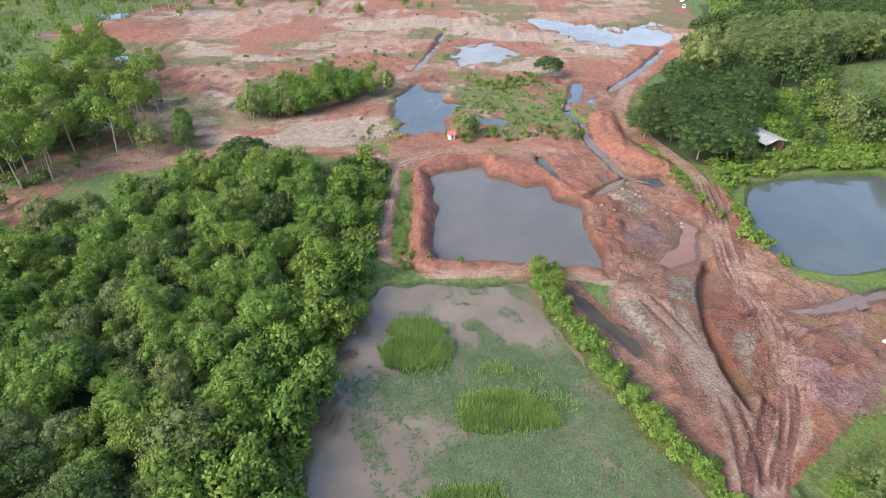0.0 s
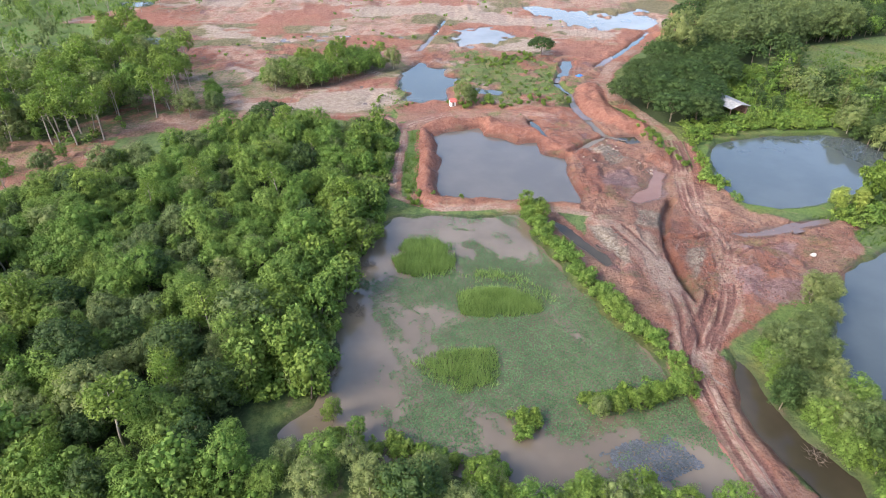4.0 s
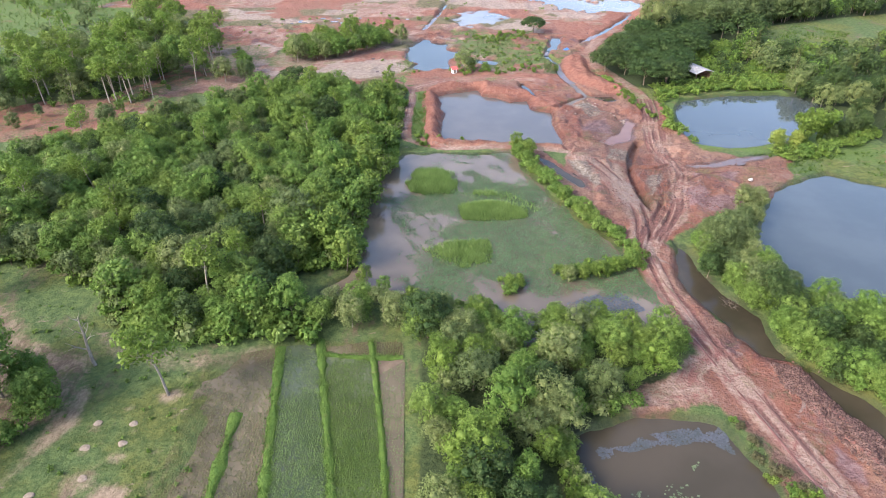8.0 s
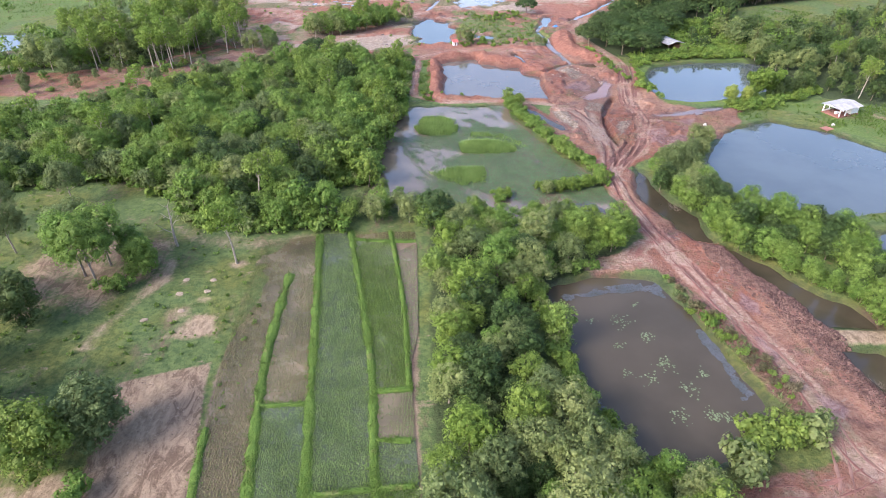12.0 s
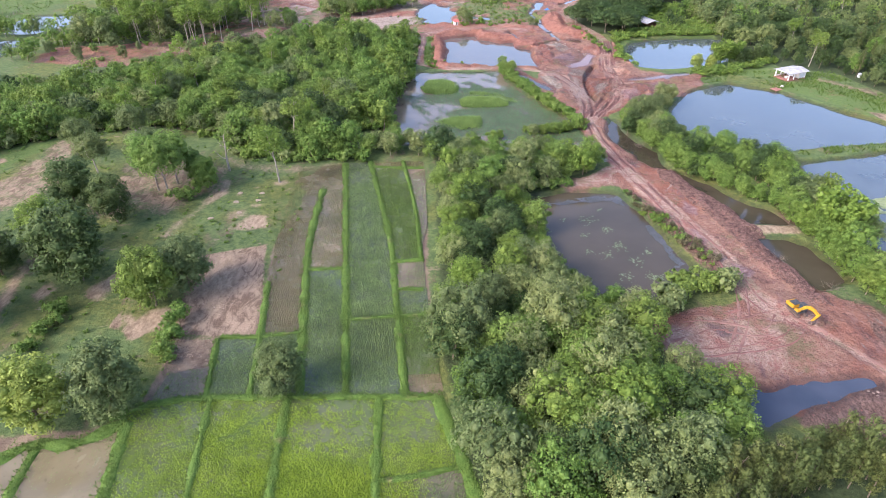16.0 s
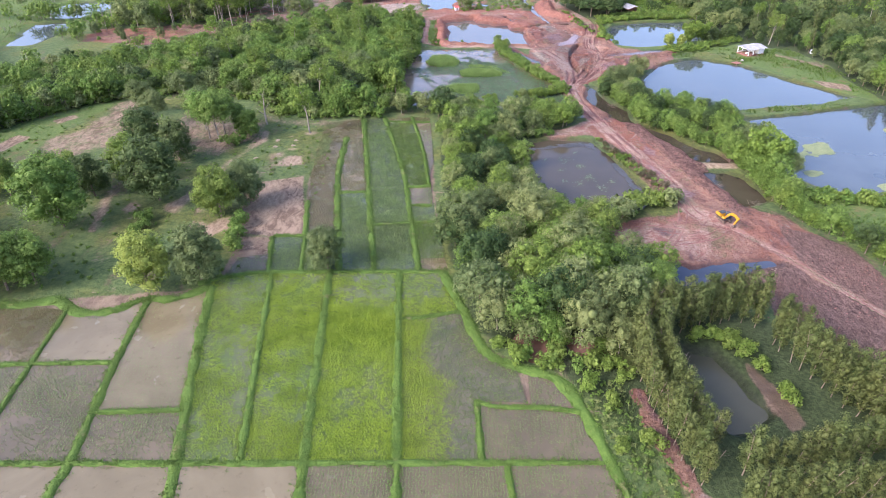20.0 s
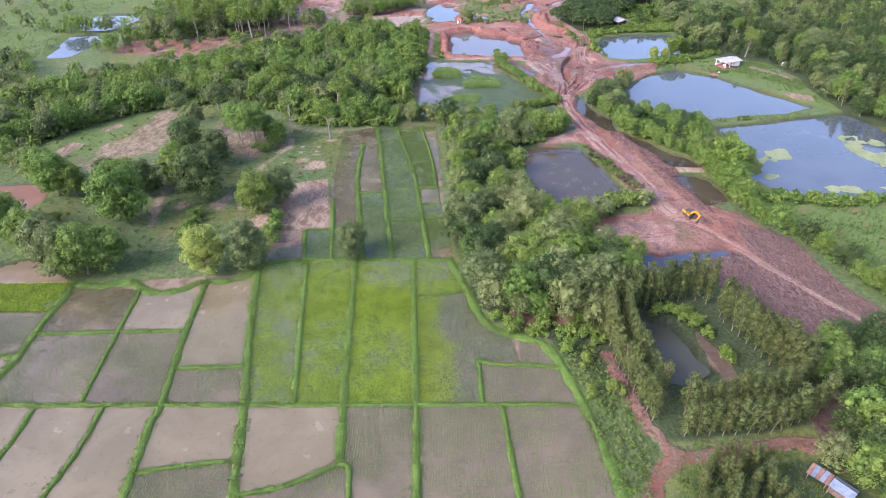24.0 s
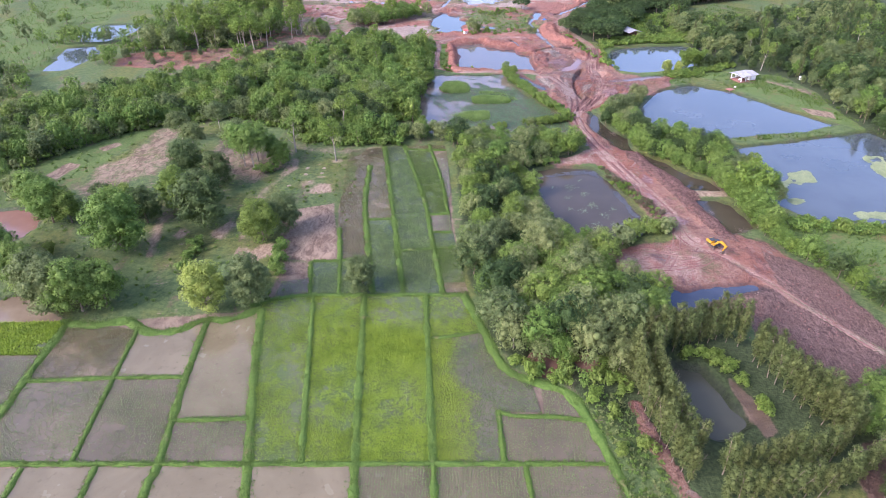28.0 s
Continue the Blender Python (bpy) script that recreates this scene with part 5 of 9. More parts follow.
def make_tree(kind, seed, far=0):
    """Trunk mesh and crown mesh (as arrays) of one tree of a kind; about natural size. far: 0 near, 1 and 2 with fewer, larger leaf clumps."""
    rng = np.random.default_rng(seed)
    many, coarse = (1.0, 0.27, 0.09)[far], (0.9, 1.48, 2.2)[far]
    tones = []

    def leaves_on(rng, blobs, n, size, *more):
        return leaf_skin(rng, blobs, int(n * many), size * coarse, *more)

    def tufts_on(rng, blobs, clumps, per, size, radius, low=-0.35, droop=0.0):
        clumps, per = int(clumps * (1, 0.5, 0.3)[far]), int(per * (1, 0.5, 0.34)[far])
        v, f, tone = clump_skin(rng, blobs, clumps, per, size * (1, 1.6, 2.3)[far], radius * (1, 1.2, 1.4)[far], low, droop)
        tones.append(tone)
        w, g = leaf_skin(rng, blobs, int(len(f) * 0.8), size * (1.05, 1.7, 2.5)[far], 0.4, 0.55, 0.66)
        return join([(v, f), (w, g)])

    def cores(blobs, k=0.74, rings=5, seg=6):
        return core_masses(blobs, k, (rings, 4, 3)[far], (seg, 5, 4)[far])

    def branchy(rng, *a, **k):
        wood, tips = branching(rng, *a, **k)
        return ((wood[0][:42], wood[1][:36]) if far and kind != "sparse" else wood), tips

    if kind == "broad":
        high, wide = 8.0 + 1.5 * rng.random(), 2.9 + 0.7 * rng.random()
        wood, _ = branchy(rng, high * 0.75, 0.16, boughs=5)
        blobs = broad_blobs(rng, high, wide, 0.1, 17)
        crown = join([tufts_on(rng, blobs, 180, 11, 0.135, 0.36), cores(blobs, 0.5)])
    elif kind == "young":
        high, wide = 6.0 + rng.random(), 1.9
        wood, _ = branchy(rng, high * 0.8, 0.10, boughs=4)
        blobs = broad_blobs(rng, high, wide, 0.1, 13)
        crown = join([tufts_on(rng, blobs, 120, 10, 0.125, 0.3), cores(blobs, 0.5)])
    elif kind == "rain":
        high, wide = 8.5, 6.5
        wood, _ = branchy(rng, high * 0.8, 0.3, boughs=8, start=0.3, reach=0.8)
        blobs = []
        for k in range(26):
            d, an = wide * math.sqrt((k + 0.5) / 26) * 0.92, 2.4 * k
            r = 1.35 + 0.6 * rng.random()
            blobs.append((d * math.cos(an), d * math.sin(an), high * (0.90 - 0.42 * (d / wide) ** 2) - 0.5 * rng.random(), r, r, r * 0.62))
        crown = join([tufts_on(rng, blobs, 260, 10, 0.19, 0.45, -0.1), cores(blobs, 0.6)])
    elif kind == "euca":
        high = 8.5 + 1.5 * rng.random()
        wood, _ = branchy(rng, high, 0.10, 0.03, boughs=8, start=0.35, reach=0.22)
        blobs = []
        for k in range(11):
            h = 0.20 + 0.78 * k / 10
            belt = math.sqrt(max(0.1, 1 - ((h - 0.58) / 0.46) ** 2))
            d, an, r = (0.3 + 0.25 * rng.random()) * belt, 2.4 * k + rng.random(), (0.66 + 0.26 * rng.random()) * (0.4 + 0.6 * belt)
            blobs.append((d * math.cos(an), d * math.sin(an), high * h, r, r, r * 1.2))
        crown = join([tufts_on(rng, blobs, 100, 9, 0.115, 0.28, -0.5), cores(blobs, 0.6, 4, 5)])
    elif kind == "sparse":
        high = 11.0 + 2 * rng.random()
        wood, tips = branchy(rng, high * 0.92, 0.19, 0.02, boughs=9, start=0.5, reach=0.42)
        blobs = [(x, y, z, 1.2, 1.2, 0.8) for x, y, z in tips if rng.random() < 0.9]
        crown = leaves_on(rng, blobs, 1100, 0.26, 0.4, 0.7, 0.3)
    elif kind == "bamboo":
        pieces, leafy = [], []
        high = 9.0
        for k in range(22):
            an, lean = 2.4 * k, 0.12 + 0.5 * rng.random()
            path = [(0.5 * math.cos(an) * (1 + s) + lean * high * 0.35 * s ** 2.2 * math.cos(an), 0.5 * math.sin(an) * (1 + s) + lean * high * 0.35 * s ** 2.2 * math.sin(an), -0.2 + high * (0.75 + 0.25 * ((k * 7) % 5) / 5) * (s - 0.22 * s ** 3)) for s in np.linspace(0, 1, 6)]
            pieces.append(tube(path, [0.05, 0.05, 0.045, 0.04, 0.03, 0.015], 5))
            leafy += [(*path[j], 0.75, 0.75, 0.8) for j in (2, 3, 4, 5)]
        wood = join(pieces)
        crown = leaves_on(rng, leafy, 2200, 0.30, 0.1, 0.8, 0.3)
    elif kind == "shrub":
        wood, _ = branchy(rng, 1.5, 0.05, 0.2, boughs=4, start=0.1, reach=0.6)
        blobs = [(rng.normal(scale=0.55), rng.normal(scale=0.55), 0.55 + 0.9 * rng.random(), 0.62, 0.62, 0.55) for k in range(7)]
        crown = join([tufts_on(rng, blobs, 36, 9, 0.14, 0.26, -0.2), cores(blobs, 0.6, 4, 5)])
    elif kind == "round":
        high, wide = 7.4, 2.45
        wood, _ = branchy(rng, high * 0.6, 0.15, boughs=6, start=0.2)
        blobs = broad_blobs(rng, high, wide, 0.04, 22)
        crown = join([tufts_on(rng, blobs, 300, 11, 0.11, 0.32), cores(blobs, 0.6)])
    elif kind == "tall":
        high, wide = 9.0, 3.1
        wood, _ = branchy(rng, high * 0.8, 0.17, boughs=8, start=0.4, reach=0.45)
        blobs = broad_blobs(rng, high, wide, 0.42, 16)
        crown = join([tufts_on(rng, blobs, 260, 10, 0.115, 0.36), cores(blobs, 0.5)])
    else:
        wood, tips = branchy(rng, 6.5, 0.2, 0.08, boughs=7, start=0.35, reach=0.42)
        crown = None
    tone = None
    if crown is not None:
        tone = np.full(len(crown[0]), 0.11)
        if tones:
            tone[:len(tones[0])] = tones[0]
    return wood, crown, tone


VARIANTS = {"broad": 6, "young": 4, "rain": 3, "euca": 5, "sparse": 4, "bamboo": 2, "shrub": 4, "round": 3, "snag": 3, "tall": 2}
TREES = {(k, i): make_tree(k, 100 * s + i) for s, (k, n) in enumerate(VARIANTS.items()) for i in range(n)}
STYLE = {
    "forest": ("broad", L_FOREST, BARK), "bright": ("broad", L_BRIGHT, BARK), "pale": ("broad", L_PALE, PALE_BARK), "grey": ("broad", L_GREY, BARK),
    "young": ("young", L_FOREST, BARK), "young_bright": ("young", L_BRIGHT, BARK), "young_grey": ("young", L_GREY, BARK), "rain": ("rain", L_DARK, BARK), "euca": ("euca", L_EUCA, BARK),
    "sparse": ("sparse", L_BRIGHT, PALE_BARK), "bamboo": ("bamboo", L_BRIGHT, L_BRIGHT), "shrub": ("shrub", L_BRIGHT, BARK), "shrub_dark": ("shrub", L_FOREST, BARK), "shrub_pale": ("shrub", L_PALE, BARK),
    "shrub_dry": ("shrub", L_DRY, BARK), "round": ("round", L_FOREST, BARK), "round_pale": ("round", L_LIME, BARK), "round_bright": ("round", L_BRIGHT, BARK), "round_dark": ("round", L_OLIVE, BARK), "round_grey": ("round", L_GREY, BARK), "snag": ("snag", None, PALE_BARK), "tall": ("tall", L_FOREST, PALE_BARK), "tall_grey": ("tall", L_GREY, PALE_BARK), "dark": ("broad", L_DARK, BARK), "young_dark": ("young", L_DARK, BARK),
}
LABELS = {
    "forest": "mid-green broadleaf tree with a dense lumpy crown", "bright": "bright green broadleaf tree with a loose crown", "pale": "pale yellow-green broadleaf tree with a light crown",
    "grey": "grey-green broadleaf tree with a soft crown", "young": "slim young green tree", "young_bright": "slim bright green sapling", "young_grey": "slim grey-green young tree", "rain": "dark green rain tree with a wide flat canopy",
    "euca": "slender eucalyptus with a narrow olive-green crown", "sparse": "tall tree with pale trunk and sparse leaves", "bamboo": "arching bright green bamboo clump",
    "shrub": "bright green leafy shrub", "shrub_dark": "dark green leafy shrub", "shrub_pale": "pale yellow-green leafy shrub", "shrub_dry": "brown half-dry scrub bush", "round": "rounded dark-green field tree", "round_pale": "rounded yellow-green field tree",
    "round_bright": "rounded bright green field tree", "round_dark": "dark green dense field tree", "round_grey": "rounded grey-green field tree", "snag": "bare grey dead tree", "tall": "clear-stemmed green meadow tree", "tall_grey": "clear-stemmed grey-green meadow tree", "dark": "dark green broadleaf tree", "young_dark": "slim dark green tree",
}
_tree_mesh = {}
_far_tree = {}


def far_tree(kind, i, far):
    if (kind, i, far) not in _far_tree:
        _far_tree[kind, i, far] = make_tree(kind, 100 * list(VARIANTS).index(kind) + i, far)
    return _far_tree[kind, i, far]



def tree_meshes(style, i):
    if (style, i) not in _tree_mesh:
        kind, leaf, bark = STYLE[style]
        wood, crown, tone = TREES[kind, i]
        a = mesh_of("trunk", *wood, bark, smooth_on=True)
        b = mesh_of("crown", *crown, leaf, tint=tone) if crown is not None else None
        _tree_mesh[style, i] = (a, b)
    return _tree_mesh[style, i]


trng = random.Random(11)


def plant(style, x, y, size=1.0, group="", label="", z=None, name=""):
    """One tree of its own: trunk and crown under an empty at its foot."""
    kind = STYLE[style][0]
    i = trng.randrange(VARIANTS[kind])
    wood, crown = tree_meshes(style, i)
    base = name or {"shrub": "shrub", "bamboo": "bamboo_clump", "snag": "dead_tree", "euca": "eucalyptus_tree", "rain": "rain_tree", "sparse": "tall_tree", "young": {"young_dark": "dark_sapling", "young_grey": "grey_sapling", "young_bright": "bright_sapling"}.get(style, "sapling"), "round": "field_tree"}.get(kind, {"pale": "pale_leaved_tree", "grey": "grey_leaved_tree", "bright": "bright_leaved_tree", "dark": "dark_leaved_tree", "tall": "meadow_tree", "tall_grey": "meadow_tree"}.get(style, "tree"))
    ob = new(base)
    zz = float(ground_z(x, y)) if z is None else z
    ob.matrix_world = pose(x, y, zz, 0, 0, trng.uniform(0, 360)) @ Matrix.Diagonal((size * trng.uniform(0.92, 1.08), size * trng.uniform(0.92, 1.08), size, 1))
    tagged(ob, label or LABELS[style], {"shrub": "shrub", "bamboo": "bamboo"}.get(kind, "tree"), group)
    child("trunk" if kind != "bamboo" else "culms", wood, ob, kind="" if kind != "bamboo" else "stuff")
    if crown:
        child("crown" if kind != "bamboo" else "foliage", crown, ob)
    return ob


def wood_mass(name, spots, label, far=1, cat="woodland"):
    """Many trees past counting, as one mass: real crowns and trunks joined."""
    mats, slots, vs, fs, mi, tint, base = [], {}, [], [], [], [], 0
    for style, x, y, size in spots:
        kind, leaf, bark = STYLE[style]
        wood, crown, tufted = far_tree(kind, trng.randrange(VARIANTS[kind]), far)
        an, tone, zz = trng.uniform(0, 6.283), trng.random(), float(ground_z(x, y))
        ca, sa = math.cos(an) * size, math.sin(an) * size
        for piece, m in ((wood, bark), (crown, leaf)):
            if piece is None:
                continue
            v, f = piece
            if m.name not in slots:
                slots[m.name] = len(mats)
                mats.append(m)
            w = np.stack([v[:, 0] * ca - v[:, 1] * sa + x, v[:, 0] * sa + v[:, 1] * ca + y, v[:, 2] * size + zz], -1)
            vs.append(w)
            fs.append(f + base)
            mi.append(np.full(len(f), slots[m.name]))
            tint.append(np.full(len(w), tone) if piece is wood else 0.8 * tone + tufted)
            base += len(w)
    if vs:
        me = mesh_of(name, np.concatenate(vs), np.concatenate(fs), mats, np.concatenate(mi), tint=np.concatenate(tint))
        tagged(new(name, me), label, cat, kind="stuff")


def scatter(outline, gap, rng, edge=0.0, hole=None):
    """Evenly uneven points inside an outline."""
    p = np.array(outline)
    out = []
    for j, y in enumerate(np.arange(p[:, 1].min(), p[:, 1].max(), gap * 0.87)):
        for x in np.arange(p[:, 0].min() + (j % 2) * gap / 2, p[:, 0].max(), gap):
            out.append((x + rng.uniform(-0.38, 0.38) * gap, y + rng.uniform(-0.38, 0.38) * gap))
    if not out:
        return []
    q = np.array(out)
    keep = signed(q[:, 0], q[:, 1], outline) < -edge
    if hole:
        keep &= signed(q[:, 0], q[:, 1], hole) > 0.5
    return [tuple(v) for v in q[keep]]


def choose(rng, table):
    r = rng.random() * sum(w for _, w in table)
    for name, w in table:
        r -= w
        if r <= 0:
            return name
    return table[0][0]


# the big forest: its rim and its southern half are single trees, the rest one mass
frng = random.Random(3)
forest_mix = [("forest", 5), ("young", 3), ("bright", 1.4), ("pale", 1.1), ("grey", 0.9), ("young_bright", 0.8), ("young_grey", 0.7), ("sparse", 0.35), ("dark", 0.8), ("young_dark", 0.6)]
spots = scatter(FOREST, 3.85, frng, 0.5)
single = 0
mass = []
for x, y in spots:
    wetz = float(ground_z(x, y))
    if wetz < -0.3:
        continue
    if x > -33 and y > 30 and float(signed(np.array(x), np.array(y), FOREST)) > -4.0 and frng.random() < 0.75:
        continue
    style = choose(frng, forest_mix)
    size = frng.choice((0.6, 0.72, 0.8, 0.9, 1.05)) * frng.uniform(0.9, 1.12) * (1.0 if x > -90 else 0.85) * (0.82 if x > -27 and y > 30 else 1.0)
    if x > -104 and single < 900:
        plant(style, x, y, size, "forest trees")
        single += 1
    else:
        mass.append((style, x, y, size))
wood_mass("woodland", mass, "dense mixed green broadleaf forest with uneven crowns")
rim = []
for x, y in scatter([(-13.6, 134), (-13.2, 97), (-13, 84), (-13, 74), (-16, 62), (-17, 48), (-17.5, 36), (-30, 34), (-28.5, 60), (-24.5, 90), (-22, 100), (-22, 134)], 1.6, frng):
    rim.append((choose(frng, [("shrub", 2.4), ("shrub_dark", 1.4), ("shrub_pale", 1), ("young_bright", 0.5), ("young", 0.4)]), x, y, frng.uniform(0.5, 1.4) if x > -19 else frng.uniform(0.9, 1.45)))
for x, y in scatter([(-22, 17), (-40, 15.5), (-55, 20), (-60.5, 28), (-78, 38), (-100, 32), (-115, 24), (-128, 4), (-140, -6), (-140, 0), (-128, 10), (-114, 30), (-100, 38), (-78, 44), (-57, 35), (-53, 26), (-40, 21), (-22, 22)], 1.9, frng):
    rim.append((choose(frng, [("shrub", 1.6), ("shrub_dark", 2.2), ("shrub_pale", 0.8), ("young", 0.5), ("young_grey", 0.4)]), x, y, frng.uniform(0.7, 1.6)))
for outline, gap in (([(63, 119), (65, 130), (80, 135), (92, 146), (108, 158), (128, 172), (148, 164), (130, 142), (118, 128), (106, 132), (84, 131), (70, 126)], 2.3), ([(64, 126), (80, 131), (105, 133), (118, 124), (128, 132), (122, 150), (100, 148), (86, 140), (64, 136)], 2.0), ([(100, 150), (118, 168), (150, 190), (160, 185), (130, 160), (118, 145)], 4.5), ([(82, 150), (98, 148), (114, 178), (100, 190), (88, 172)], 2.6), ([(62, 92), (59.5, 100), (62, 118), (64, 118), (62, 104), (65, 92)], 2.2), ([(80, 86.5), (90, 90), (100, 94), (114, 103), (117, 98), (100, 86), (84, 80)], 2.4), ([(77, -28), (98, -32), (130, -31), (128, -34), (96, -36), (78, -34)], 2.0), ([(6, -78), (14, -82), (22, -81), (24, -86), (14, -85), (4, -80)], 2.2)):
    for x, y in scatter(outline, gap, frng):
        rim.append((choose(frng, [("shrub", 2), ("shrub_dark", 1.4)]), x, y, frng.uniform(0.5, 1.3)))
rim = [r for r in rim if float(ground_z(r[1], r[2])) > -0.55 and float(zone_at("tan", r[1], r[2])) < 0.4]
wood_mass("undergrowth", rim, "lush green undergrowth along wood edges and pond banks", 1, "undergrowth")

# thicket between the paddies and the dark pond
mix = [("forest", 2.0), ("bright", 2.0), ("pale", 3.0), ("grey", 1.4), ("young", 0.6), ("young_grey", 0.4), ("dark", 0.9)]
for x, y in scatter(THICKET, 4.4, frng, 0.4):
    size = frng.choice((0.62, 0.75, 0.85, 1.0)) * frng.uniform(0.9, 1.1) * (1.0 if y > -48 else 1.3)
    plant(choose(frng, mix), x, y, size, "thicket trees", z=max(-0.4, float(ground_z(x, y))))

HEDGE = [(69.5, -36), (73, -45), (77, -52), (80.5, -61), (83, -68), (86, -76)]
# knoll and tree line between channel and fish ponds
for x, y in scatter(KNOLL, 3.2, frng, 0.3):
    knoll_mix = [("grey", 2), ("pale", 2), ("forest", 1), ("young_grey", 1)] if y > 26 else [("forest", 3), ("dark", 1.6), ("young", 1), ("grey", 0.6)] if y > -8 else [("bright", 1), ("forest", 3), ("pale", 1), ("grey", 0.8)]
    plant(choose(frng, knoll_mix), x, y, frng.uniform(0.5, 0.82) if y > 0 else frng.uniform(0.6, 0.95), "pond-side trees", z=max(-0.5, float(ground_z(x, y))))
for a, b in zip([(66, -8), (70, -20)], [(70, -20), (70, -34)]):
    for k in range(5):
        t = (k + frng.random() * 0.6) / 5
        x, y = a[0] + (b[0] - a[0]) * t + frng.uniform(0, 3.5), a[1] + (b[1] - a[1]) * t
        plant(choose(frng, [("bright", 0.8), ("forest", 3), ("young_bright", 0.6), ("young", 1)]), x, y, frng.uniform(0.6, 1.0) * (1.0 if y > -40 else 0.75), "field-edge trees")
for x, y in curve_points([(45.6, 44), (46.0, 34), (48.2, 28), (51, 21.5), (51.2, 14), (57.2, 6.5), (62, -1), (67.4, -8), (68.2, -18), (69, -30)], 1.6):
    plant(choose(frng, [("young", 1), ("bright", 0.5), ("forest", 1.6), ("shrub_dark", 0.8), ("pale", 0.5), ("dark", 0.6)]), x + frng.uniform(-0.2, 2.6), y, frng.uniform(0.4, 0.8), "channel-side trees", z=max(-0.5, float(ground_z(x, y))))
for x, y in curve_points([(57.6, 8.5), (63.5, 1.5), (68.4, -5.5), (69.2, -13), (69.6, -21), (70, -32)], 1.3):
    plant(choose(frng, [("shrub_dark", 1), ("young_dark", 1), ("young", 1), ("shrub", 0.5)]), x + frng.uniform(-0.7, 0.9), y, frng.uniform(0.55, 1.0), "channel-side trees", z=max(-0.5, float(ground_z(x, y))))
for x, y in curve_points(HEDGE, 1.9) + [(x + 2.6, y + 0.8) for x, y in curve_points(HEDGE, 2.6)]:
    plant(choose(frng, [("forest", 2), ("young", 1.4), ("bright", 0.7), ("dark", 1), ("shrub_dark", 0.8)]), x + frng.uniform(-0.5, 0.9), y + frng.uniform(-0.4, 0.4), frng.uniform(0.42, 0.78), "field-edge trees")
for x, y, s in ((-24.5, 53, 0.85), (-25.5, 57, 0.8), (-23.5, 49.5, 0.7), (72.5, -19, 1.45), (92, 92, 1.2), (97, 94, 1.1), (-27.4, 50, 1.15), (78, -4, 0.9)):
    plant("bamboo", x, y, s, "bamboo clumps")
for x, y, s in ((83, 88.5, 0.8), (99, 93, 0.7), (103, 96, 0.8), (107, 97, 0.75), (111, 99, 0.8), (88, 89, 0.7)):
    plant(choose(frng, [("round_dark", 1), ("round_pale", 1)]), x, y, s, "pond-side trees")

NE_MEADOW = [(120, 168), (126, 208), (167, 224), (215, 238), (208, 210), (152, 174), (130, 160)]
# north-eastern canopy, its pale eucalyptus stand, and the eastern woods
mass = []
for x, y in scatter(NE_CANOPY, 8.2, frng, 1.5):
    if inside(np.array(x), np.array(y), NE_MEADOW):
        continue
    style = "rain" if y < 205 or frng.random() < 0.6 else "forest"
    if y < 190:
        plant("rain", x, y, frng.uniform(0.75, 1.05), "rain trees")
    else:
        mass.append((style, x, y, frng.uniform(0.75, 1.0)))
for x, y in scatter([(100, 198), (128, 209), (165, 224), (165, 240), (115, 240), (98, 220)], 4.2, frng):
    plant("young_grey", x, y, frng.uniform(1.7, 2.3), "pale eucalyptus stand", "tall slim grey-green eucalyptus above the dark canopy", name="eucalyptus_tree")
for x, y in scatter([(76, 128), (86, 142), (104, 178), (125, 192), (116, 168), (98, 146), (90, 132)], 4.6, frng):
    mass.append((choose(frng, [("young", 1), ("young_dark", 2), ("shrub", 1), ("shrub_dark", 2)]), x, y, frng.uniform(0.6, 1.0)))
for x, y in scatter(EAST_WOOD, 5.2, frng, 1.0):
    if y > 250 or x > 235 or inside(np.array(x), np.array(y), NE_MEADOW):
        continue
    style = choose(frng, [("dark", 2.4), ("forest", 1.0), ("grey", 1.6), ("young_grey", 1.8), ("euca", 1.4), ("young_dark", 2.0), ("pale", 0.6), ("sparse", 0.2)])
    if x < 172 and y < 130:
        plant(style, x, y, frng.choice((0.6, 0.75, 0.9, 1.05)), "eastern wood trees")
    else:
        mass.append((style, x, y, frng.uniform(0.62, 0.98)))
wood_mass("woodland", mass, "far mixed woodland, dark canopy with grey-green eucalyptus", 2)
plant("pale", 83, 195, 2.1, label="tall pale silvery-green tree above the dark canopy")

# copse and umbrella trees on the red ground
for x, y in scatter(COPSE, 4.2, frng, 0.8):
    plant(choose(frng, [("forest", 2), ("bright", 1), ("pale", 1), ("sparse", 0.5)]), x, y, frng.uniform(0.7, 1.0), "copse trees")
plant("rain", -47.5, 134, 0.85, label="dark umbrella-shaped rain tree at the forest edge")
plant("rain", 35.4, 202, 0.75, label="low umbrella tree on red ground")
for x, y, s, st in ((5.5, 151.5, 0.95, "pale"), (8, 153, 0.6, "bright"), (13, 152, 0.35, "bright"), (34, 150, 0.4, "grey"), (37, 152, 0.35, "bright")):
    plant(st, x, y, s)

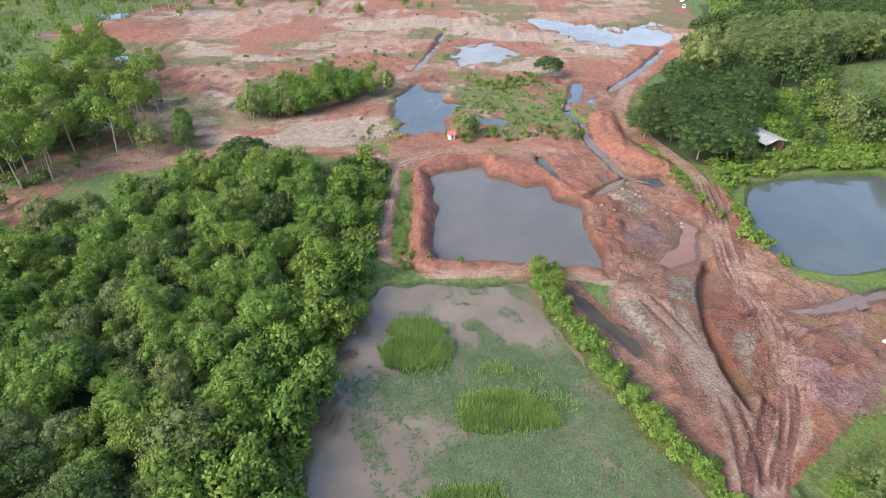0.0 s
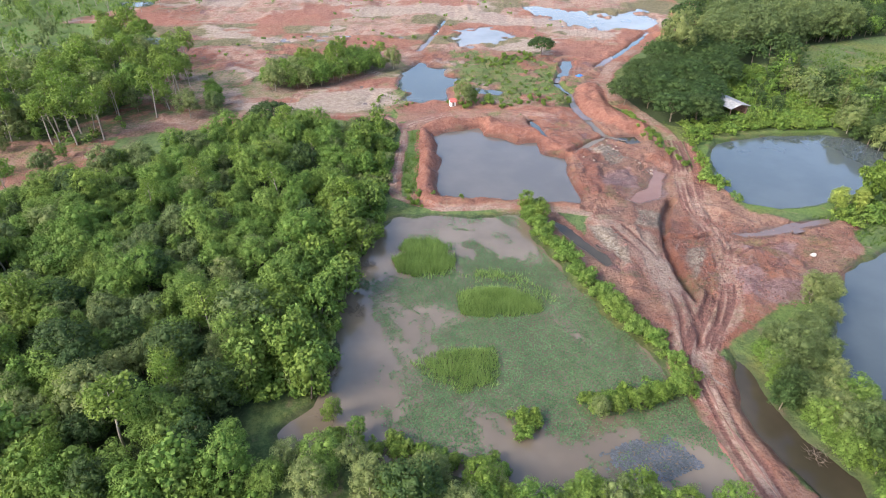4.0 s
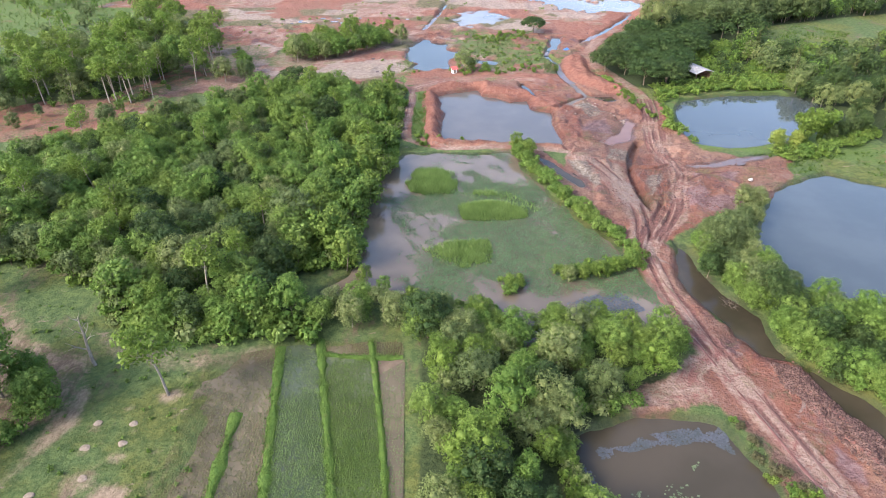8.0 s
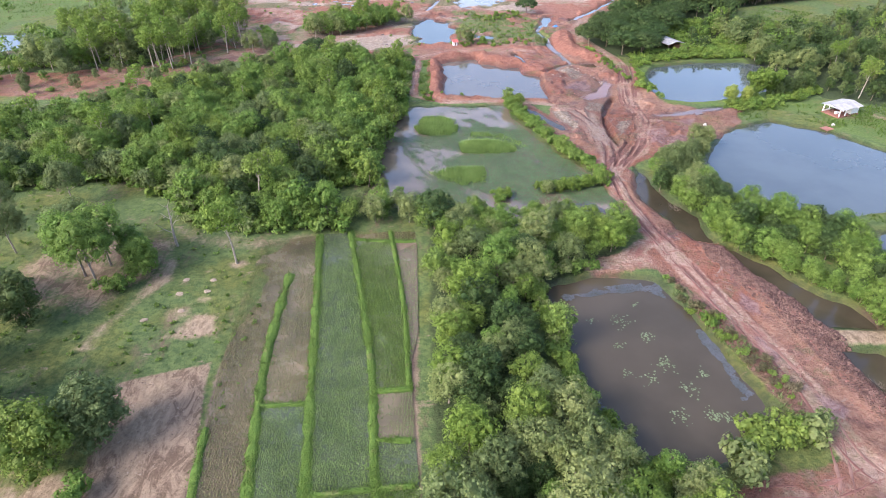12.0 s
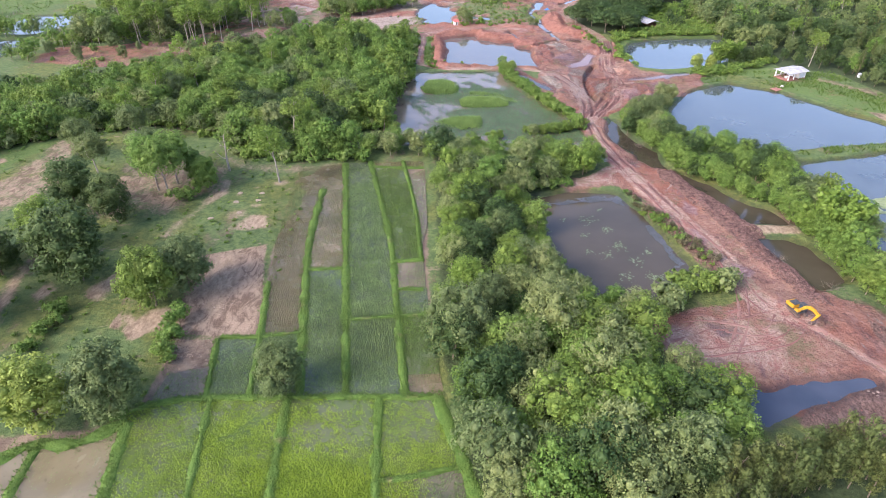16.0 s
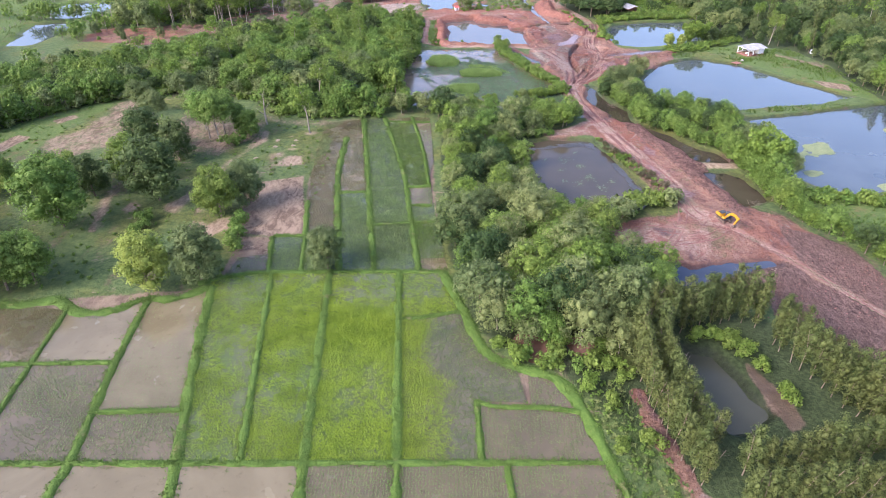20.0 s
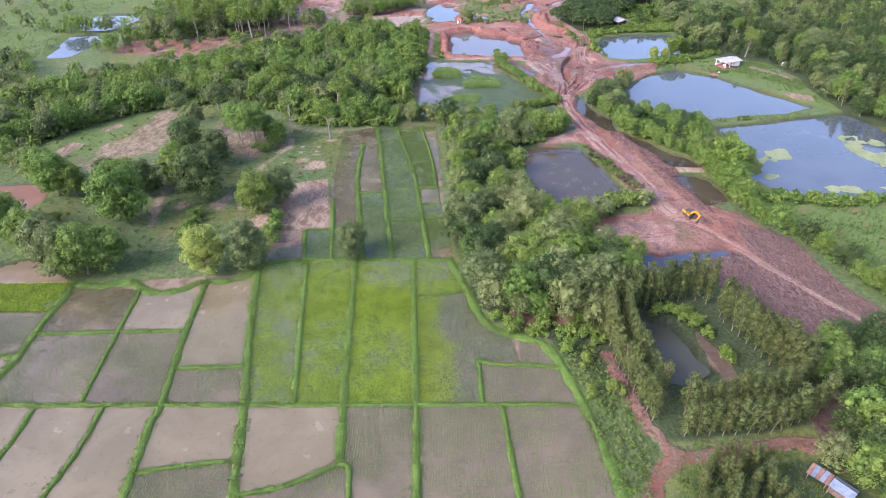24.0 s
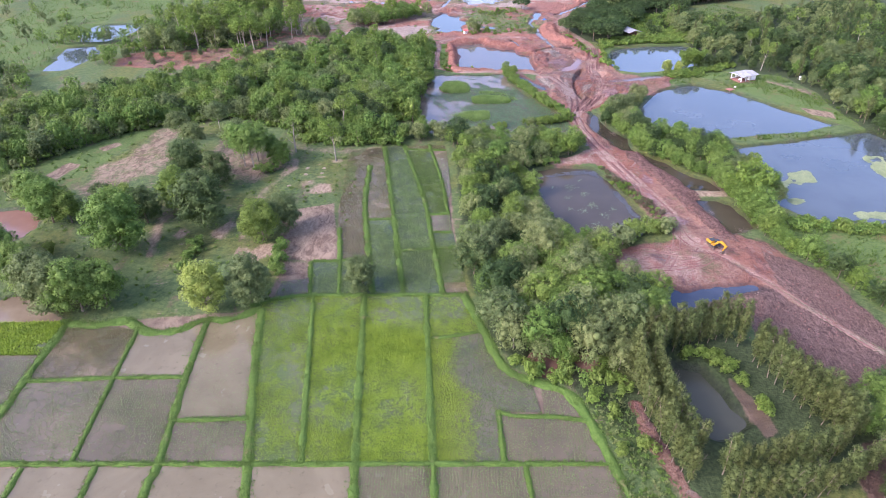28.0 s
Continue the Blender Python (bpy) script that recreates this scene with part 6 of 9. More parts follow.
# open wood in the north-west, half of it leafless
under = []
for x, y in scatter(NW_WOOD, 3.4, frng) + scatter([(-150, 100), (-128, 95), (-118, 120), (-140, 150), (-165, 150)], 4.0, frng):
    if frng.random() < 0.5 and float(zone_at("red", x, y)) < 0.5:
        under.append((choose(frng, [("shrub", 1), ("shrub_dark", 2), ("young_grey", 0.5)]), x, y, frng.uniform(0.6, 1.3)))
for x, y in scatter([(-90, 150), (-60, 190), (-20, 215), (-60, 240), (-95, 212)], 6.0, frng) + scatter([(0, 150), (36, 158), (34, 206), (8, 200), (2, 170)], 3.6, frng) + scatter([(-22, 150), (-12, 142), (-8, 152), (-16, 172), (-24, 170)], 3.4, frng) + scatter([(-60, 225), (20, 215), (60, 240), (40, 300), (-60, 300)], 9.0, frng):
    if frng.random() < 0.36 and float(ground_z(x, y)) > -0.35:
        under.append((choose(frng, [("shrub", 1), ("shrub_dark", 1)]), x, y, frng.uniform(0.3, 0.75)))
wood_mass("undergrowth", under, "olive scrub and undergrowth on open wood and waste ground", 2, "undergrowth")
for st, x, y, s in (("pale", -72.5, 141, 1.0), ("sparse", -81.8, 140.3, 1.25), ("sparse", -95.4, 122.2, 1.3), ("sparse", -90, 125.5, 1.2), ("sparse", -99, 121, 1.2), ("round", -68, 150, 1.0), ("round", -71, 157, 0.9), ("grey", -66, 144, 0.9)):
    plant(st, x, y, s, "open-wood trees")
for x, y in scatter(NW_WOOD, 6.6, frng, 0.5):
    st = choose(frng, [("sparse", 4.5), ("young_grey", 2), ("forest", 0.7), ("grey", 1.6), ("snag", 1.6), ("pale", 0.9)])
    plant(st, x, y, frng.uniform(0.9, 1.45), "open-wood trees")
for x, y in scatter([(-88, 104), (-100, 98), (-125, 94), (-150, 100), (-150, 114), (-125, 121), (-100, 126), (-88, 122)], 9.0, frng):
    plant(choose(frng, [("young_grey", 2), ("grey", 1), ("sparse", 1), ("young", 1), ("shrub_dark", 2)]), x, y, frng.uniform(0.5, 0.95), "open-wood trees")
mass = []
for x, y in scatter([(-250, 60), (-180, 80), (-192, 140), (-200, 230), (-270, 230)], 19, frng) + scatter([(-230, 36), (-176, 36), (-165, 60), (-178, 88), (-240, 80)], 6.0, frng) + scatter([(-160, 96), (-150, 130), (-160, 176), (-152, 176), (-140, 130), (-150, 96)], 5.5, frng) + scatter([(-196, 128), (-164, 132), (-166, 136), (-196, 136)], 4.0, frng):
    mass.append((choose(frng, [("forest", 2), ("young", 1), ("grey", 1), ("shrub_dark", 1), ("dark", 0.6)]), x, y, frng.uniform(0.6, 1.05)))
for outline in ([(-150, 118), (-139, 155), (-128, 170), (-133, 201), (-160, 230), (-165, 180), (-166, 130)], [(-200, 225), (-150, 235), (-120, 300), (-150, 400), (-260, 330)]):
    for x, y in scatter(outline, 12, frng):
        mass.append((choose(frng, [("forest", 1), ("young", 1), ("sparse", 1), ("grey", 1)]), x, y, frng.uniform(0.7, 1.0)))
for k in range(26):
    mass.append((choose(frng, [("forest", 1), ("young", 1), ("round", 1)]), frng.uniform(-120, 20), frng.uniform(285, 330), frng.uniform(0.5, 0.9)))
wood_mass("woodland", mass, "scattered far trees on meadow and red ground", 2)

# eucalyptus grove round its pond, planted in rows
def grove_row(pts, gap, lo=0.78, hi=1.0):
    line = curve_points(pts, 0.2)
    run, last = 0.0, line[0]
    for p in line[1:]:
        run += math.hypot(p[0] - last[0], p[1] - last[1])
        last = p
        if run >= gap:
            run = 0.0
            plant("euca", p[0] + frng.uniform(-0.25, 0.25), p[1] + frng.uniform(-0.25, 0.25), frng.uniform(lo, hi), "eucalyptus grove", z=max(-1.0, float(ground_z(p[0], p[1]))))


for pts in ([(27.5, -75), (36, -73.5), (43.5, -71), (49, -73)], [(28.5, -77), (36, -75.8), (44, -73.2), (47.5, -75)], [(49.5, -74.5), (52, -83), (55, -92), (58, -98)], [(47.8, -77), (49.8, -84), (52.6, -92), (55.5, -99)], [(26.6, -77), (25.4, -87), (26.2, -97), (28.4, -105)], [(29.6, -79), (28.6, -87), (29.6, -96), (31, -101)], [(30.5, -107.4), (40, -107.2), (48, -106), (56.5, -102.5)], [(32, -103), (40, -102.8), (48, -101.4), (53.5, -99)]):
    grove_row(pts, 1.85, 0.82, 1.05)
for x, y in ((41.5, -79.2), (43, -81.4), (44.2, -84.5), (39.8, -78), (37.4, -77.6), (45.4, -90.5)):
    plant("shrub", x, y, frng.uniform(0.9, 1.35), "pond shrubs")
for x, y in scatter([(31, -116), (33.4, -112.6), (37.3, -111.6), (41.6, -111.6), (43, -118), (40, -126), (29, -124)], 2.2, frng):
    plant("euca", x, y, frng.uniform(0.5, 0.68), "young eucalyptus trees")

# south-eastern bushes
for x, y in scatter([(55, -90), (64, -88), (76, -86), (90, -90), (84, -102), (60, -97)], 3.0, frng):
    plant(choose(frng, [("dark", 2.4), ("forest", 0.7), ("young_dark", 1.4)]), x, y, frng.uniform(0.6, 0.95), "corner bushes")
for x, y in scatter([(57, -106), (60, -103), (75, -104), (80, -120), (62, -122), (55, -113)], 3.5, frng):
    plant(choose(frng, [("bright", 0.12), ("forest", 0.8), ("dark", 2.2), ("young_dark", 1.2)]), x, y, frng.uniform(0.65, 1.05), "trees by the hut")
for x, y in scatter([(54.5, -113.5), (60, -110.5), (63, -122), (54.5, -123)], 2.5, frng):
    plant(choose(frng, [("dark", 2), ("forest", 1), ("young_dark", 1)]), x, y, frng.uniform(0.6, 0.95), "trees by the hut")
plant("bright", 60.4, -108.6, 0.95, label="fresh green tree beside the dark ploughed corner")
plant("pale", 52.4, -112.4, 0.68, label="pale tree beside the farm hut")

# single trees in the meadow and the paddies
FIELD_TREES = [
    ("tall", -66.6, 1.6, 1.5, "two-stemmed tree over a shaded patch of meadow"), ("tall", -63.1, -0.9, 1.5, "green meadow tree with a tall clear trunk"), ("tall", -63.5, 5.0, 1.4, "green meadow tree behind a clear-stemmed one"), ("round", -58.6, 5.6, 0.9, "small bushy tree below a tall one"), ("tall_grey", -69.5, 7.5, 1.35, "grey-green clear-stemmed meadow tree"),
    ("round", -55.9, 1.8, 0.95, "small bushy tree in the meadow"), ("round_dark", -67.2, -32.0, 1.85, "large dark dense meadow tree"), ("round_bright", -75.9, -23.5, 1.45, "bright green tree beside a dark one"),
    ("round_dark", -79.5, -7.6, 1.5, "dark tree in the upper meadow"), ("round_dark", -69.5, -12.2, 1.3, "dark tree at the meadow's middle"), ("tall_grey", -83.5, 9.3, 1.2, "grey-green tree in the upper meadow"),
    ("round_bright", -51.4, -38.9, 1.4, "rounded fresh-green tree at the stubble's edge"), ("round_grey", -46.8, -34.2, 1.3, "grey-green tree at the stubble's edge"),
    ("round_pale", -56.2, -64.0, 1.4, "rounded pale yellow-green tree by the paddies"), ("round_grey", -47.9, -61.6, 1.4, "broad grey-green bushy tree by the paddies"),
    ("round_grey", -25.6, -58.0, 1.1, "rounded leafy tree standing in a paddy"), ("tall_grey", -91, 19, 1.15, "grey-green tree at the forest edge"), ("tall_grey", -82, 28, 1.15, "grey-green tree at the forest edge"),
    ("sparse", -40.5, 5.6, 1.2, "tall tree with a bare pale trunk"), ("snag", -53.6, 11.5, 1.5, "pale dead trunk forking in the meadow"),
]
for st, x, y, s, lab in FIELD_TREES:
    plant(st, x, y, s * (1.22 if st.startswith("round") else 1.0), label=lab)
for x, y, s in ((-66.8, -45.5, 1.3), (-66.8, -40.7, 1.3), (-66.6, -50.1, 1.2), (-65.6, -43, 1.1), (-60, -3, 1.5), (-57.5, -1.5, 1.3), (-46, -43, 1.6), (-45.4, -47, 1.6), (-44.8, -51, 1.5)):
    plant("shrub_dark", x, y, s, "meadow shrubs")
for st, x, y, s in (("round", -82.8, -43.1, 1.95), ("round_bright", -88.1, -28.5, 1.25), ("round_dark", -82.4, -30, 1.2), ("round", -106.2, -29.9, 1.5), ("round_bright", -101.5, -30, 1.15), ("round_grey", -87.2, -64.5, 1.4), ("round", -81.8, -64.5, 1.5), ("round", -77.7, -62.8, 1.35), ("round_grey", -92, -60, 1.4), ("round", -97, -57, 1.4), ("forest", -128, -14, 1.1), ("pale", -120, -19, 1.0), ("forest", -134, -10, 1.2), ("round", -113, -24, 1.4), ("round", -104, -52, 1.5), ("round", -112, -48, 1.5), ("bamboo", -99, -44, 0.45), ("round_dark", -94, -26, 1.1)):
    plant(st, x, y, s * (1.22 if st.startswith("round") else 1.0), "farm trees")

weeds = [(choose(frng, [("shrub_dark", 1)]), x, y, frng.uniform(0.12, 0.36)) for x, y in scatter(MEADOW, 2.2, frng, 1.0) if frng.random() < 0.42 and float(zone_at("straw", x, y)) < 0.3]
weeds += [(choose(frng, [("shrub_dark", 1), ("shrub_pale", 0.6)]), x, y, frng.uniform(0.16, 0.36)) for x, y in scatter([(18.5, -101), (15.5, -88), (21, -86), (24.5, -96), (26, -106), (24, -128), (21, -128)], 1.0, frng) if frng.random() < 0.75]
wood_mass("meadow_weeds", weeds, "low leafy weeds dotted over the meadow", 2, "weeds")
# shrub bank east of the swamp
SHRUB_BANK = curve_points([(17.7, 90.2), (19.2, 80.4), (21.3, 73.2), (24.7, 64.5), (27.6, 57), (30.5, 51.4), (33, 46.3), (34.3, 42.5), (34.5, 40)], 0.9)
for x, y in SHRUB_BANK:
    for k in range(2):
        if frng.random() < 0.12:
            continue
        plant(choose(frng, [("shrub", 0.4), ("shrub_dark", 2), ("young", 0.05)]), x + frng.uniform(-1.4, 1.4), y + frng.uniform(-0.5, 0.5), frng.choice((0.45, 0.6, 0.8, 1.0, 1.2)) * frng.uniform(0.85, 1.15), "shrubs on the swamp bank", z=max(-0.35, float(ground_z(x, y))))
for x, y, s, st in ((17, 88, 0.85, "young_bright"), (19.5, 84, 0.6, "bright"), (17, 84, 0.5, "forest"), (20.8, 32.9, 0.4, "pale"), (23.5, 33.5, 0.35, "bright"), (26.4, 34.2, 0.4, "bright"), (30, 35.5, 0.4, "bright"), (33.5, 36.5, 0.4, "bright"), (-15.5, 31.7, 0.7, "young_bright"), (-13.5, 77, 0.45, "bright")):
    plant(st, x, y, s, z=max(-0.4, float(ground_z(x, y))))
for x, y in scatter([(19, 32), (35, 36), (35.5, 38.5), (27, 37.5), (18, 34.5)], 1.6, frng) + scatter([(8.5, 29), (13, 29), (13, 32.5), (8.5, 32.5)], 1.6, frng) + scatter([(-16, 28), (-2, 24), (8, 23), (8, 25.5), (-4, 27), (-16, 31)], 1.9, frng):
    plant(choose(frng, [("shrub", 1.5), ("shrub_dark", 1), ("young", 0.2)]), x, y, frng.uniform(0.5, 1.05), "shrubs on the cross bank", z=max(-0.35, float(ground_z(x, y))))
for x, y in scatter([(-21, 26), (-3, 22), (8, 21), (12, 15), (6, 12), (-4, 17), (-22, 19)], 3.3, frng):
    plant(choose(frng, [("pale", 2), ("bright", 1), ("forest", 2)]), x, y, frng.uniform(0.6, 0.85), "trees between swamp and paddies", z=max(-0.35, float(ground_z(x, y))))
for x, y in scatter([(14, 21), (24, 19), (33, 17), (35, 13), (27, 7), (14, 12)], 3.0, frng):
    plant(choose(frng, [("bright", 2), ("forest", 2), ("grey", 1)]), x, y, frng.uniform(0.5, 0.75), "trees between swamp and paddies", z=max(-0.35, float(ground_z(x, y))))
plant("grey", -30.5, 46.9, 1.25, label="feathery grey-green tree at the swamp's edge")
for x, y, s in ((5.5, -79.5, 1.2), (7.5, -82, 1.3), (13.5, -81.5, 1.2), (15, -79, 1.5), (21, -80.5, 1.4), (19, -82.8, 1.0), (11, -83.5, 0.9), (12.5, -74.5, 1.4), (18.5, -75, 1.4), (17.5, -88, 1.2), (20, -91.5, 1.1), (21.5, -84, 1.1), (23, -86.5, 1.0), (19.5, -99, 0.9), (24, -98, 1.2)):
    plant("shrub", x, y, s, "bushes below the thicket")
for x, y, s in ((23.5, -81, 0.8), (25.5, -79.5, 0.75)):
    plant("pale", x, y, s, label="pale feathery tree between thicket and grove")
for x, y in ((37.5, -35.5), (40, -34.5), (42, -34), (44.5, -34), (46, -33.5), (35.5, -38), (34, -40)):
    plant(choose(frng, [("shrub", 1), ("shrub_pale", 1)]), x, y, frng.uniform(1.5, 2.3), "pond shrubs")


for x, y in curve_points([(13.5, -3), (15.2, -14), (16.4, -23), (19.6, -33), (24, -40.6), (30, -41)], 1.25) + curve_points([(14, 0.5), (19, 3), (25, 4)], 1.5):
    plant(choose(frng, [("shrub", 1), ("shrub_dark", 1.4), ("shrub_pale", 0.6), ("young", 0.35)]), x + frng.uniform(-0.8, 0.5), y + frng.uniform(-0.4, 0.4), frng.uniform(0.8, 1.5), "shrubs on the pond's edge", z=max(-0.5, float(ground_z(x, y))))


# ---- tufts of grass, rice, reed and weed ----
def tufts(rng, xs, ys, zs, high, spread_, width, blades=3, kind_tone=None):
    """Little sprays of pointed blades, as triangles."""
    n = len(xs)
    an = rng.random((n, 1)) * 6.283 + np.arange(blades)[None] * (6.283 / blades) + rng.normal(scale=0.4, size=(n, blades))
    h = np.broadcast_to(np.asarray(high, float).reshape(-1, 1), (n, 1)) * (0.6 + 0.7 * rng.random((n, blades)))
    out = np.asarray(spread_, float) * (0.5 + rng.random((n, blades)))
    bx, by, bz = xs[:, None], ys[:, None], zs[:, None] * np.ones((1, blades))
    a = np.stack([bx - np.sin(an) * width, by + np.cos(an) * width, bz - 0.05], -1)
    b = np.stack([bx + np.sin(an) * width, by - np.cos(an) * width, bz - 0.05], -1)
    c = np.stack([bx + np.cos(an) * out, by + np.sin(an) * out, bz + h], -1)
    v = np.stack([a, b, c], 2).reshape(-1, 3)
    tone = np.repeat(rng.random(n) if kind_tone is None else kind_tone, blades * 3)
    return v, np.arange(len(v)).reshape(-1, 3), tone


def in_outline(rng, pts, count):
    p = np.array(pts)
    x, y = rng.uniform(p[:, 0].min(), p[:, 0].max(), count), rng.uniform(p[:, 1].min(), p[:, 1].max(), count)
    k = inside(x, y, pts)
    return x[k], y[k]


def box_area(pts):
    p = np.array(pts)
    return float(np.ptp(p[:, 0]) * np.ptp(p[:, 1]))


def speckled_water(name, c1, c2, c3, rough):
    """Flooded mud: tan silt, grey reflections and faint rows of stubble."""
    m = Nodes(name, rough)
    m.bsdf.inputs["IOR"].default_value = 1.42
    m.bsdf.inputs["Specular IOR Level"].default_value = 0.5
    c = m.mix(m.step(m.noise(0.10, 5, 0.6, distort=0.6), 0.36, 0.64), c1, c2)
    c = m.mix(m.step(m.noise(0.9, 6, 0.7), 0.55, 0.72), c, c3)
    c = m.mix(m.calc("MULTIPLY", m.obrand, 0.35), c, m.mix(1.0, c, (0.72, 0.7, 0.68), "MULTIPLY"))
    m.bump(m.noise(1.1, 6, 0.7), 0.05, 0.05)
    return m.done(c, m.step(m.noise(0.25, 4), 0.45, 0.7, rough, rough + 0.25))


P_TAN = speckled_water("paddy_silt_tan", (0.138, 0.115, 0.064), (0.178, 0.149, 0.086), (0.110, 0.092, 0.049), 0.04)
P_GREY = speckled_water("paddy_silt_grey", (0.102, 0.084, 0.050), (0.142, 0.114, 0.070), (0.080, 0.067, 0.037), 0.04)
P_BROWN = speckled_water("paddy_silt_brown", (0.086, 0.070, 0.040), (0.165, 0.128, 0.076), (0.078, 0.080, 0.034), 0.2)
P_GREEN = speckled_water("paddy_silt_green", (0.070, 0.102, 0.027), (0.098, 0.109, 0.053), (0.096, 0.140, 0.017), 0.15)
P_MID = speckled_water("paddy_water_blue_green", (0.058, 0.076, 0.042), (0.086, 0.102, 0.062), (0.055, 0.078, 0.032), 0.10)
P_SILT = speckled_water("paddy_silt_olive", (0.078, 0.078, 0.046), (0.118, 0.104, 0.064), (0.070, 0.080, 0.034), 0.14)
# look: water, words, rows of plants: spacing, height, leaf, bare share, tone
RICE = {
    "tan": (P_TAN, "flooded tan paddy, bare silty water", None),
    "tan_rice": (P_TAN, "flooded tan paddy with faint rice seedlings", (0.42, 0.16, L_RICE2, 0.3)),
    "grey": (P_GREY, "flooded grey paddy with rows of young rice", (0.42, 0.24, L_RICE2, 0.18)),
    "brown": (P_BROWN, "brown wet paddy with thin yellowing stubble rows", (0.36, 0.25, L_STALK, 0.08)),
    "mid": (P_MID, "paddy with green young rice in rows", (0.28, 0.25, L_RICE2, 0.06)),
    "mid_green": (P_GREEN, "paddy thick with green young rice", (0.28, 0.26, L_GRASS, 0.06)),
    "green": (P_GREEN, "bright lime-green rice paddy with dark water gaps", (0.195, 0.24, L_RICE, 0.2)),
    "green_patch": (P_GREEN, "patchy green rice paddy with bare silt", (0.21, 0.22, L_RICE, 0.4)),
    "mixed": (P_SILT, "grey paddy, lime-green rice along one side", (0.2, 0.22, L_RICE, 0.6)),
    "lime": (P_GREEN, "small dense bright green seedling plot", (0.26, 0.40, L_RICE, 0.02)),
}
prng = np.random.default_rng(21)


def paddy(look_, pts):
    """One plot: its sheet of silty water and its rows of plants."""
    mat, label, rows_ = RICE[look_]
    cx, cy = sum(p[0] for p in pts) / len(pts), sum(p[1] for p in pts) / len(pts)
    ob = thing("rice_paddy", cx, cy, 0, 0, label, "paddy field", "rice paddies")
    local = [(x - cx, y - cy) for x, y in pts]
    level = -0.06 if look_ == "brown" else -0.02 + 0.05 * prng.random()
    child("water", flat_sheet("water", local, level, mat), ob)
    if rows_ is None:
        return
    gap, high, leaf, bare = rows_
    p = np.array(pts)
    X, Y = np.meshgrid(np.arange(p[:, 0].min(), p[:, 0].max(), gap), np.arange(p[:, 1].min(), p[:, 1].max(), gap * 0.8))
    x, y = X.ravel() + prng.normal(scale=0.04, size=X.size), Y.ravel() + prng.normal(scale=0.05, size=X.size)
    k = inside(x, y, pts)
    x, y = x[k], y[k]
    patch = 0.62 * fbm(x, y, 15, 3, 31) + 0.24 * fbm(x, y, 3, 3, 37) + 0.14 * fbm(x, y, 0.9, 2, 39)
    if look_ == "mixed":
        patch = patch - 0.55 * smooth(x, -9.5, 1) - 0.12 * smooth(y, -88, -74)
    lim = np.quantile(patch, bare)
    keep = patch + prng.normal(scale=0.07, size=len(x)) > lim
    if look_ == "mixed":
        bx, by = x[~keep], y[~keep]
        thin = prng.random(len(bx)) < 0.3
        v, f, tone = tufts(prng, bx[thin] - cx, by[thin] - cy, np.full(int(thin.sum()), level), 0.2, 0.2, 0.07, 3, prng.random(int(thin.sum())))
        child("rice_seedlings", mesh_of("rice_seedlings", v, f, L_RICE2, tint=tone), ob, kind="stuff")
    x, y, vigour = x[keep], y[keep], np.clip((patch[keep] - lim) / 0.3, 0, 1)
    v, f, tone = tufts(prng, x - cx, y - cy, np.full(len(x), level), high * (0.6 + 0.5 * vigour), max(0.15, high * 1.0), max(0.05, high * 0.34), 3, np.clip(0.15 + 0.6 * vigour + prng.normal(scale=0.1, size=len(x)), 0.02, 0.95))
    child("rice_plants", mesh_of("rice_plants", v, f, leaf, tint=tone), ob, kind="stuff")


def dike_material():
    m = Nodes("dike_grass")
    c = m.mix(m.step(m.noise(1.4, 6, 0.7), 0.3, 0.7), (0.050, 0.100, 0.014), (0.094, 0.152, 0.026))
    c = m.mix(m.step(m.noise(0.35, 4), 0.60, 0.74), c, (0.14, 0.135, 0.055))
    m.bump(m.noise(3.0, 6, 0.7), 0.8, 0.2)
    return m.done(c)


DIKE = dike_material()


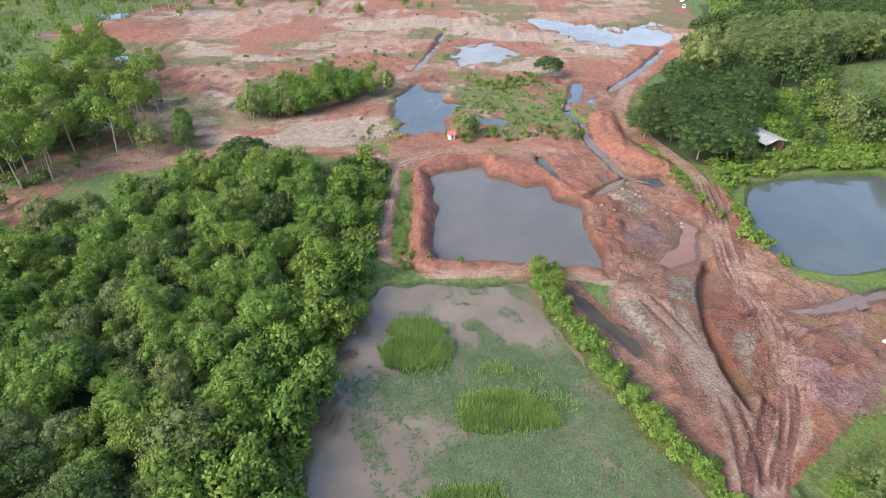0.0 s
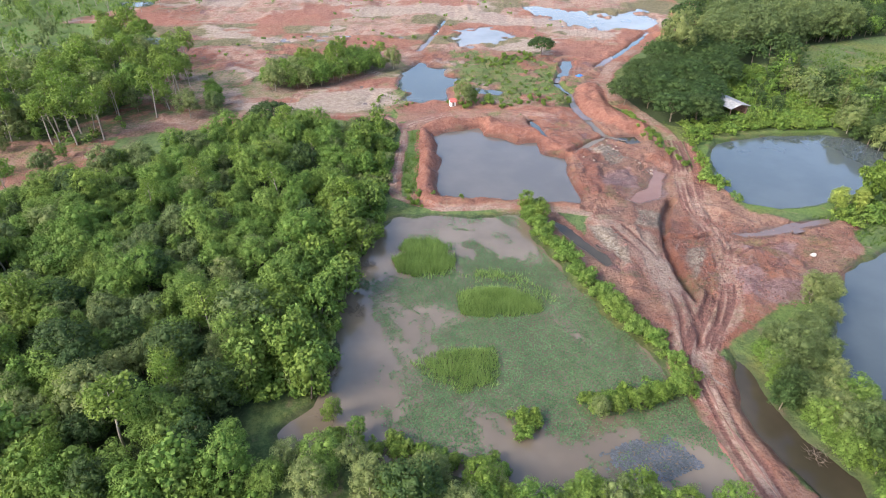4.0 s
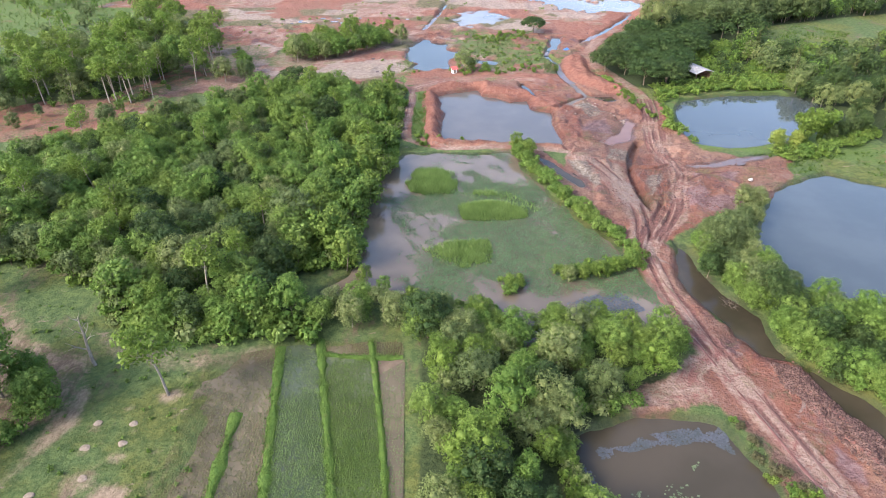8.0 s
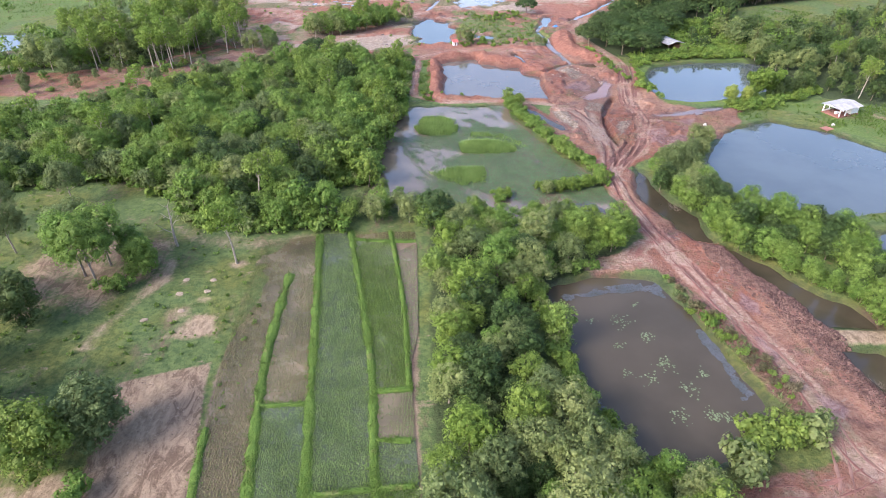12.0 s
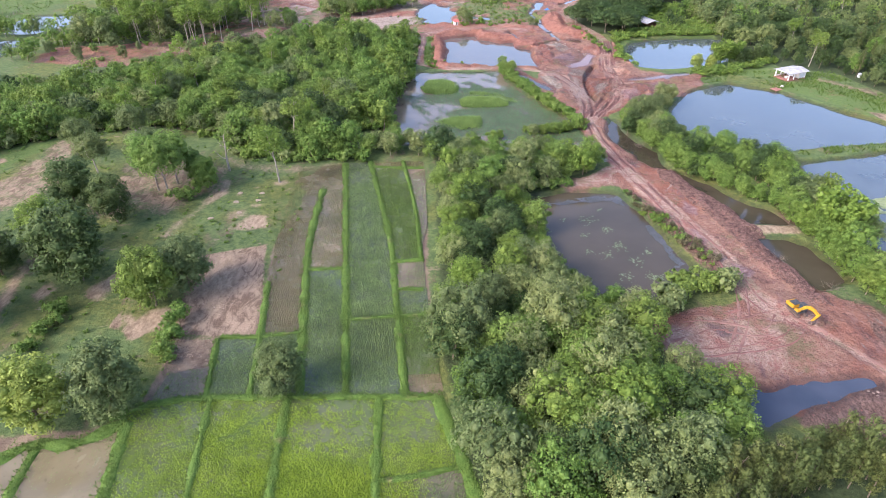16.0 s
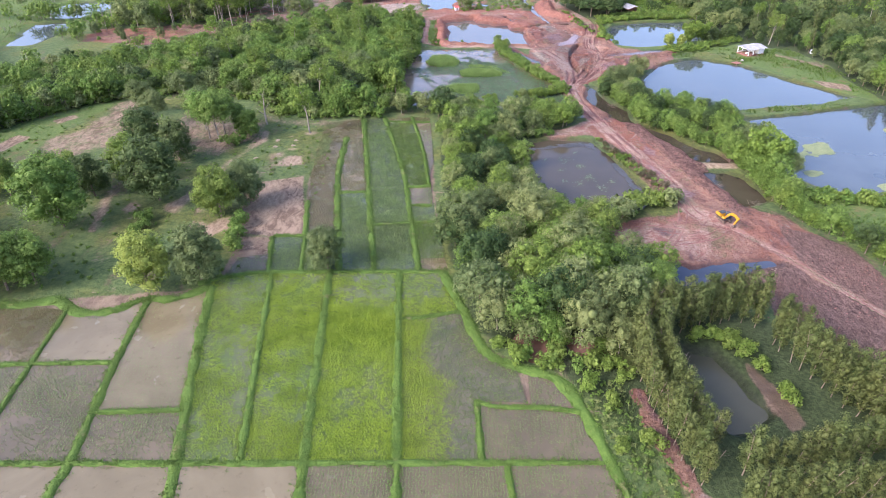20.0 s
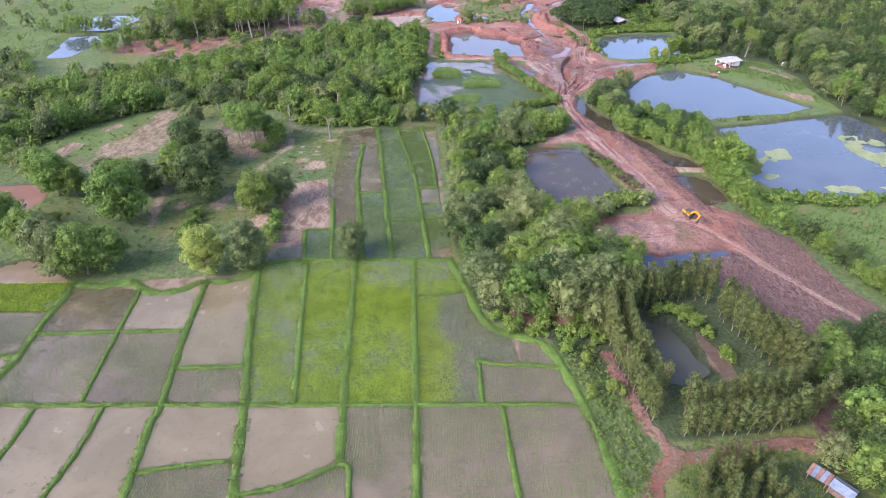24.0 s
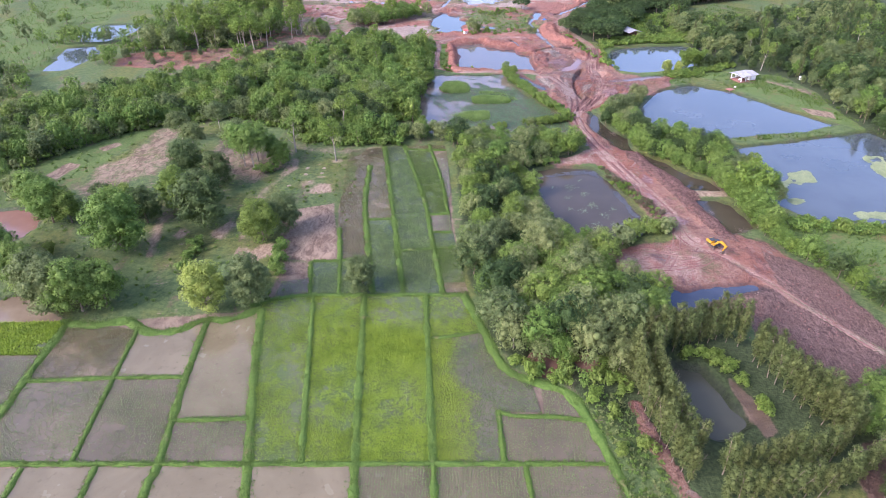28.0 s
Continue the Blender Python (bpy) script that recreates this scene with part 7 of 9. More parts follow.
def dike(pts, half):
    """A grown-over earth bund along a line, uneven in width and height, with grass on it."""
    half = half * 1.08
    line = curve_points(pts, 0.9)
    v, n = [], len(line)
    prof = [(-1.0, -0.15), (-0.7, 0.55), (-0.25, 0.95), (0.25, 1.0), (0.7, 0.5), (1.0, -0.15)]
    for k, (x, y) in enumerate(line):
        a, b = line[max(0, k - 1)], line[min(n - 1, k + 1)]
        d = math.hypot(b[0] - a[0], b[1] - a[1]) + 1e-9
        nx, ny = -(b[1] - a[1]) / d, (b[0] - a[0]) / d
        w = half * (0.8 + 0.5 * noise.noise((x * 0.45, y * 0.45, 1.0)) + 0.15 * noise.noise((x * 1.7, y * 1.7, 4.0)))
        h = 0.34 * (1 + 0.5 * noise.noise((x * 0.6, y * 0.6, 7.0)))
        z0 = max(-0.08, min(0.2, float(ground_z(x, y)))) if n > 2 else 0
        for s, t in prof:
            wob = 0.12 * noise.noise((x * 1.3 + s * 5, y * 1.3, 2.0))
            v.append((x + nx * (w * s + wob), y + ny * (w * s + wob), z0 + h * t))
    m = len(prof)
    f = np.array([[k * m + s, k * m + s + 1, (k + 1) * m + s + 1, (k + 1) * m + s] for k in range(n - 1) for s in range(m - 1)])
    ob = tagged(new("dike", mesh_of("dike", np.array(v), f[:, ::-1], DIKE, smooth_on=True)), "low grass-grown earth dike between paddies", "dike", kind="structure")
    c = int(n * 0.9 * half * 22)
    k = prng.integers(0, n - 1, c)
    L = np.array(line)
    t = prng.random(c)
    base = L[k] * (1 - t[:, None]) + L[k + 1] * t[:, None]
    off = prng.normal(scale=half * 0.5, size=(c, 2))
    x, y = base[:, 0] + off[:, 0], base[:, 1] + off[:, 1]
    z = np.full(c, 0.06) + 0.2 * np.exp(-(np.hypot(off[:, 0], off[:, 1]) / half) ** 2)
    child("grass", mesh_of("grass", *tufts(prng, x, y, z, 0.17, 0.24, 0.06, 3)[:2], L_GRASS, tint=np.repeat(prng.random(c), 9)), ob, kind="stuff")


paddy("brown", [(-82.6, -68.1), (-68.2, -70.2), (-67.0, -83.0), (-82.0, -83.8)])
paddy("tan", [(-68.1, -70.6), (-62.6, -70.4), (-55.4, -67.1), (-54.2, -82.7), (-67.0, -83.0)])
paddy("tan_rice", [(-55.4, -67.1), (-45.6, -64.1), (-40.6, -92.1), (-53.1, -92.6)])
paddy("grey", [(-82.0, -83.8), (-67.0, -83.0), (-65.5, -100.8), (-84.0, -101.0)])
paddy("grey", [(-67.0, -83.0), (-54.2, -82.7), (-52.1, -101.0), (-65.5, -100.8)])
paddy("grey", [(-53.1, -92.6), (-40.6, -92.1), (-38.3, -101.0), (-52.1, -101.0)])
paddy("lime", [(-115.6, -68.7), (-83.3, -67.9), (-83.8, -77.4), (-109.4, -77.4)])
paddy("grey", [(-115.0, -77.4), (-83.8, -77.4), (-82.4, -89.7), (-105.7, -89.7)])
paddy("tan", [(-110.9, -89.7), (-82.7, -90.0), (-84.0, -101.0), (-105.7, -101.0)])
paddy("green_patch", [(-45.9, -62.1), (-35.7, -59.1), (-30.0, -101.0), (-38.3, -101.0)])
paddy("green", [(-35.7, -59.1), (-25.0, -59.1), (-21.8, -101.0), (-30.0, -101.0)])
paddy("green", [(-25.0, -59.1), (-12.0, -59.1), (-9.8, -100.9), (-21.8, -101.0)])
paddy("green_patch", [(-12.0, -59.1), (-3.8, -59.1), (-0.4, -70.4), (-11.1, -72.4)])
paddy("mixed", [(-11.1, -72.4), (-0.4, -70.4), (2.8, -80.3), (7.2, -83.8), (8.1, -90.9), (1.0, -90.6), (1.2, -100.9), (-9.8, -100.9)])
paddy("grey", [(1.5, -91.2), (10.0, -91.7), (15.9, -92.6), (17.8, -100.9), (1.2, -100.9)])
paddy("grey", [(8.9, -85.3), (13.3, -86.5), (15.1, -91.7), (8.5, -91.6)])
paddy("tan", [(-110.1, -101.4), (-72.7, -102.0), (-72.8, -117.2), (-95.0, -118.8)])
paddy("tan", [(-72.7, -102.0), (-61.5, -101.6), (-62.2, -117.4), (-63.2, -127.6), (-77.9, -127.6), (-72.9, -117.0)])
paddy("tan", [(-61.5, -101.6), (-51.9, -101.3), (-52.2, -104.8), (-50.9, -117.9), (-50.0, -127.6), (-63.2, -127.6), (-62.2, -117.4)])
paddy("tan", [(-52.0, -101.1), (-38.2, -101.1), (-36.4, -111.8), (-51.2, -114.2)])
paddy("grey", [(-51.6, -114.2), (-36.4, -111.8), (-33.4, -127.6), (-50.0, -127.6)])
paddy("tan", [(-38.2, -101.1), (-21.8, -101.1), (-21.0, -112.6), (-27.4, -115.9), (-35.1, -117.9)])
paddy("grey", [(-21.8, -101.1), (-9.8, -101.1), (-8.6, -127.5), (-17.1, -127.6), (-19.4, -113.0), (-21.0, -112.6)])
paddy("grey", [(-9.8, -101.1), (4.4, -101.1), (5.6, -127.5), (-8.6, -127.5)])
paddy("grey", [(4.4, -101.1), (17.8, -101.0), (19.3, -109.1), (21.2, -127.5), (5.6, -127.5)])
paddy("grey", [(-35.1, -117.9), (-27.4, -115.9), (-21.3, -112.7), (-19.4, -113.0), (-17.1, -127.6), (-33.4, -127.6)])
paddy("mid", [(-26.7, 15.5), (-20.9, 16.1), (-13.6, -17.5), (-10.5, -41.6), (-18.9, -42.6)])
paddy("mid", [(-18.9, -42.6), (-10.5, -41.6), (-8.4, -59.1), (-16.7, -59.1)])
paddy("mid_green", [(-20.3, 13.3), (-12.7, 13.3), (-9.0, -6.4), (-7.0, -25.4), (-12.3, -25.7), (-13.6, -17.5)])
paddy("brown", [(-20.9, 16.8), (-7.8, 16.7), (-7.7, 13.3), (-20.4, 14.0)])
paddy("grey", [(-12.3, -25.7), (-6.7, -25.4), (-6.0, -34.3), (-11.2, -34.3)])
paddy("mid", [(-11.2, -34.3), (-6.0, -34.3), (-5.3, -41.1), (-10.5, -41.6)])
paddy("mid_green", [(-10.5, -41.6), (-5.3, -41.1), (-3.6, -54.7), (-8.9, -55.0)])
paddy("brown", [(-8.9, -55.0), (-3.6, -54.7), (-2.8, -59.1), (-8.4, -59.1)])
paddy("brown", [(-30.1, 2.5), (-26.7, 15.5), (-20.9, -28.0), (-27.7, -28.6), (-28.8, -13.2)])
paddy("mid", [(-27.7, -28.6), (-20.9, -28.0), (-16.7, -59.1), (-23.2, -59.1)])
paddy("brown", [(-37.4, 12.5), (-26.7, 15.5), (-30.1, 2.5), (-29.2, -19.5), (-25.4, -45.5), (-32.0, -46.5), (-34.0, -32.3), (-35.7, -19.5)])
paddy("mid", [(-32.1, -46.7), (-25.4, -45.5), (-23.2, -59.1), (-30.3, -59.4)])
paddy("mid", [(-38.4, -46.8), (-32.1, -46.7), (-30.3, -59.4), (-36.3, -60.0)])
paddy("grey", [(-43.2, -54.6), (-37.2, -53.2), (-36.3, -60.0), (-44.0, -60.4)])
paddy("grey", [(-10.9, 9.4), (-7.4, 12.4), (-6.3, -13.3), (-7.3, -21.6), (-8.8, -6.4)])
dike([(-90.6, -101.0), (-51.1, -101.1), (-9.8, -101.0), (17.8, -101.0)], 0.64)
dike([(-48.2, -62.8), (-40.2, -59.7), (-23.9, -59.2), (-3.8, -59.2)], 0.77)
dike([(-45.4, -63.9), (-41.9, -83.6), (-38.2, -101.1), (-36.8, -109.2), (-35.2, -117.9), (-34.1, -123.8)], 1.1)
dike([(-35.6, -59.2), (-32.4, -83.6), (-30.0, -101.1)], 0.77)
dike([(-24.9, -59.2), (-23.1, -83.6), (-21.8, -101.0), (-20.8, -112.8)], 1.02)
dike([(-12.0, -59.2), (-10.7, -83.6), (-9.8, -101.0), (-9.0, -118.8), (-8.6, -125.3)], 0.94)
dike([(-55.4, -67.3), (-54.2, -82.8), (-52.0, -101.1), (-52.2, -104.9), (-50.8, -117.9), (-50.2, -125.4)], 0.94)
dike([(-68.1, -70.4), (-67.1, -82.8), (-65.5, -100.8)], 0.64)
dike([(-61.4, -101.7), (-61.1, -109.3), (-62.1, -117.5), (-63.0, -125.4)], 0.64)
dike([(-83.0, -67.3), (-82.7, -82.0), (-82.3, -91.1), (-83.9, -102.6)], 1.1)
dike([(-72.6, -102.0), (-72.3, -108.2), (-72.8, -117.1)], 0.64)
dike([(-82.2, -83.9), (-67.0, -83.1), (-54.2, -82.8)], 0.64)
dike([(-53.2, -92.7), (-40.3, -92.2)], 0.64)
dike([(-96.4, -89.8), (-82.5, -89.8)], 0.64)
dike([(-51.6, -114.3), (-45.7, -113.1), (-36.4, -111.8)], 0.64)
dike([(-35.1, -117.9), (-27.4, -115.9), (-21.3, -112.8), (-19.4, -113.1), (-18.8, -117.5), (-17.6, -125.4)], 0.64)
dike([(4.4, -101.4), (4.9, -109.2), (5.5, -117.9), (5.7, -125.3)], 0.64)
dike([(-10.8, -72.6), (-7.4, -72.2), (-0.4, -70.5)], 0.64)
dike([(1.0, -90.7), (1.2, -101.0)], 0.64)
dike([(0.8, -90.7), (4.0, -91.7), (10.0, -91.8), (15.9, -92.7)], 0.64)
dike([(-4.0, -59.2), (-0.4, -70.5), (2.8, -80.4), (7.2, -83.6), (13.2, -86.6), (15.9, -92.7), (17.8, -101.0), (19.3, -109.2), (20.2, -117.9), (21.0, -125.3)], 1.19)
dike([(-26.7, 15.3), (-22.8, -13.4), (-18.5, -45.9), (-16.7, -59.2)], 0.94)
dike([(-20.9, 16.9), (-13.6, -17.7), (-11.3, -35.7), (-8.4, -59.2)], 0.85)
dike([(-30.0, 2.3), (-29.1, -19.7), (-25.9, -41.7), (-23.2, -59.2)], 0.94)
dike([(-12.9, 16.8), (-9.0, -6.6), (-7.2, -25.5)], 0.64)
dike([(-34.0, -32.5), (-31.9, -46.5), (-30.3, -59.5)], 0.64)
dike([(-38.4, -47.2), (-36.2, -60.1)], 0.64)
dike([(-38.1, -46.8), (-32.4, -46.7), (-25.4, -45.6)], 0.64)
dike([(-27.7, -28.7), (-20.9, -28.2)], 0.64)
dike([(-18.9, -42.7), (-10.4, -41.7)], 0.64)
dike([(-12.2, -25.9), (-6.7, -25.5)], 0.64)
dike([(-11.2, -34.5), (-6.5, -34.5)], 0.64)
dike([(-20.0, 13.8), (-14.5, 13.1), (-7.7, 13.1)], 0.64)
dike([(-10.4, -41.7), (-5.8, -41.2)], 0.64)
dike([(-84.5, -67.9), (-77.4, -69.0), (-71.5, -67.5), (-65.9, -70.9), (-60.3, -70.4), (-56.0, -67.3), (-50.6, -67.1), (-45.5, -63.4)], 1.27)


# ---- swamp plants ----
def stuff(name, v, f, mat, label, cat, tint=None):
    return tagged(new(name, mesh_of(name, v, f, mat, tint=tint)), label, cat, kind="stuff")


SW = PONDS["swamp"]
wx, wy = in_outline(prng, SW, 200000)
weedy = 0.50 * fbm(wx, wy, 13, 3, 51) + 0.62 * fbm(wx + 0.4 * wy, 0.6 * wy, 3.6, 4, 53) + 0.22 * fbm(wx, wy, 1.0, 2, 57) + 0.16 * smooth(wy, 20, 34) * (1 - smooth(wy, 58, 80)) + 0.12 * smooth(wx, -10, 12) - 0.25 * (1 - smooth(wx, -15, -9)) - 0.14 * (1 - smooth(wy, 26, 34)) - 0.10 * smooth(wy, 60, 80) - 0.2 * (1 - smooth(wx, -9, 1)) * (1 - smooth(wy, 28, 44))
weedy = weedy + 0.20 * prng.random(len(wx))
k = weedy > np.quantile(weedy, 0.5)
wx, wy, wt = wx[k], wy[k], weedy[k]
wn = np.stack([prng.normal(scale=0.25, size=len(wx)), prng.normal(scale=0.25, size=len(wx)), np.ones(len(wx))], -1)
wn /= np.linalg.norm(wn, axis=1)[:, None]
v, f = leaf_quads(prng, np.stack([wx, wy, -0.31 + 0.07 * prng.random(len(wx))], -1), wn, 0.125, 0.8)
stuff("water_weed", v, f, L_WEED, "floating green water weed covering the swamp", "water weed", np.repeat(np.clip(0.45 + (wt - wt.mean()) * 2.5, 0.02, 0.95), 4))
REEDS = [([(-10.5, 71), (-8, 76.5), (-3, 77.5), (1.5, 75), (2, 66), (-3, 63.5), (-9, 66)], 1.4, 7000, "dense dark green reed bed standing in the swamp"), ([(1, 60.5), (8, 62), (16.8, 60), (16, 54.5), (9, 53), (2.5, 54)], 1.2, 6000, "dense green reed bed in shallow water"), ([(-6, 43), (0, 46), (7.5, 46.5), (8, 38), (2, 36.5), (-3, 38.5)], 1.0, 3500, "thin yellow-green reeds in the swamp"), ([(0, 66), (6, 68), (12, 66), (12, 63), (4, 63)], 0.8, 900, "sparse sedge tufts in shallow water"), ([(8, 70), (16, 66), (20, 58), (18, 56), (9, 64)], 0.7, 900, "sparse sedge tufts in shallow water")]
for pts, high, count, label in REEDS:
    x, y = in_outline(prng, pts, count)
    d = signed(x, y, pts)
    k = prng.random(len(x)) < smooth(-d + 5 * (fbm(x, y, 3, 3, 61) - 0.5), -0.4, 2.6) + 0.03
    x, y, d = x[k], y[k], d[k]
    v, f, tone = tufts(prng, x, y, np.full(len(x), -0.35), high * (0.7 + 0.3 * smooth(-d, 0, 2.5)), 0.45, 0.06, 3)
    stuff("reeds", v, f, L_REED, label, "reeds", tone)


# ---- grass on meadow and banks ----
def grass_on(name, pts, per_m2, high, mat, label, zone=None):
    x, y = in_outline(prng, pts, int(box_area(pts) * per_m2))
    z = ground_z(x, y)
    k = z > -0.33
    k &= (zone_at("red", x, y) < 0.5) & (zone_at("tan", x, y) < 0.5) & (zone_at("straw", x, y) < 0.45) & (zone_at("hay", x, y) < 0.5) & (zone_at("plough", x, y) < 0.5)
    k &= prng.random(len(x)) < smooth(fbm(x, y, 8, 3, 71) + 0.25 * fbm(x, y, 2, 2, 73), 0.42, 0.75)
    x, y, z = x[k], y[k], z[k]
    v, f, tone = tufts(prng, x, y, z, high, max(0.22, high * 0.7), max(0.05, high * 0.2), 3)
    stuff(name, v, f, mat, label, "grass", tone)


grass_on("meadow_grass", MEADOW, 5.0, 0.13, L_MEADOW, "patchy green meadow grass on brown soil")
grass_on("bank_grass", [(60, 86), (60, 135), (115, 150), (165, 200), (150, 215), (120, 190), (95, 150), (62, 140), (56, 120), (62, 98)], 2.0, 0.6, L_GRASS, "lush green grass and herbs round the fish pond")
grass_on("bank_grass", [(76, 86), (128, 86), (136, 34), (136, 24), (118, 24), (80, 18), (78, 22), (100, 26), (128, 34), (112, 60), (100, 72), (80, 74)], 2.6, 0.55, L_GRASS, "lush green grass on the pond dikes")
grass_on("bank_grass", [(76, -26), (140, -27), (150, -60), (110, -110), (88, -86), (80, -60), (75, -42)], 1.6, 0.6, L_GRASS, "rank green grass beside the tree line")
grass_on("bank_grass", [(15, -87), (23, -87), (28, -106), (25, -130), (19, -130), (17, -100)], 6.0, 0.4, L_MEADOW, "dark green rank grass beside the paddies")
grass_on("bank_grass", [(34, -108), (50, -110), (50, -130), (30, -130), (28, -116)], 4.0, 0.5, L_GRASS, "green grass below the grove")
grass_on("bank_grass", [(34, 6), (44, -14), (49, -30), (46, -34), (42, -24), (36, 2)], 5.0, 0.55, L_GREY, "dry scrubby grass on the pond bank")
grass_on("bank_grass", [(-10.5, 95), (-6.6, 97), (-6, 130), (-10, 131)], 6.0, 0.4, L_GRASS, "strip of grass between path and quarry bank")
grass_on("bank_grass", [(49, 148), (57, 126), (59, 106), (56.5, 106), (53, 128), (47, 148)], 4.0, 0.5, L_GRASS, "strip of grass along the haul road")
grass_on("far_grass", [(-230, 90), (-172, 92), (-182, 135), (-190, 190), (-130, 240), (-110, 300), (-260, 300)], 0.35, 0.7, L_GRASS, "far green pasture grass")
grass_on("scrub_grass", [(-20, 150), (-16, 140), (40, 140), (45, 215), (0, 210), (-14, 200)], 0.6, 0.7, L_GREY, "sparse olive scrub on the disturbed ground")

# weeds that crept over red ground: low scrub clumps
for x, y in scatter([(3, 150), (32, 157), (31, 149), (4, 147)], 3.0, frng) + scatter([(8, 196), (30, 205), (34, 198), (18, 187)], 3.2, frng) + scatter([(56, 108), (58.5, 108), (57, 128), (51, 146), (49, 146)], 2.6, frng) + scatter([(-10, 96), (-8, 96), (-8, 88), (4, 92), (4, 90)], 2.2, frng):
    plant(choose(frng, [("shrub", 2), ("shrub_dark", 1)]), x, y, frng.uniform(0.35, 0.8), "weeds on the earthworks")
for x, y in scatter([(37, 2), (43, -12), (48, -26), (46.5, -29), (42, -19), (37, -3)], 1.7, frng):
    plant(choose(frng, [("shrub", 0.5), ("shrub_dark", 0.5), ("shrub_dry", 2.2)]), x, y, frng.uniform(0.3, 0.75), "weeds on the pond bank")


# ---- floating leaves ----
def floating(name, pts, count, size, mat, label, level, lim, seed):
    x, y = in_outline(prng, pts, count)
    n_ = fbm(x, y, 5, 5, seed) + 0.16 * (fbm(x, y, 0.9, 2, seed + 7) - 0.5) - 0.35 * (1 - smooth(-signed(x, y, pts), 0, 2.5))
    k = n_ + 0.05 * prng.random(len(x)) > lim
    x, y = x[k], y[k]
    up_ = np.stack([prng.normal(scale=0.06, size=len(x)), prng.normal(scale=0.06, size=len(x)), np.ones(len(x))], -1)
    v, f = leaf_quads(prng, np.stack([x, y, np.full(len(x), level + 0.07)], -1), up_, size, 0.85)
    stuff(name, v, f, mat, label, "water plants", np.repeat(prng.random(len(x)), 4))


L_LILY = leaf_material("lily_leaves", (0.12, 0.17, 0.07), (0.20, 0.25, 0.12), (0.18, 0.22, 0.13), 0.1)
# blue-grey put into the leaf colour for sky sheen on the wet weed
L_MURK = leaf_material("drowned_weed", (0.055, 0.060, 0.068), (0.115, 0.122, 0.135), (0.09, 0.095, 0.105), 0.0)
L_ALGAE = leaf_material("algae_scum", (0.20, 0.235, 0.105), (0.30, 0.335, 0.17), (0.25, 0.28, 0.13), 0.05)
for x, y, r, c in ((27, -10, 1.5, 40), (30, -14, 1.2, 30), (25, -16, 1.0, 22), (31, -20, 1.6, 45), (28, -23, 1.2, 26), (33, -25, 1.3, 30), (36, -22, 1.0, 18), (30, -30, 1.4, 34), (35, -30, 1.5, 40), (25, -22, 0.8, 14), (22, -10, 0.8, 12), (30, -6, 0.7, 10), (37, -30, 0.9, 18)):
    px_, py_ = prng.normal(x, r * 0.5, c), prng.normal(y, r * 0.5, c)
    v, f = leaf_quads(prng, np.stack([px_, py_, np.full(c, -0.64)], -1), np.tile((0.02, 0.03, 1.0), (c, 1)) + prng.normal(scale=0.05, size=(c, 3)), 0.16, 0.9)
    tagged(new("lily_patch", mesh_of("lily_patch", v, f, L_LILY, tint=np.repeat(prng.random(c), 4))), "small patch of pale green floating lily leaves", "water lilies", "lily patches", kind="stuff")
floating("drowned_weed", [(15, -3), (36, 1), (39, -8), (35, -6), (33, -3), (18, -5)], 16000, 0.13, L_MURK, "grey drowned weed along the pond edge", -0.7, 0.33, 81)
floating("drowned_weed", [(40, -12), (44, -29), (40, -33), (38, -26), (38, -12)], 12000, 0.13, L_MURK, "grey drowned weed along the pond edge", -0.7, 0.36, 83)
floating("drowned_weed", [(15, -4), (18, -6), (19, -20), (22, -32), (18, -30), (15, -12)], 12000, 0.13, L_MURK, "grey drowned weed along the pond edge", -0.7, 0.36, 85)
floating("drowned_weed", [(8, 15), (18, 20), (28, 21), (34, 24), (30, 32), (14, 27)], 14000, 0.2, L_MURK, "dark drowned weed in the lower swamp", -0.35, 0.61, 87)
floating("algae_mat", [(83, -10.5), (90, 0), (101, 3), (98, -7), (89, -12.3)], 16000, 0.3, L_ALGAE, "pale green algae mat floating on the pond", -0.7, 0.50, 91)
floating("algae_mat", [(82, -15), (90.6, -15), (89.8, -20), (82.4, -21)], 5000, 0.3, L_ALGAE, "pale green algae mat floating on the pond", -0.7, 0.5, 92)
floating("algae_mat", [(117, 13), (130, 10), (134, -8), (119.7, -14), (116, -1)], 26000, 0.3, L_ALGAE, "pale green algae mat floating on the pond", -0.7, 0.52, 93)
floating("algae_mat", [(84, -24), (98, -22), (120, -22), (122, -29), (97, -29.5)], 9000, 0.3, L_ALGAE, "pale green algae specks on the pond", -0.7, 0.6, 94)


# ---- stones, clods and wheel tracks on the red ground ----
ROCK = plain_material("pale_boulder", (0.22, 0.165, 0.13), (0.32, 0.25, 0.205), 0.9, 2.0)
CLOD = plain_material("red_clods", (0.145, 0.066, 0.052), (0.225, 0.112, 0.088), 0.95, 1.5)
WHITE_ROCK = plain_material("white_rock", (0.38, 0.35, 0.32), (0.5, 0.47, 0.44), 0.9, 2.0)
SAND = plain_material("sand_heap", (0.22, 0.17, 0.125), (0.31, 0.25, 0.185), 0.95, 4.0)
rrng = random.Random(8)


def rock_mesh(name, r, seed, mat, flat=0.7):
    bm = bmesh.new()
    bmesh.ops.create_icosphere(bm, subdivisions=2, radius=r)
    for v in bm.verts:
        k = 1 + 0.45 * noise.noise(v.co / r * 0.9 + Vector((seed * 7.1, 3.3, 1.7)))
        v.co = Vector((v.co.x * k, v.co.y * k * 0.85, v.co.z * k * flat))
    me = bpy.data.meshes.new(name)
    bm.to_mesh(me)
    bm.free()
    me.materials.append(mat)
    return me


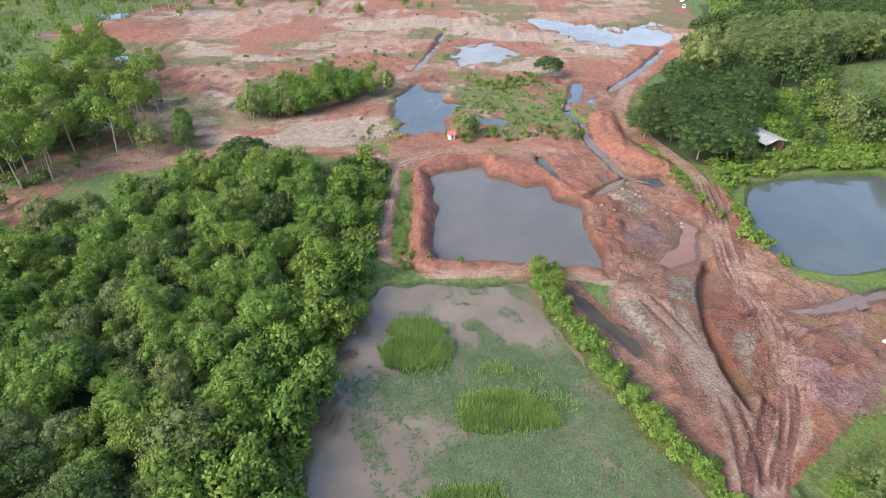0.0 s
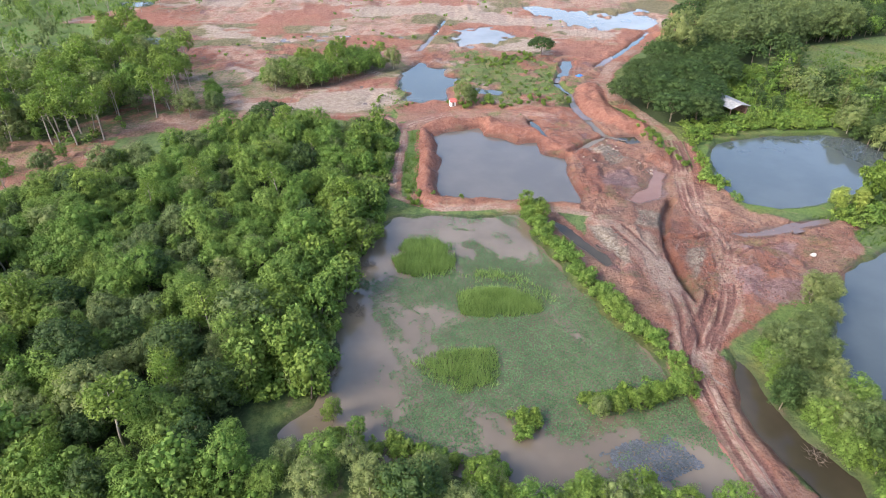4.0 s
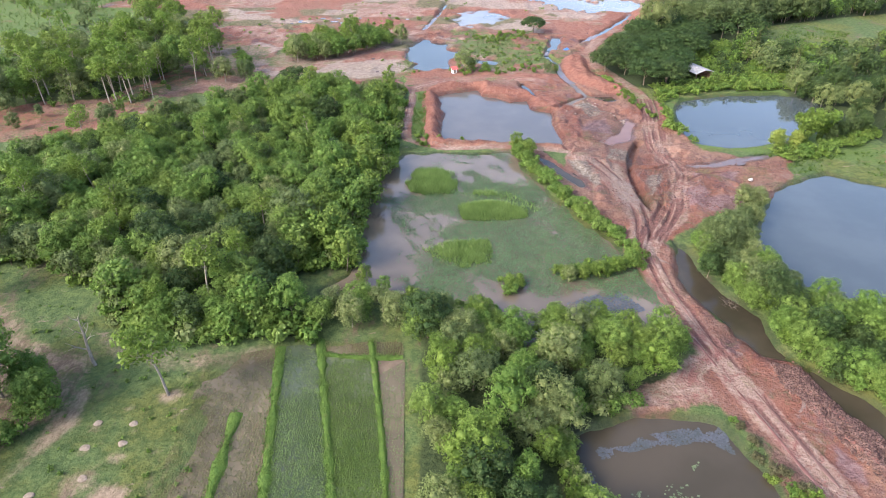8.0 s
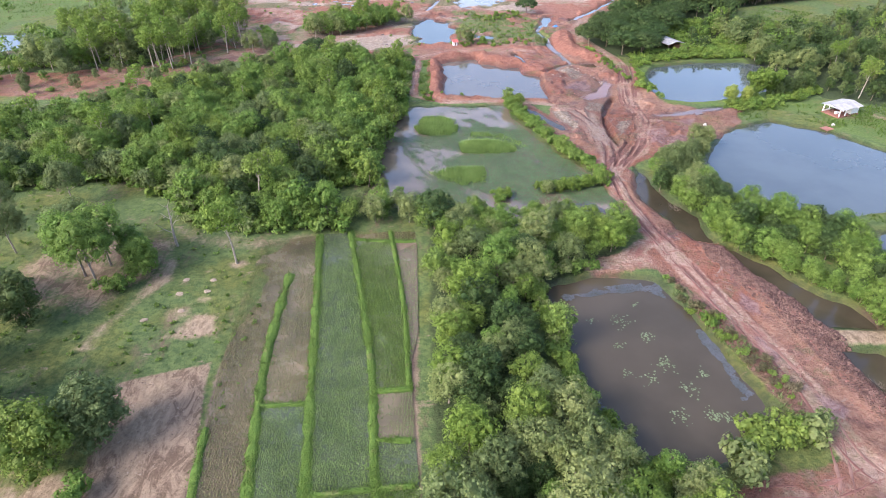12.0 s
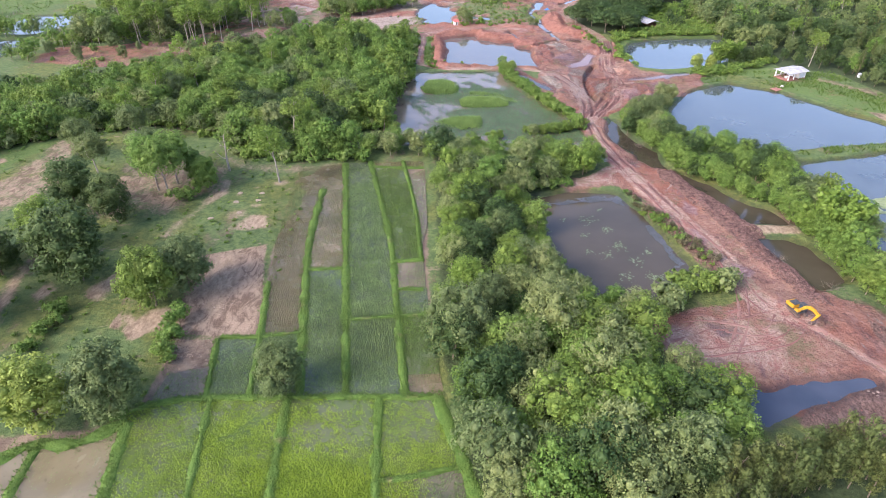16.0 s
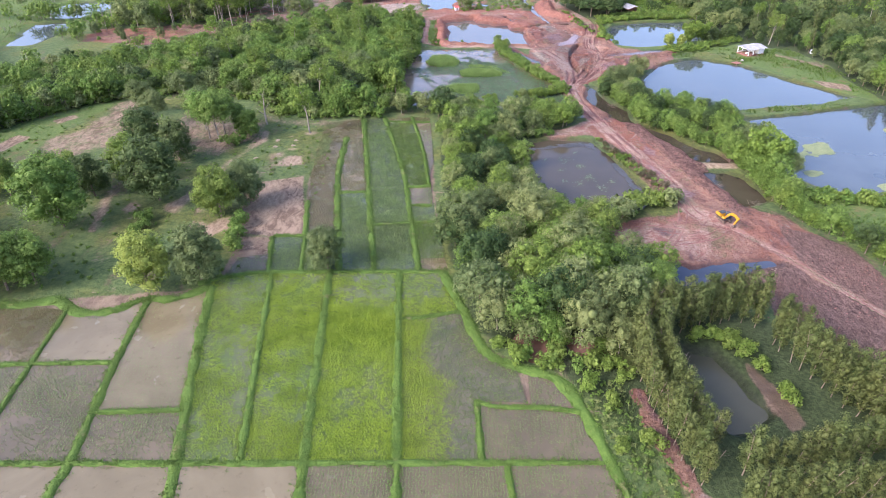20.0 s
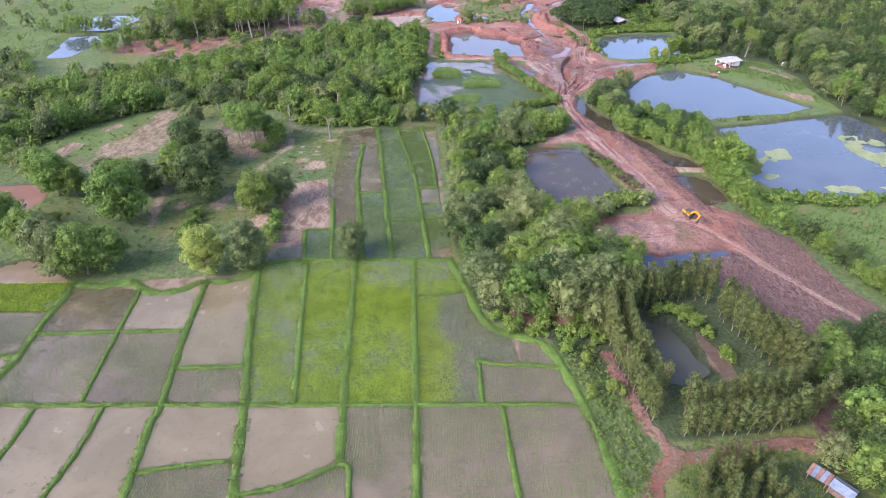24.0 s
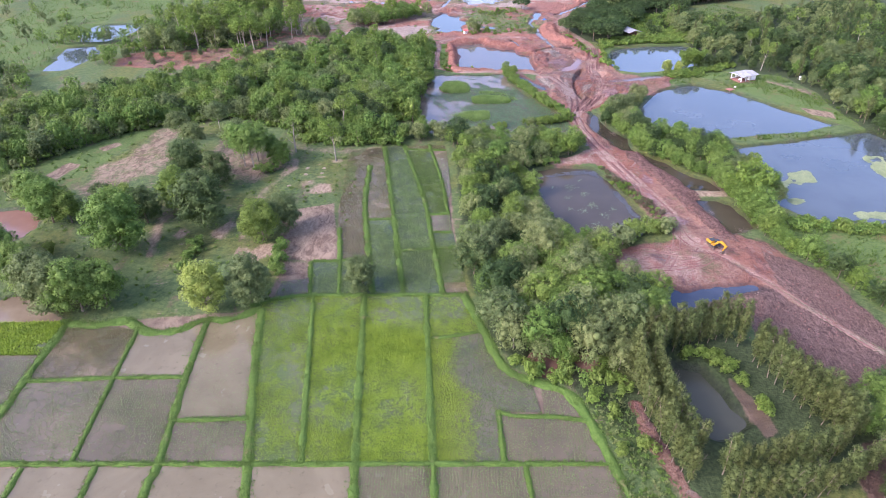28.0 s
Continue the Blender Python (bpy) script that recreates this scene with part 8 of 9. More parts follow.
STUBBLE = plain_material("stubble", (0.12, 0.078, 0.056), (0.31, 0.24, 0.175), 0.95, 0.8)
FIELD_CLOD = plain_material("field_clods", (0.060, 0.032, 0.028), (0.155, 0.098, 0.080), 0.95, 0.7)
ROCKS = [rock_mesh("boulder", 0.5, s, ROCK) for s in range(4)]
for x, y in [(42.4, 124.6), (42.9, 119.2), (43.6, 118.2), (47.2, 110.6), (46.4, 111.4), (48.4, 107.1), (49.3, 107.5), (48.9, 105.9), (40, 112.9), (41.0, 113.5), (38.8, 118.0), (36.4, 112), (34.4, 114.6), (44.0, 121), (45.5, 116), (40.5, 121.5)]:
    ob = new("boulder", ROCKS[rrng.randrange(4)])
    s = rrng.uniform(0.35, 0.85)
    ob.matrix_world = pose(x, y, float(ground_z(x, y)) + 0.12 * s, 0, 0, rrng.uniform(0, 360)) @ Matrix.Diagonal((s, s, s, 1))
    tagged(ob, "pale rough boulder on red mud", "boulder", "boulders on the earthworks")
ob = new("boulder", rock_mesh("boulder", 0.55, 9, WHITE_ROCK))
ob.matrix_world = pose(69.7, 71.4, float(ground_z(69.7, 71.4)) + 0.35)
tagged(ob, "large white boulder on red ground", "boulder")
for k, (x, y) in enumerate([(-48.1, 0.5), (-43.3, 0.4), (-47.9, -3.5), (-43.4, -2.8), (-51.2, -10.4), (-46, -8)]):
    ob = new("sand_mound", rock_mesh("sand_mound", 0.62, 20 + k, SAND, 0.28))
    ob.matrix_world = pose(x, y, float(ground_z(x, y)) + 0.02)
    tagged(ob, "small pale sand heap in the meadow", "sand heap", "sand heaps")


def clods(name, pts, count, lo, hi, mat, label, seed, share=0.55):
    """Loose lumps lying about: squashed eight-sided stones."""
    x, y = in_outline(prng, pts, count)
    k = fbm(x, y, 6, 3, seed) + 0.15 * prng.random(len(x)) > share
    x, y = x[k], y[k]
    z = ground_z(x, y)
    k = z > -0.6
    x, y, z = x[k], y[k], z[k]
    r = lo + (hi - lo) * prng.random(len(x)) ** 3
    o = np.array([(1, 0, 0), (0, 1, 0), (-1, 0, 0), (0, -1, 0), (0, 0, 0.8), (0, 0, -0.6)], float)
    v = o[None] * r[:, None, None] * (0.6 + 0.8 * prng.random((len(x), 6, 1)))
    an = prng.random(len(x)) * 6.28
    c, s = np.cos(an)[:, None], np.sin(an)[:, None]
    v = np.stack([v[..., 0] * c - v[..., 1] * s + x[:, None], v[..., 0] * s + v[..., 1] * c + y[:, None], v[..., 2] + z[:, None] + 0.1 * r[:, None]], -1).reshape(-1, 3)
    t = np.array([(0, 1, 4), (1, 2, 4), (2, 3, 4), (3, 0, 4), (1, 0, 5), (2, 1, 5), (3, 2, 5), (0, 3, 5)])
    f = (np.arange(len(x))[:, None, None] * 6 + t[None]).reshape(-1, 3)
    stuff(name, v, f, mat, label, "rubble")


clods("red_rubble", [(30, 118), (44, 130), (52, 118), (52, 96), (62, 84), (84, 82), (70, 62), (48, 50), (36, 46), (28, 76), (30, 90), (34, 104)], 9000, 0.06, 0.24, CLOD, "red clods and rubble strewn over the earthworks", 101)
clods("red_rubble", [(-4, 88), (-2, 93.5), (12, 95), (30, 91), (34, 96), (33, 112), (27, 127), (14, 138), (16, 130), (27, 119), (29, 95), (10, 92)], 9000, 0.07, 0.3, CLOD, "red clods along the quarry rim", 113)
clods("pale_rubble", [(38, 122), (46, 122), (50, 100), (54, 84), (44, 56), (34, 60), (30, 80), (36, 100)], 320, 0.06, 0.2, ROCK, "pale stones strewn over red mud", 103)
SPOIL_CLOD = plain_material("spoil_clods", (0.072, 0.040, 0.033), (0.170, 0.104, 0.084), 0.95, 1.2)
clods("spoil_lumps", SPOIL, 26000, 0.09, 0.34, SPOIL_CLOD, "heaped brown clods of dug soil along the channel", 121, 0.4)
clods("spoil_lumps", [(34, 86), (52, 96), (56, 84), (66, 82), (84, 84), (74, 64), (50, 50), (40, 46), (30, 74)], 9000, 0.07, 0.3, SPOIL_CLOD, "brown and red lumps churned up at the junction", 125)
clods("red_rubble", [(42, 20), (51, 12), (60, -3), (60, -28), (70, -42), (84, -82), (58, -86), (46, -64), (30, -52), (30, -44), (47, -37), (44, -8)], 9000, 0.06, 0.2, CLOD, "red clods over road edge and ploughed field", 105)
for turn_, pts in enumerate(STRAW):
    clods("stubble", pts, 2600, 0.05, 0.17, STUBBLE, "loose straw and clods on the stubble field", 111 + turn_)
clods("field_clods", PLOUGH, 16000, 0.05, 0.16, FIELD_CLOD, "small clods and roots on the ploughed field", 109)
clods("red_rubble", [(-8, 90), (-8, 134), (14, 140), (14, 134), (-2, 131), (-1, 95)], 9000, 0.08, 0.36, CLOD, "red clods on the dumped quarry bank", 107)

T_DARK = plain_material("rut_mud", (0.145, 0.064, 0.050), (0.22, 0.108, 0.086), 0.75, 0.5, 0.0, 0.4)
T_PALE = plain_material("worn_track", (0.175, 0.092, 0.072), (0.23, 0.135, 0.106), 0.9, 0.5, 0.0, 0.3)


def track(pts, off, half, mat, seed):
    """A wheel's worn line: a shallow strip that follows the ground, breaking off here and there."""
    line = curve_points(pts, 0.7)
    v, f, n = [], [], len(line)
    for k, (x, y) in enumerate(line):
        a, b = line[max(0, k - 1)], line[min(n - 1, k + 1)]
        d = math.hypot(b[0] - a[0], b[1] - a[1]) + 1e-9
        nx, ny = -(b[1] - a[1]) / d, (b[0] - a[0]) / d
        o = off + 0.5 * noise.noise((x * 0.08, y * 0.08, seed))
        w = half * max(0.0, 0.42 + 1.2 * noise.noise((x * 0.35, y * 0.35, seed + 5.0)))
        for s, lift in ((-1.5, -0.05), (-0.8, 0.08), (0, -0.01), (0.8, 0.08), (1.5, -0.05)):
            px_, py_ = x + nx * (o + s * w), y + ny * (o + s * w)
            v.append((px_, py_, float(ground_z(px_, py_)) + lift * min(1.0, w / half) + 0.03))
    for k in range(n - 1):
        for s in range(4):
            f.append([k * 5 + s + 1, k * 5 + s, (k + 1) * 5 + s, (k + 1) * 5 + s + 1])
    me = mesh_of("wheel_track", v, f, mat, smooth_on=True)
    tagged(new("wheel_track", me), "worn wheel track pressed into the dirt road", "wheel track", kind="structure")


for road, offs in ((0, (-1.2, 1.1)), (11, (-0.6, 0.6)), (3, (-0.7, 0.7)), (5, (-0.8, 0.8)), (6, (-0.8, 0.8))):
    for q, o in enumerate(offs):
        track(ROADS[road][0], o, 0.24, T_DARK if (q + road) % 2 == 0 and road < 3 else T_PALE, 1.0 + road + 0.37 * q)
SIDE_TRACKS = [[(32, -47), (40, -44), (48, -46), (52, -42)], [(34, -50), (42, -50), (50, -48), (54, -44)], [(36, -42), (44, -42), (50, -40)], [(50, -30), (46, -42), (40, -52)], [(50, 4), (54, -10), (57, -24), (60, -38)]]
for q, pts in enumerate(SIDE_TRACKS):
    for o in (-0.9, 0.9):
        track(pts, o, 0.2, T_DARK if q % 3 else T_PALE, 30.0 + q + o)


# ---- things that people left here ----
YELLOW = plain_material("yellow_paint", (0.43, 0.215, 0.012), (0.51, 0.27, 0.022), 0.45, 2.0, 0.0, 0.05)
BLACK = plain_material("dark_machine_grey", (0.035, 0.038, 0.042), (0.07, 0.075, 0.08), 0.5, 3.0)
STEEL = plain_material("muddy_track_steel", (0.085, 0.062, 0.052), (0.17, 0.115, 0.09), 0.8, 4.0)
GLASS = plain_material("cab_glass", (0.03, 0.05, 0.07), (0.05, 0.08, 0.11), 0.05, 1.0, 0.0, 0.0)
WHITE = plain_material("white_paint", (0.72, 0.72, 0.70), (0.80, 0.80, 0.78), 0.6, 1.5, 0.0, 0.05)
SHEET = plain_material("pale_metal_roof", (0.21, 0.215, 0.225), (0.29, 0.295, 0.305), 0.5, 0.8, 0.0, 0.1)
OLD_SHEET = plain_material("weathered_grey_roof", (0.22, 0.215, 0.205), (0.33, 0.32, 0.31), 0.7, 1.2, 0.0, 0.2)
BLUE_SHEET = plain_material("blue_grey_metal_roof", (0.14, 0.175, 0.21), (0.21, 0.25, 0.29), 0.5, 1.2, 0.2, 0.1)
RUST = plain_material("rusty_sheet", (0.16, 0.09, 0.07), (0.28, 0.16, 0.12), 0.8, 2.0)
TILE = plain_material("red_floor_tile", (0.22, 0.10, 0.08), (0.30, 0.14, 0.11), 0.7, 2.0)
WOOD = plain_material("old_timber", (0.16, 0.11, 0.08), (0.28, 0.20, 0.15), 0.85, 3.0)
RED_ROOF = plain_material("red_roof_paint", (0.50, 0.10, 0.09), (0.60, 0.15, 0.13), 0.6, 2.0)
BLUE = plain_material("blue_tarpaulin", (0.03, 0.13, 0.42), (0.06, 0.2, 0.55), 0.5, 2.0)
RUBBER = plain_material("tyre_rubber", (0.02, 0.02, 0.02), (0.04, 0.04, 0.04), 0.85, 5.0)


def excavator(x, y, heading, swing):
    """A tracked digger; the upper works are swung round from the tracks."""
    ob = thing("excavator", x, y, float(ground_z(x, y)), heading, "yellow tracked excavator with its bucket on the ground", "excavator")
    part("undercarriage", box(2.4, 1.5, 0.45, 0, 0, 0.45, 0.08), STEEL, ob, "muddy steel undercarriage")
    for s in (-1, 1):
        bm = bmesh.new()
        for k in range(36):
            t = k / 36
            per = 2 * 3.2 + 2 * math.pi * 0.42
            d = t * per
            if d < 3.2:
                p, r = (-1.6 + d, 0.84), 0
            elif d < 3.2 + math.pi * 0.42:
                a = (d - 3.2) / 0.42
                p, r = (1.6 + 0.42 * math.sin(a), 0.42 + 0.42 * math.cos(a)), -math.degrees(a)
            elif d < 6.4 + math.pi * 0.42:
                p, r = (1.6 - (d - 3.2 - math.pi * 0.42), 0.0), 180
            else:
                a = (d - 6.4 - math.pi * 0.42) / 0.42
                p, r = (-1.6 - 0.42 * math.sin(a), 0.42 - 0.42 * math.cos(a)), 180 - math.degrees(a)
            bmesh.ops.create_cube(bm, size=1.0, matrix=pose(p[0], s * 1.1, p[1] + 0.03, 0, -r, 0) @ Matrix.Diagonal((0.2, 0.6, 0.07, 1)))
        tr = part("track", bm, STEEL, ob, "steel crawler track caked with red mud")
        part("track_frame", box(3.2, 0.4, 0.5, 0, s * 1.1, 0.18, 0.1), STEEL, tr)
        for wx_ in (-1.5, 1.5):
            part("sprocket", rod((wx_, s * 1.1 - 0.25, 0.44), (wx_, s * 1.1 + 0.25, 0.44), 0.34, sides=14), STEEL, tr)
    part("slew_ring", rod((0, 0, 0.88), (0, 0, 1.08), 0.75, sides=20), BLACK, ob)
    turn = pose(0, 0, 0, 0, 0, swing)

    def put_(name, bm, mat, label="", parent=ob):
        bmesh.ops.transform(bm, matrix=turn, verts=bm.verts)
        return part(name, bm, mat, parent, label)

    put_("platform", box(4.2, 2.7, 0.22, -0.6, 0, 1.06, 0.06), BLACK, "dark platform")
    put_("engine_housing", box(1.9, 2.6, 0.95, -1.35, 0, 1.26, 0.14), YELLOW, "yellow engine housing with dark top")
    put_("engine_cover", box(1.8, 2.1, 0.12, -1.35, 0.1, 2.2, 0.04), BLACK, "dark engine cover")
    put_("counterweight", box(0.75, 2.7, 1.05, -2.45, 0, 1.16, 0.25), YELLOW, "rounded yellow counterweight")
    cab = put_("cab", box(1.75, 1.05, 1.65, 0.55, 0.78, 1.26, 0.12), BLACK, "dark operator's cab")
    put_("windscreen", box(0.03, 0.85, 1.1, 1.435, 0.78, 1.62, 0.0), GLASS, "dark windscreen", cab)
    put_("side_window", box(1.25, 0.03, 0.8, 0.55, 1.31, 1.9, 0.0), GLASS, "dark side window", cab)
    put_("side_window", box(1.25, 0.03, 0.8, 0.55, 0.25, 1.9, 0.0), GLASS, "dark side window", cab)
    put_("cab_roof", box(1.65, 1.0, 0.08, 0.55, 0.78, 2.91, 0.03), BLACK, "dark cab roof", cab)
    put_("tool_box", box(1.2, 0.8, 0.55, 0.6, -0.85, 1.26, 0.06), YELLOW)

    def arm(pts, w, h):
        bm = bmesh.new()
        rings = []
        for k, (px_, pz_) in enumerate(pts):
            a, b = pts[max(0, k - 1)], pts[min(len(pts) - 1, k + 1)]
            d = math.hypot(b[0] - a[0], b[1] - a[1])
            nx, nz = -(b[1] - a[1]) / d, (b[0] - a[0]) / d
            hh = h[k] / 2
            rings.append([bm.verts.new((px_ + nx * hh * s1, s2 * w / 2, pz_ + nz * hh * s1)) for s1, s2 in ((1, 1), (1, -1), (-1, -1), (-1, 1))])
        for r1, r2 in zip(rings, rings[1:]):
            for k in range(4):
                bm.faces.new((r1[k], r1[(k + 1) % 4], r2[(k + 1) % 4], r2[k]))
        bm.faces.new(rings[0])
        bm.faces.new(rings[-1][::-1])
        bmesh.ops.recalc_face_normals(bm, faces=bm.faces)
        return bm

    boom = put_("boom", arm([(0.6, 1.5), (1.6, 2.9), (2.7, 3.7), (4.0, 3.75), (5.2, 3.25)], 0.5, [0.5, 0.75, 0.85, 0.65, 0.4]), YELLOW, "cranked yellow boom")
    stick = put_("stick", arm([(5.55, 3.75), (5.2, 3.2), (4.75, 2.0), (4.35, 0.95)], 0.42, [0.3, 0.62, 0.45, 0.3]), YELLOW, "yellow dipper arm")
    for s in (-1, 1):
        put_("boom_ram", rod((1.0, 0.36 * s, 1.5), (2.5, 0.36 * s, 3.2), 0.09, sides=8), BLACK, "", boom)
    put_("stick_ram", rod((3.0, 0, 4.15), (5.4, 0, 3.75), 0.09, sides=8), YELLOW, "", boom)
    put_("bucket_ram", rod((5.3, 0, 3.0), (4.9, 0, 1.2), 0.07, sides=8), BLACK, "", stick)
    bm = arm([(4.5, 1.05), (4.85, 0.75), (4.8, 0.3), (4.35, 0.05), (3.8, 0.2)], 1.1, [0.3, 0.35, 0.35, 0.3, 0.08])
    bucket = put_("bucket", bm, STEEL, "mud-stained digging bucket")
    for k in range(5):
        put_("tooth", box(0.25, 0.12, 0.07, 3.72, -0.44 + 0.22 * k, 0.17, 0.02), STEEL, "", bucket)
    return ob


excavator(55.0, -41.2, -78, 6).scale = (0.68, 0.68, 0.68)


def sheet_roof(w, d, rise, mat, parent, name="roof", lift=0.0, waves=0.03, pitch=0.25):
    """Corrugated sheets as one gable or pent roof: w along the ridge, d across, two slopes."""
    for s in (-1, 1):
        n = max(8, int(w / pitch) * 2)
        v, f = [], []
        for k in range(n + 1):
            x = -w / 2 + w * k / n
            wv = waves * (1 if k % 2 else -1)
            for t in (0.0, 0.5, 1.0):
                v.append((x, s * d / 2 * t, lift + rise * (1 - t) + wv))
        for k in range(n):
            for t in range(2):
                q = [k * 3 + t, (k + 1) * 3 + t, (k + 1) * 3 + t + 1, k * 3 + t + 1]
                f.append(q if s > 0 else q[::-1])
        ob = child(name, mesh_of(name, v, f, mat), parent)
        mod = ob.modifiers.new("thickness", "SOLIDIFY")
        mod.thickness = 0.04


def pavilion(x, y, turn):
    ob = thing("pavilion", x, y, float(ground_z(x, y)), turn, "open white pavilion with a pale metal roof and red tiled floor", "pavilion")
    part("floor", box(10.2, 7.2, 0.45, 0, 0, -0.15, 0.05), TILE, ob, "red tiled floor slab")
    for ix in (-4.7, -1.6, 1.5, 4.7):
        for iy in (-3.2, 3.2):
            part("pillar", box(0.34, 0.34, 2.5, ix, iy, 0.3, 0.03), WHITE, ob)
    part("back_room", box(3.4, 6.2, 2.5, 3.1, 0.1, 0.3, 0.03), WHITE, ob, "white walled room")
    part("low_wall", box(6.0, 0.15, 0.55, -1.9, 3.2, 0.3, 0.02), WHITE, ob)
    part("door", box(0.06, 0.9, 2.0, 1.37, -1.0, 0.3, 0.01), WOOD, ob, "brown door")
    for iy in (-3.2, 3.2):
        part("beam", box(10.0, 0.2, 0.25, 0, iy, 2.8, 0.02), WHITE, ob)
    sheet_roof(11.6, 8.6, 0.85, SHEET, ob, lift=3.05)
    for s in (-1, 1):
        bm = bmesh.new()
        bm.faces.new([bm.verts.new(p) for p in ((s * 5.2, -3.3, 3.05), (s * 5.2, 3.3, 3.05), (s * 5.2, 0, 3.72))])
        part("gable", bm, WHITE, ob)
    part("table", box(1.4, 0.8, 0.75, -2.4, -0.5, 0.3, 0.04), WHITE, ob)
    return ob


pavilion(111.0, 79.6, 24).scale = (0.79, 0.79, 0.79)
dock = thing("dock", 101.8, 68.6, -0.35, 24, "reddish timber jetty at the pond edge", "jetty")
for k in range(14):
    part("plank", box(0.19, 2.4, 0.06, -1.4 + 0.21 * k, 0, 0.25, 0.01), TILE, dock)
for px_ in (-1.3, 1.3):
    for py_ in (-1.1, 1.1):
        part("post", rod((px_, py_, -1.6), (px_, py_, 0.3), 0.08), WOOD, dock)
    part("bearer", box(0.1, 2.4, 0.12, px_, 0, 0.13), WOOD, dock)
ob = new("boulder", rock_mesh("boulder", 0.55, 33, WHITE_ROCK))
ob.matrix_world = pose(104.4, 70.6, float(ground_z(104.4, 70.6)) + 0.2)
tagged(ob, "pale stone beside the jetty", "boulder")

shed = thing("shed", 81.6, 146.6, float(ground_z(81.6, 146.6)), -68, "long shed with a weathered grey corrugated roof", "shed")
for ix in (-5.2, 0.0, 5.2):
    for iy in (-3.0, 3.0):
        part("post", box(0.18, 0.18, 2.5, ix, iy, 0), WOOD, shed)
part("back_wall", box(10.4, 0.12, 2.2, 0, 2.9, 0, 0.0), RUST, shed, "rusty sheet wall")
for iy in (-3.0, 3.0):
    part("beam", box(10.8, 0.14, 0.18, 0, iy, 2.5), WOOD, shed)
sheet_roof(11.6, 7.4, 0.9, OLD_SHEET, shed, lift=2.7)

shrine = thing("spirit_house", 2.2, 150.2, float(ground_z(2.2, 150.2)), 15, "small white hut with a red gable roof", "hut")
part("body", box(1.6, 1.4, 1.5, 0, 0, 0, 0.03), WHITE, shrine)
part("door", box(0.6, 0.05, 1.2, 0.1, -0.72, 0.1, 0.01), WOOD, shrine)
sheet_roof(2.1, 2.1, 0.8, RED_ROOF, shrine, lift=1.45, waves=0.015, pitch=0.15)
for s in (-1, 1):
    bm = bmesh.new()
    bm.faces.new([bm.verts.new(p) for p in ((s * 0.8, -0.7, 1.5), (s * 0.8, 0.7, 1.5), (s * 0.8, 0, 2.15))])
    part("gable", bm, WHITE, shrine)


def car(x, y, turn):
    ob = thing("car", x, y, float(ground_z(x, y)), turn, "white car parked on the red embankment", "car", "parked cars")
    bm = box(4.3, 1.7, 0.65, 0, 0, 0.35, 0.14)
    part("body", bm, WHITE, ob)
    bm = box(2.4, 1.5, 0.6, -0.2, 0, 0.98, 0.0)
    for v in bm.verts:
        if v.co.z > 1.3:
            v.co.x = -0.2 + (v.co.x + 0.2) * 0.7
            v.co.y *= 0.85
    part("cabin", bm, GLASS, ob, "dark glazed cabin")
    part("cabin_roof", box(1.65, 1.28, 0.06, -0.2, 0, 1.57, 0.02), WHITE, ob)
    for ix in (-1.35, 1.35):
        for iy in (-0.78, 0.78):
            w = part("wheel", rod((ix, iy - 0.1, 0.33), (ix, iy + 0.1, 0.33), 0.33, sides=16), RUBBER, ob)
            part("rim", rod((ix, iy - 0.11, 0.33), (ix, iy + 0.11, 0.33), 0.18, sides=12), SHEET, w)


car(114.8, 304.8, 70)
car(118.5, 318, 60)

hut = thing("farm_hut", 51.1, -117.7, float(ground_z(51.1, -117.7)), -52, "farm hut with blue-grey metal roof on timber posts", "hut")
for ix in (-1.9, 1.9):
    for iy in (-1.4, 1.4):
        part("post", box(0.14, 0.14, 2.2, ix, iy, 0), WOOD, hut)
part("platform", box(4.0, 3.0, 0.15, 0, 0, 0.5), WOOD, hut)
part("wall", box(3.8, 0.08, 1.4, 0, 1.4, 0.65), RUST, hut)
sheet_roof(4.2, 3.4, 0.8, BLUE_SHEET, hut, lift=2.2)
hut.scale = (0.75, 0.75, 0.75)
lean = thing("lean_to", 49.2, -115.1, float(ground_z(49.2, -115.1)), -48, "low lean-to patched with rusty and blue sheets", "lean-to")
for ix in (-1.6, 1.6):
    for iy in (-1.2, 1.2):
        part("post", rod((ix, iy, -0.2), (ix * 1.02, iy, 1.75), 0.06), WOOD, lean)
for k in range(5):
    part("roof_sheet", box(0.78, 3.1, 0.03, -1.6 + 0.8 * k, 0, 1.78 + 0.03 * (k % 2), 0.0, (6, 0, 2 * (k % 3 - 1))), (RUST, BLUE_SHEET, RUST, BLUE_SHEET, RUST)[k], lean, "rusty roof sheet" if k % 2 == 0 else "blue-grey roof sheet")

lean.scale = (0.75, 0.75, 0.75)

tank = thing("water_tank", 134.2, 80.0, float(ground_z(134.2, 80.0)), 10, "white upright water tank at the wood's edge", "water tank")
part("shell", rod((0, 0, 0), (0, 0, 2.0), 1.0, 0.98, 20), WHITE, tank)
part("lid", rod((0, 0, 2.0), (0, 0, 2.3), 0.98, 0.3, 20), WHITE, tank)
tank.scale = (0.6, 0.6, 0.6)
tarp = thing("tarpaulin", 45.0, 177.1, float(ground_z(45.0, 177.1)), 20, "crumpled blue tarpaulin over a heap", "tarpaulin")
bm = bmesh.new()
bmesh.ops.create_grid(bm, x_segments=10, y_segments=8, size=1.0)
for v in bm.verts:
    r = v.co.length
    v.co.z = 0.75 * max(0, 1 - r) + 0.12 * noise.noise(v.co * 3.0) + 0.06
    v.co.x *= 1.3
part("sheet", bm, BLUE, tarp)
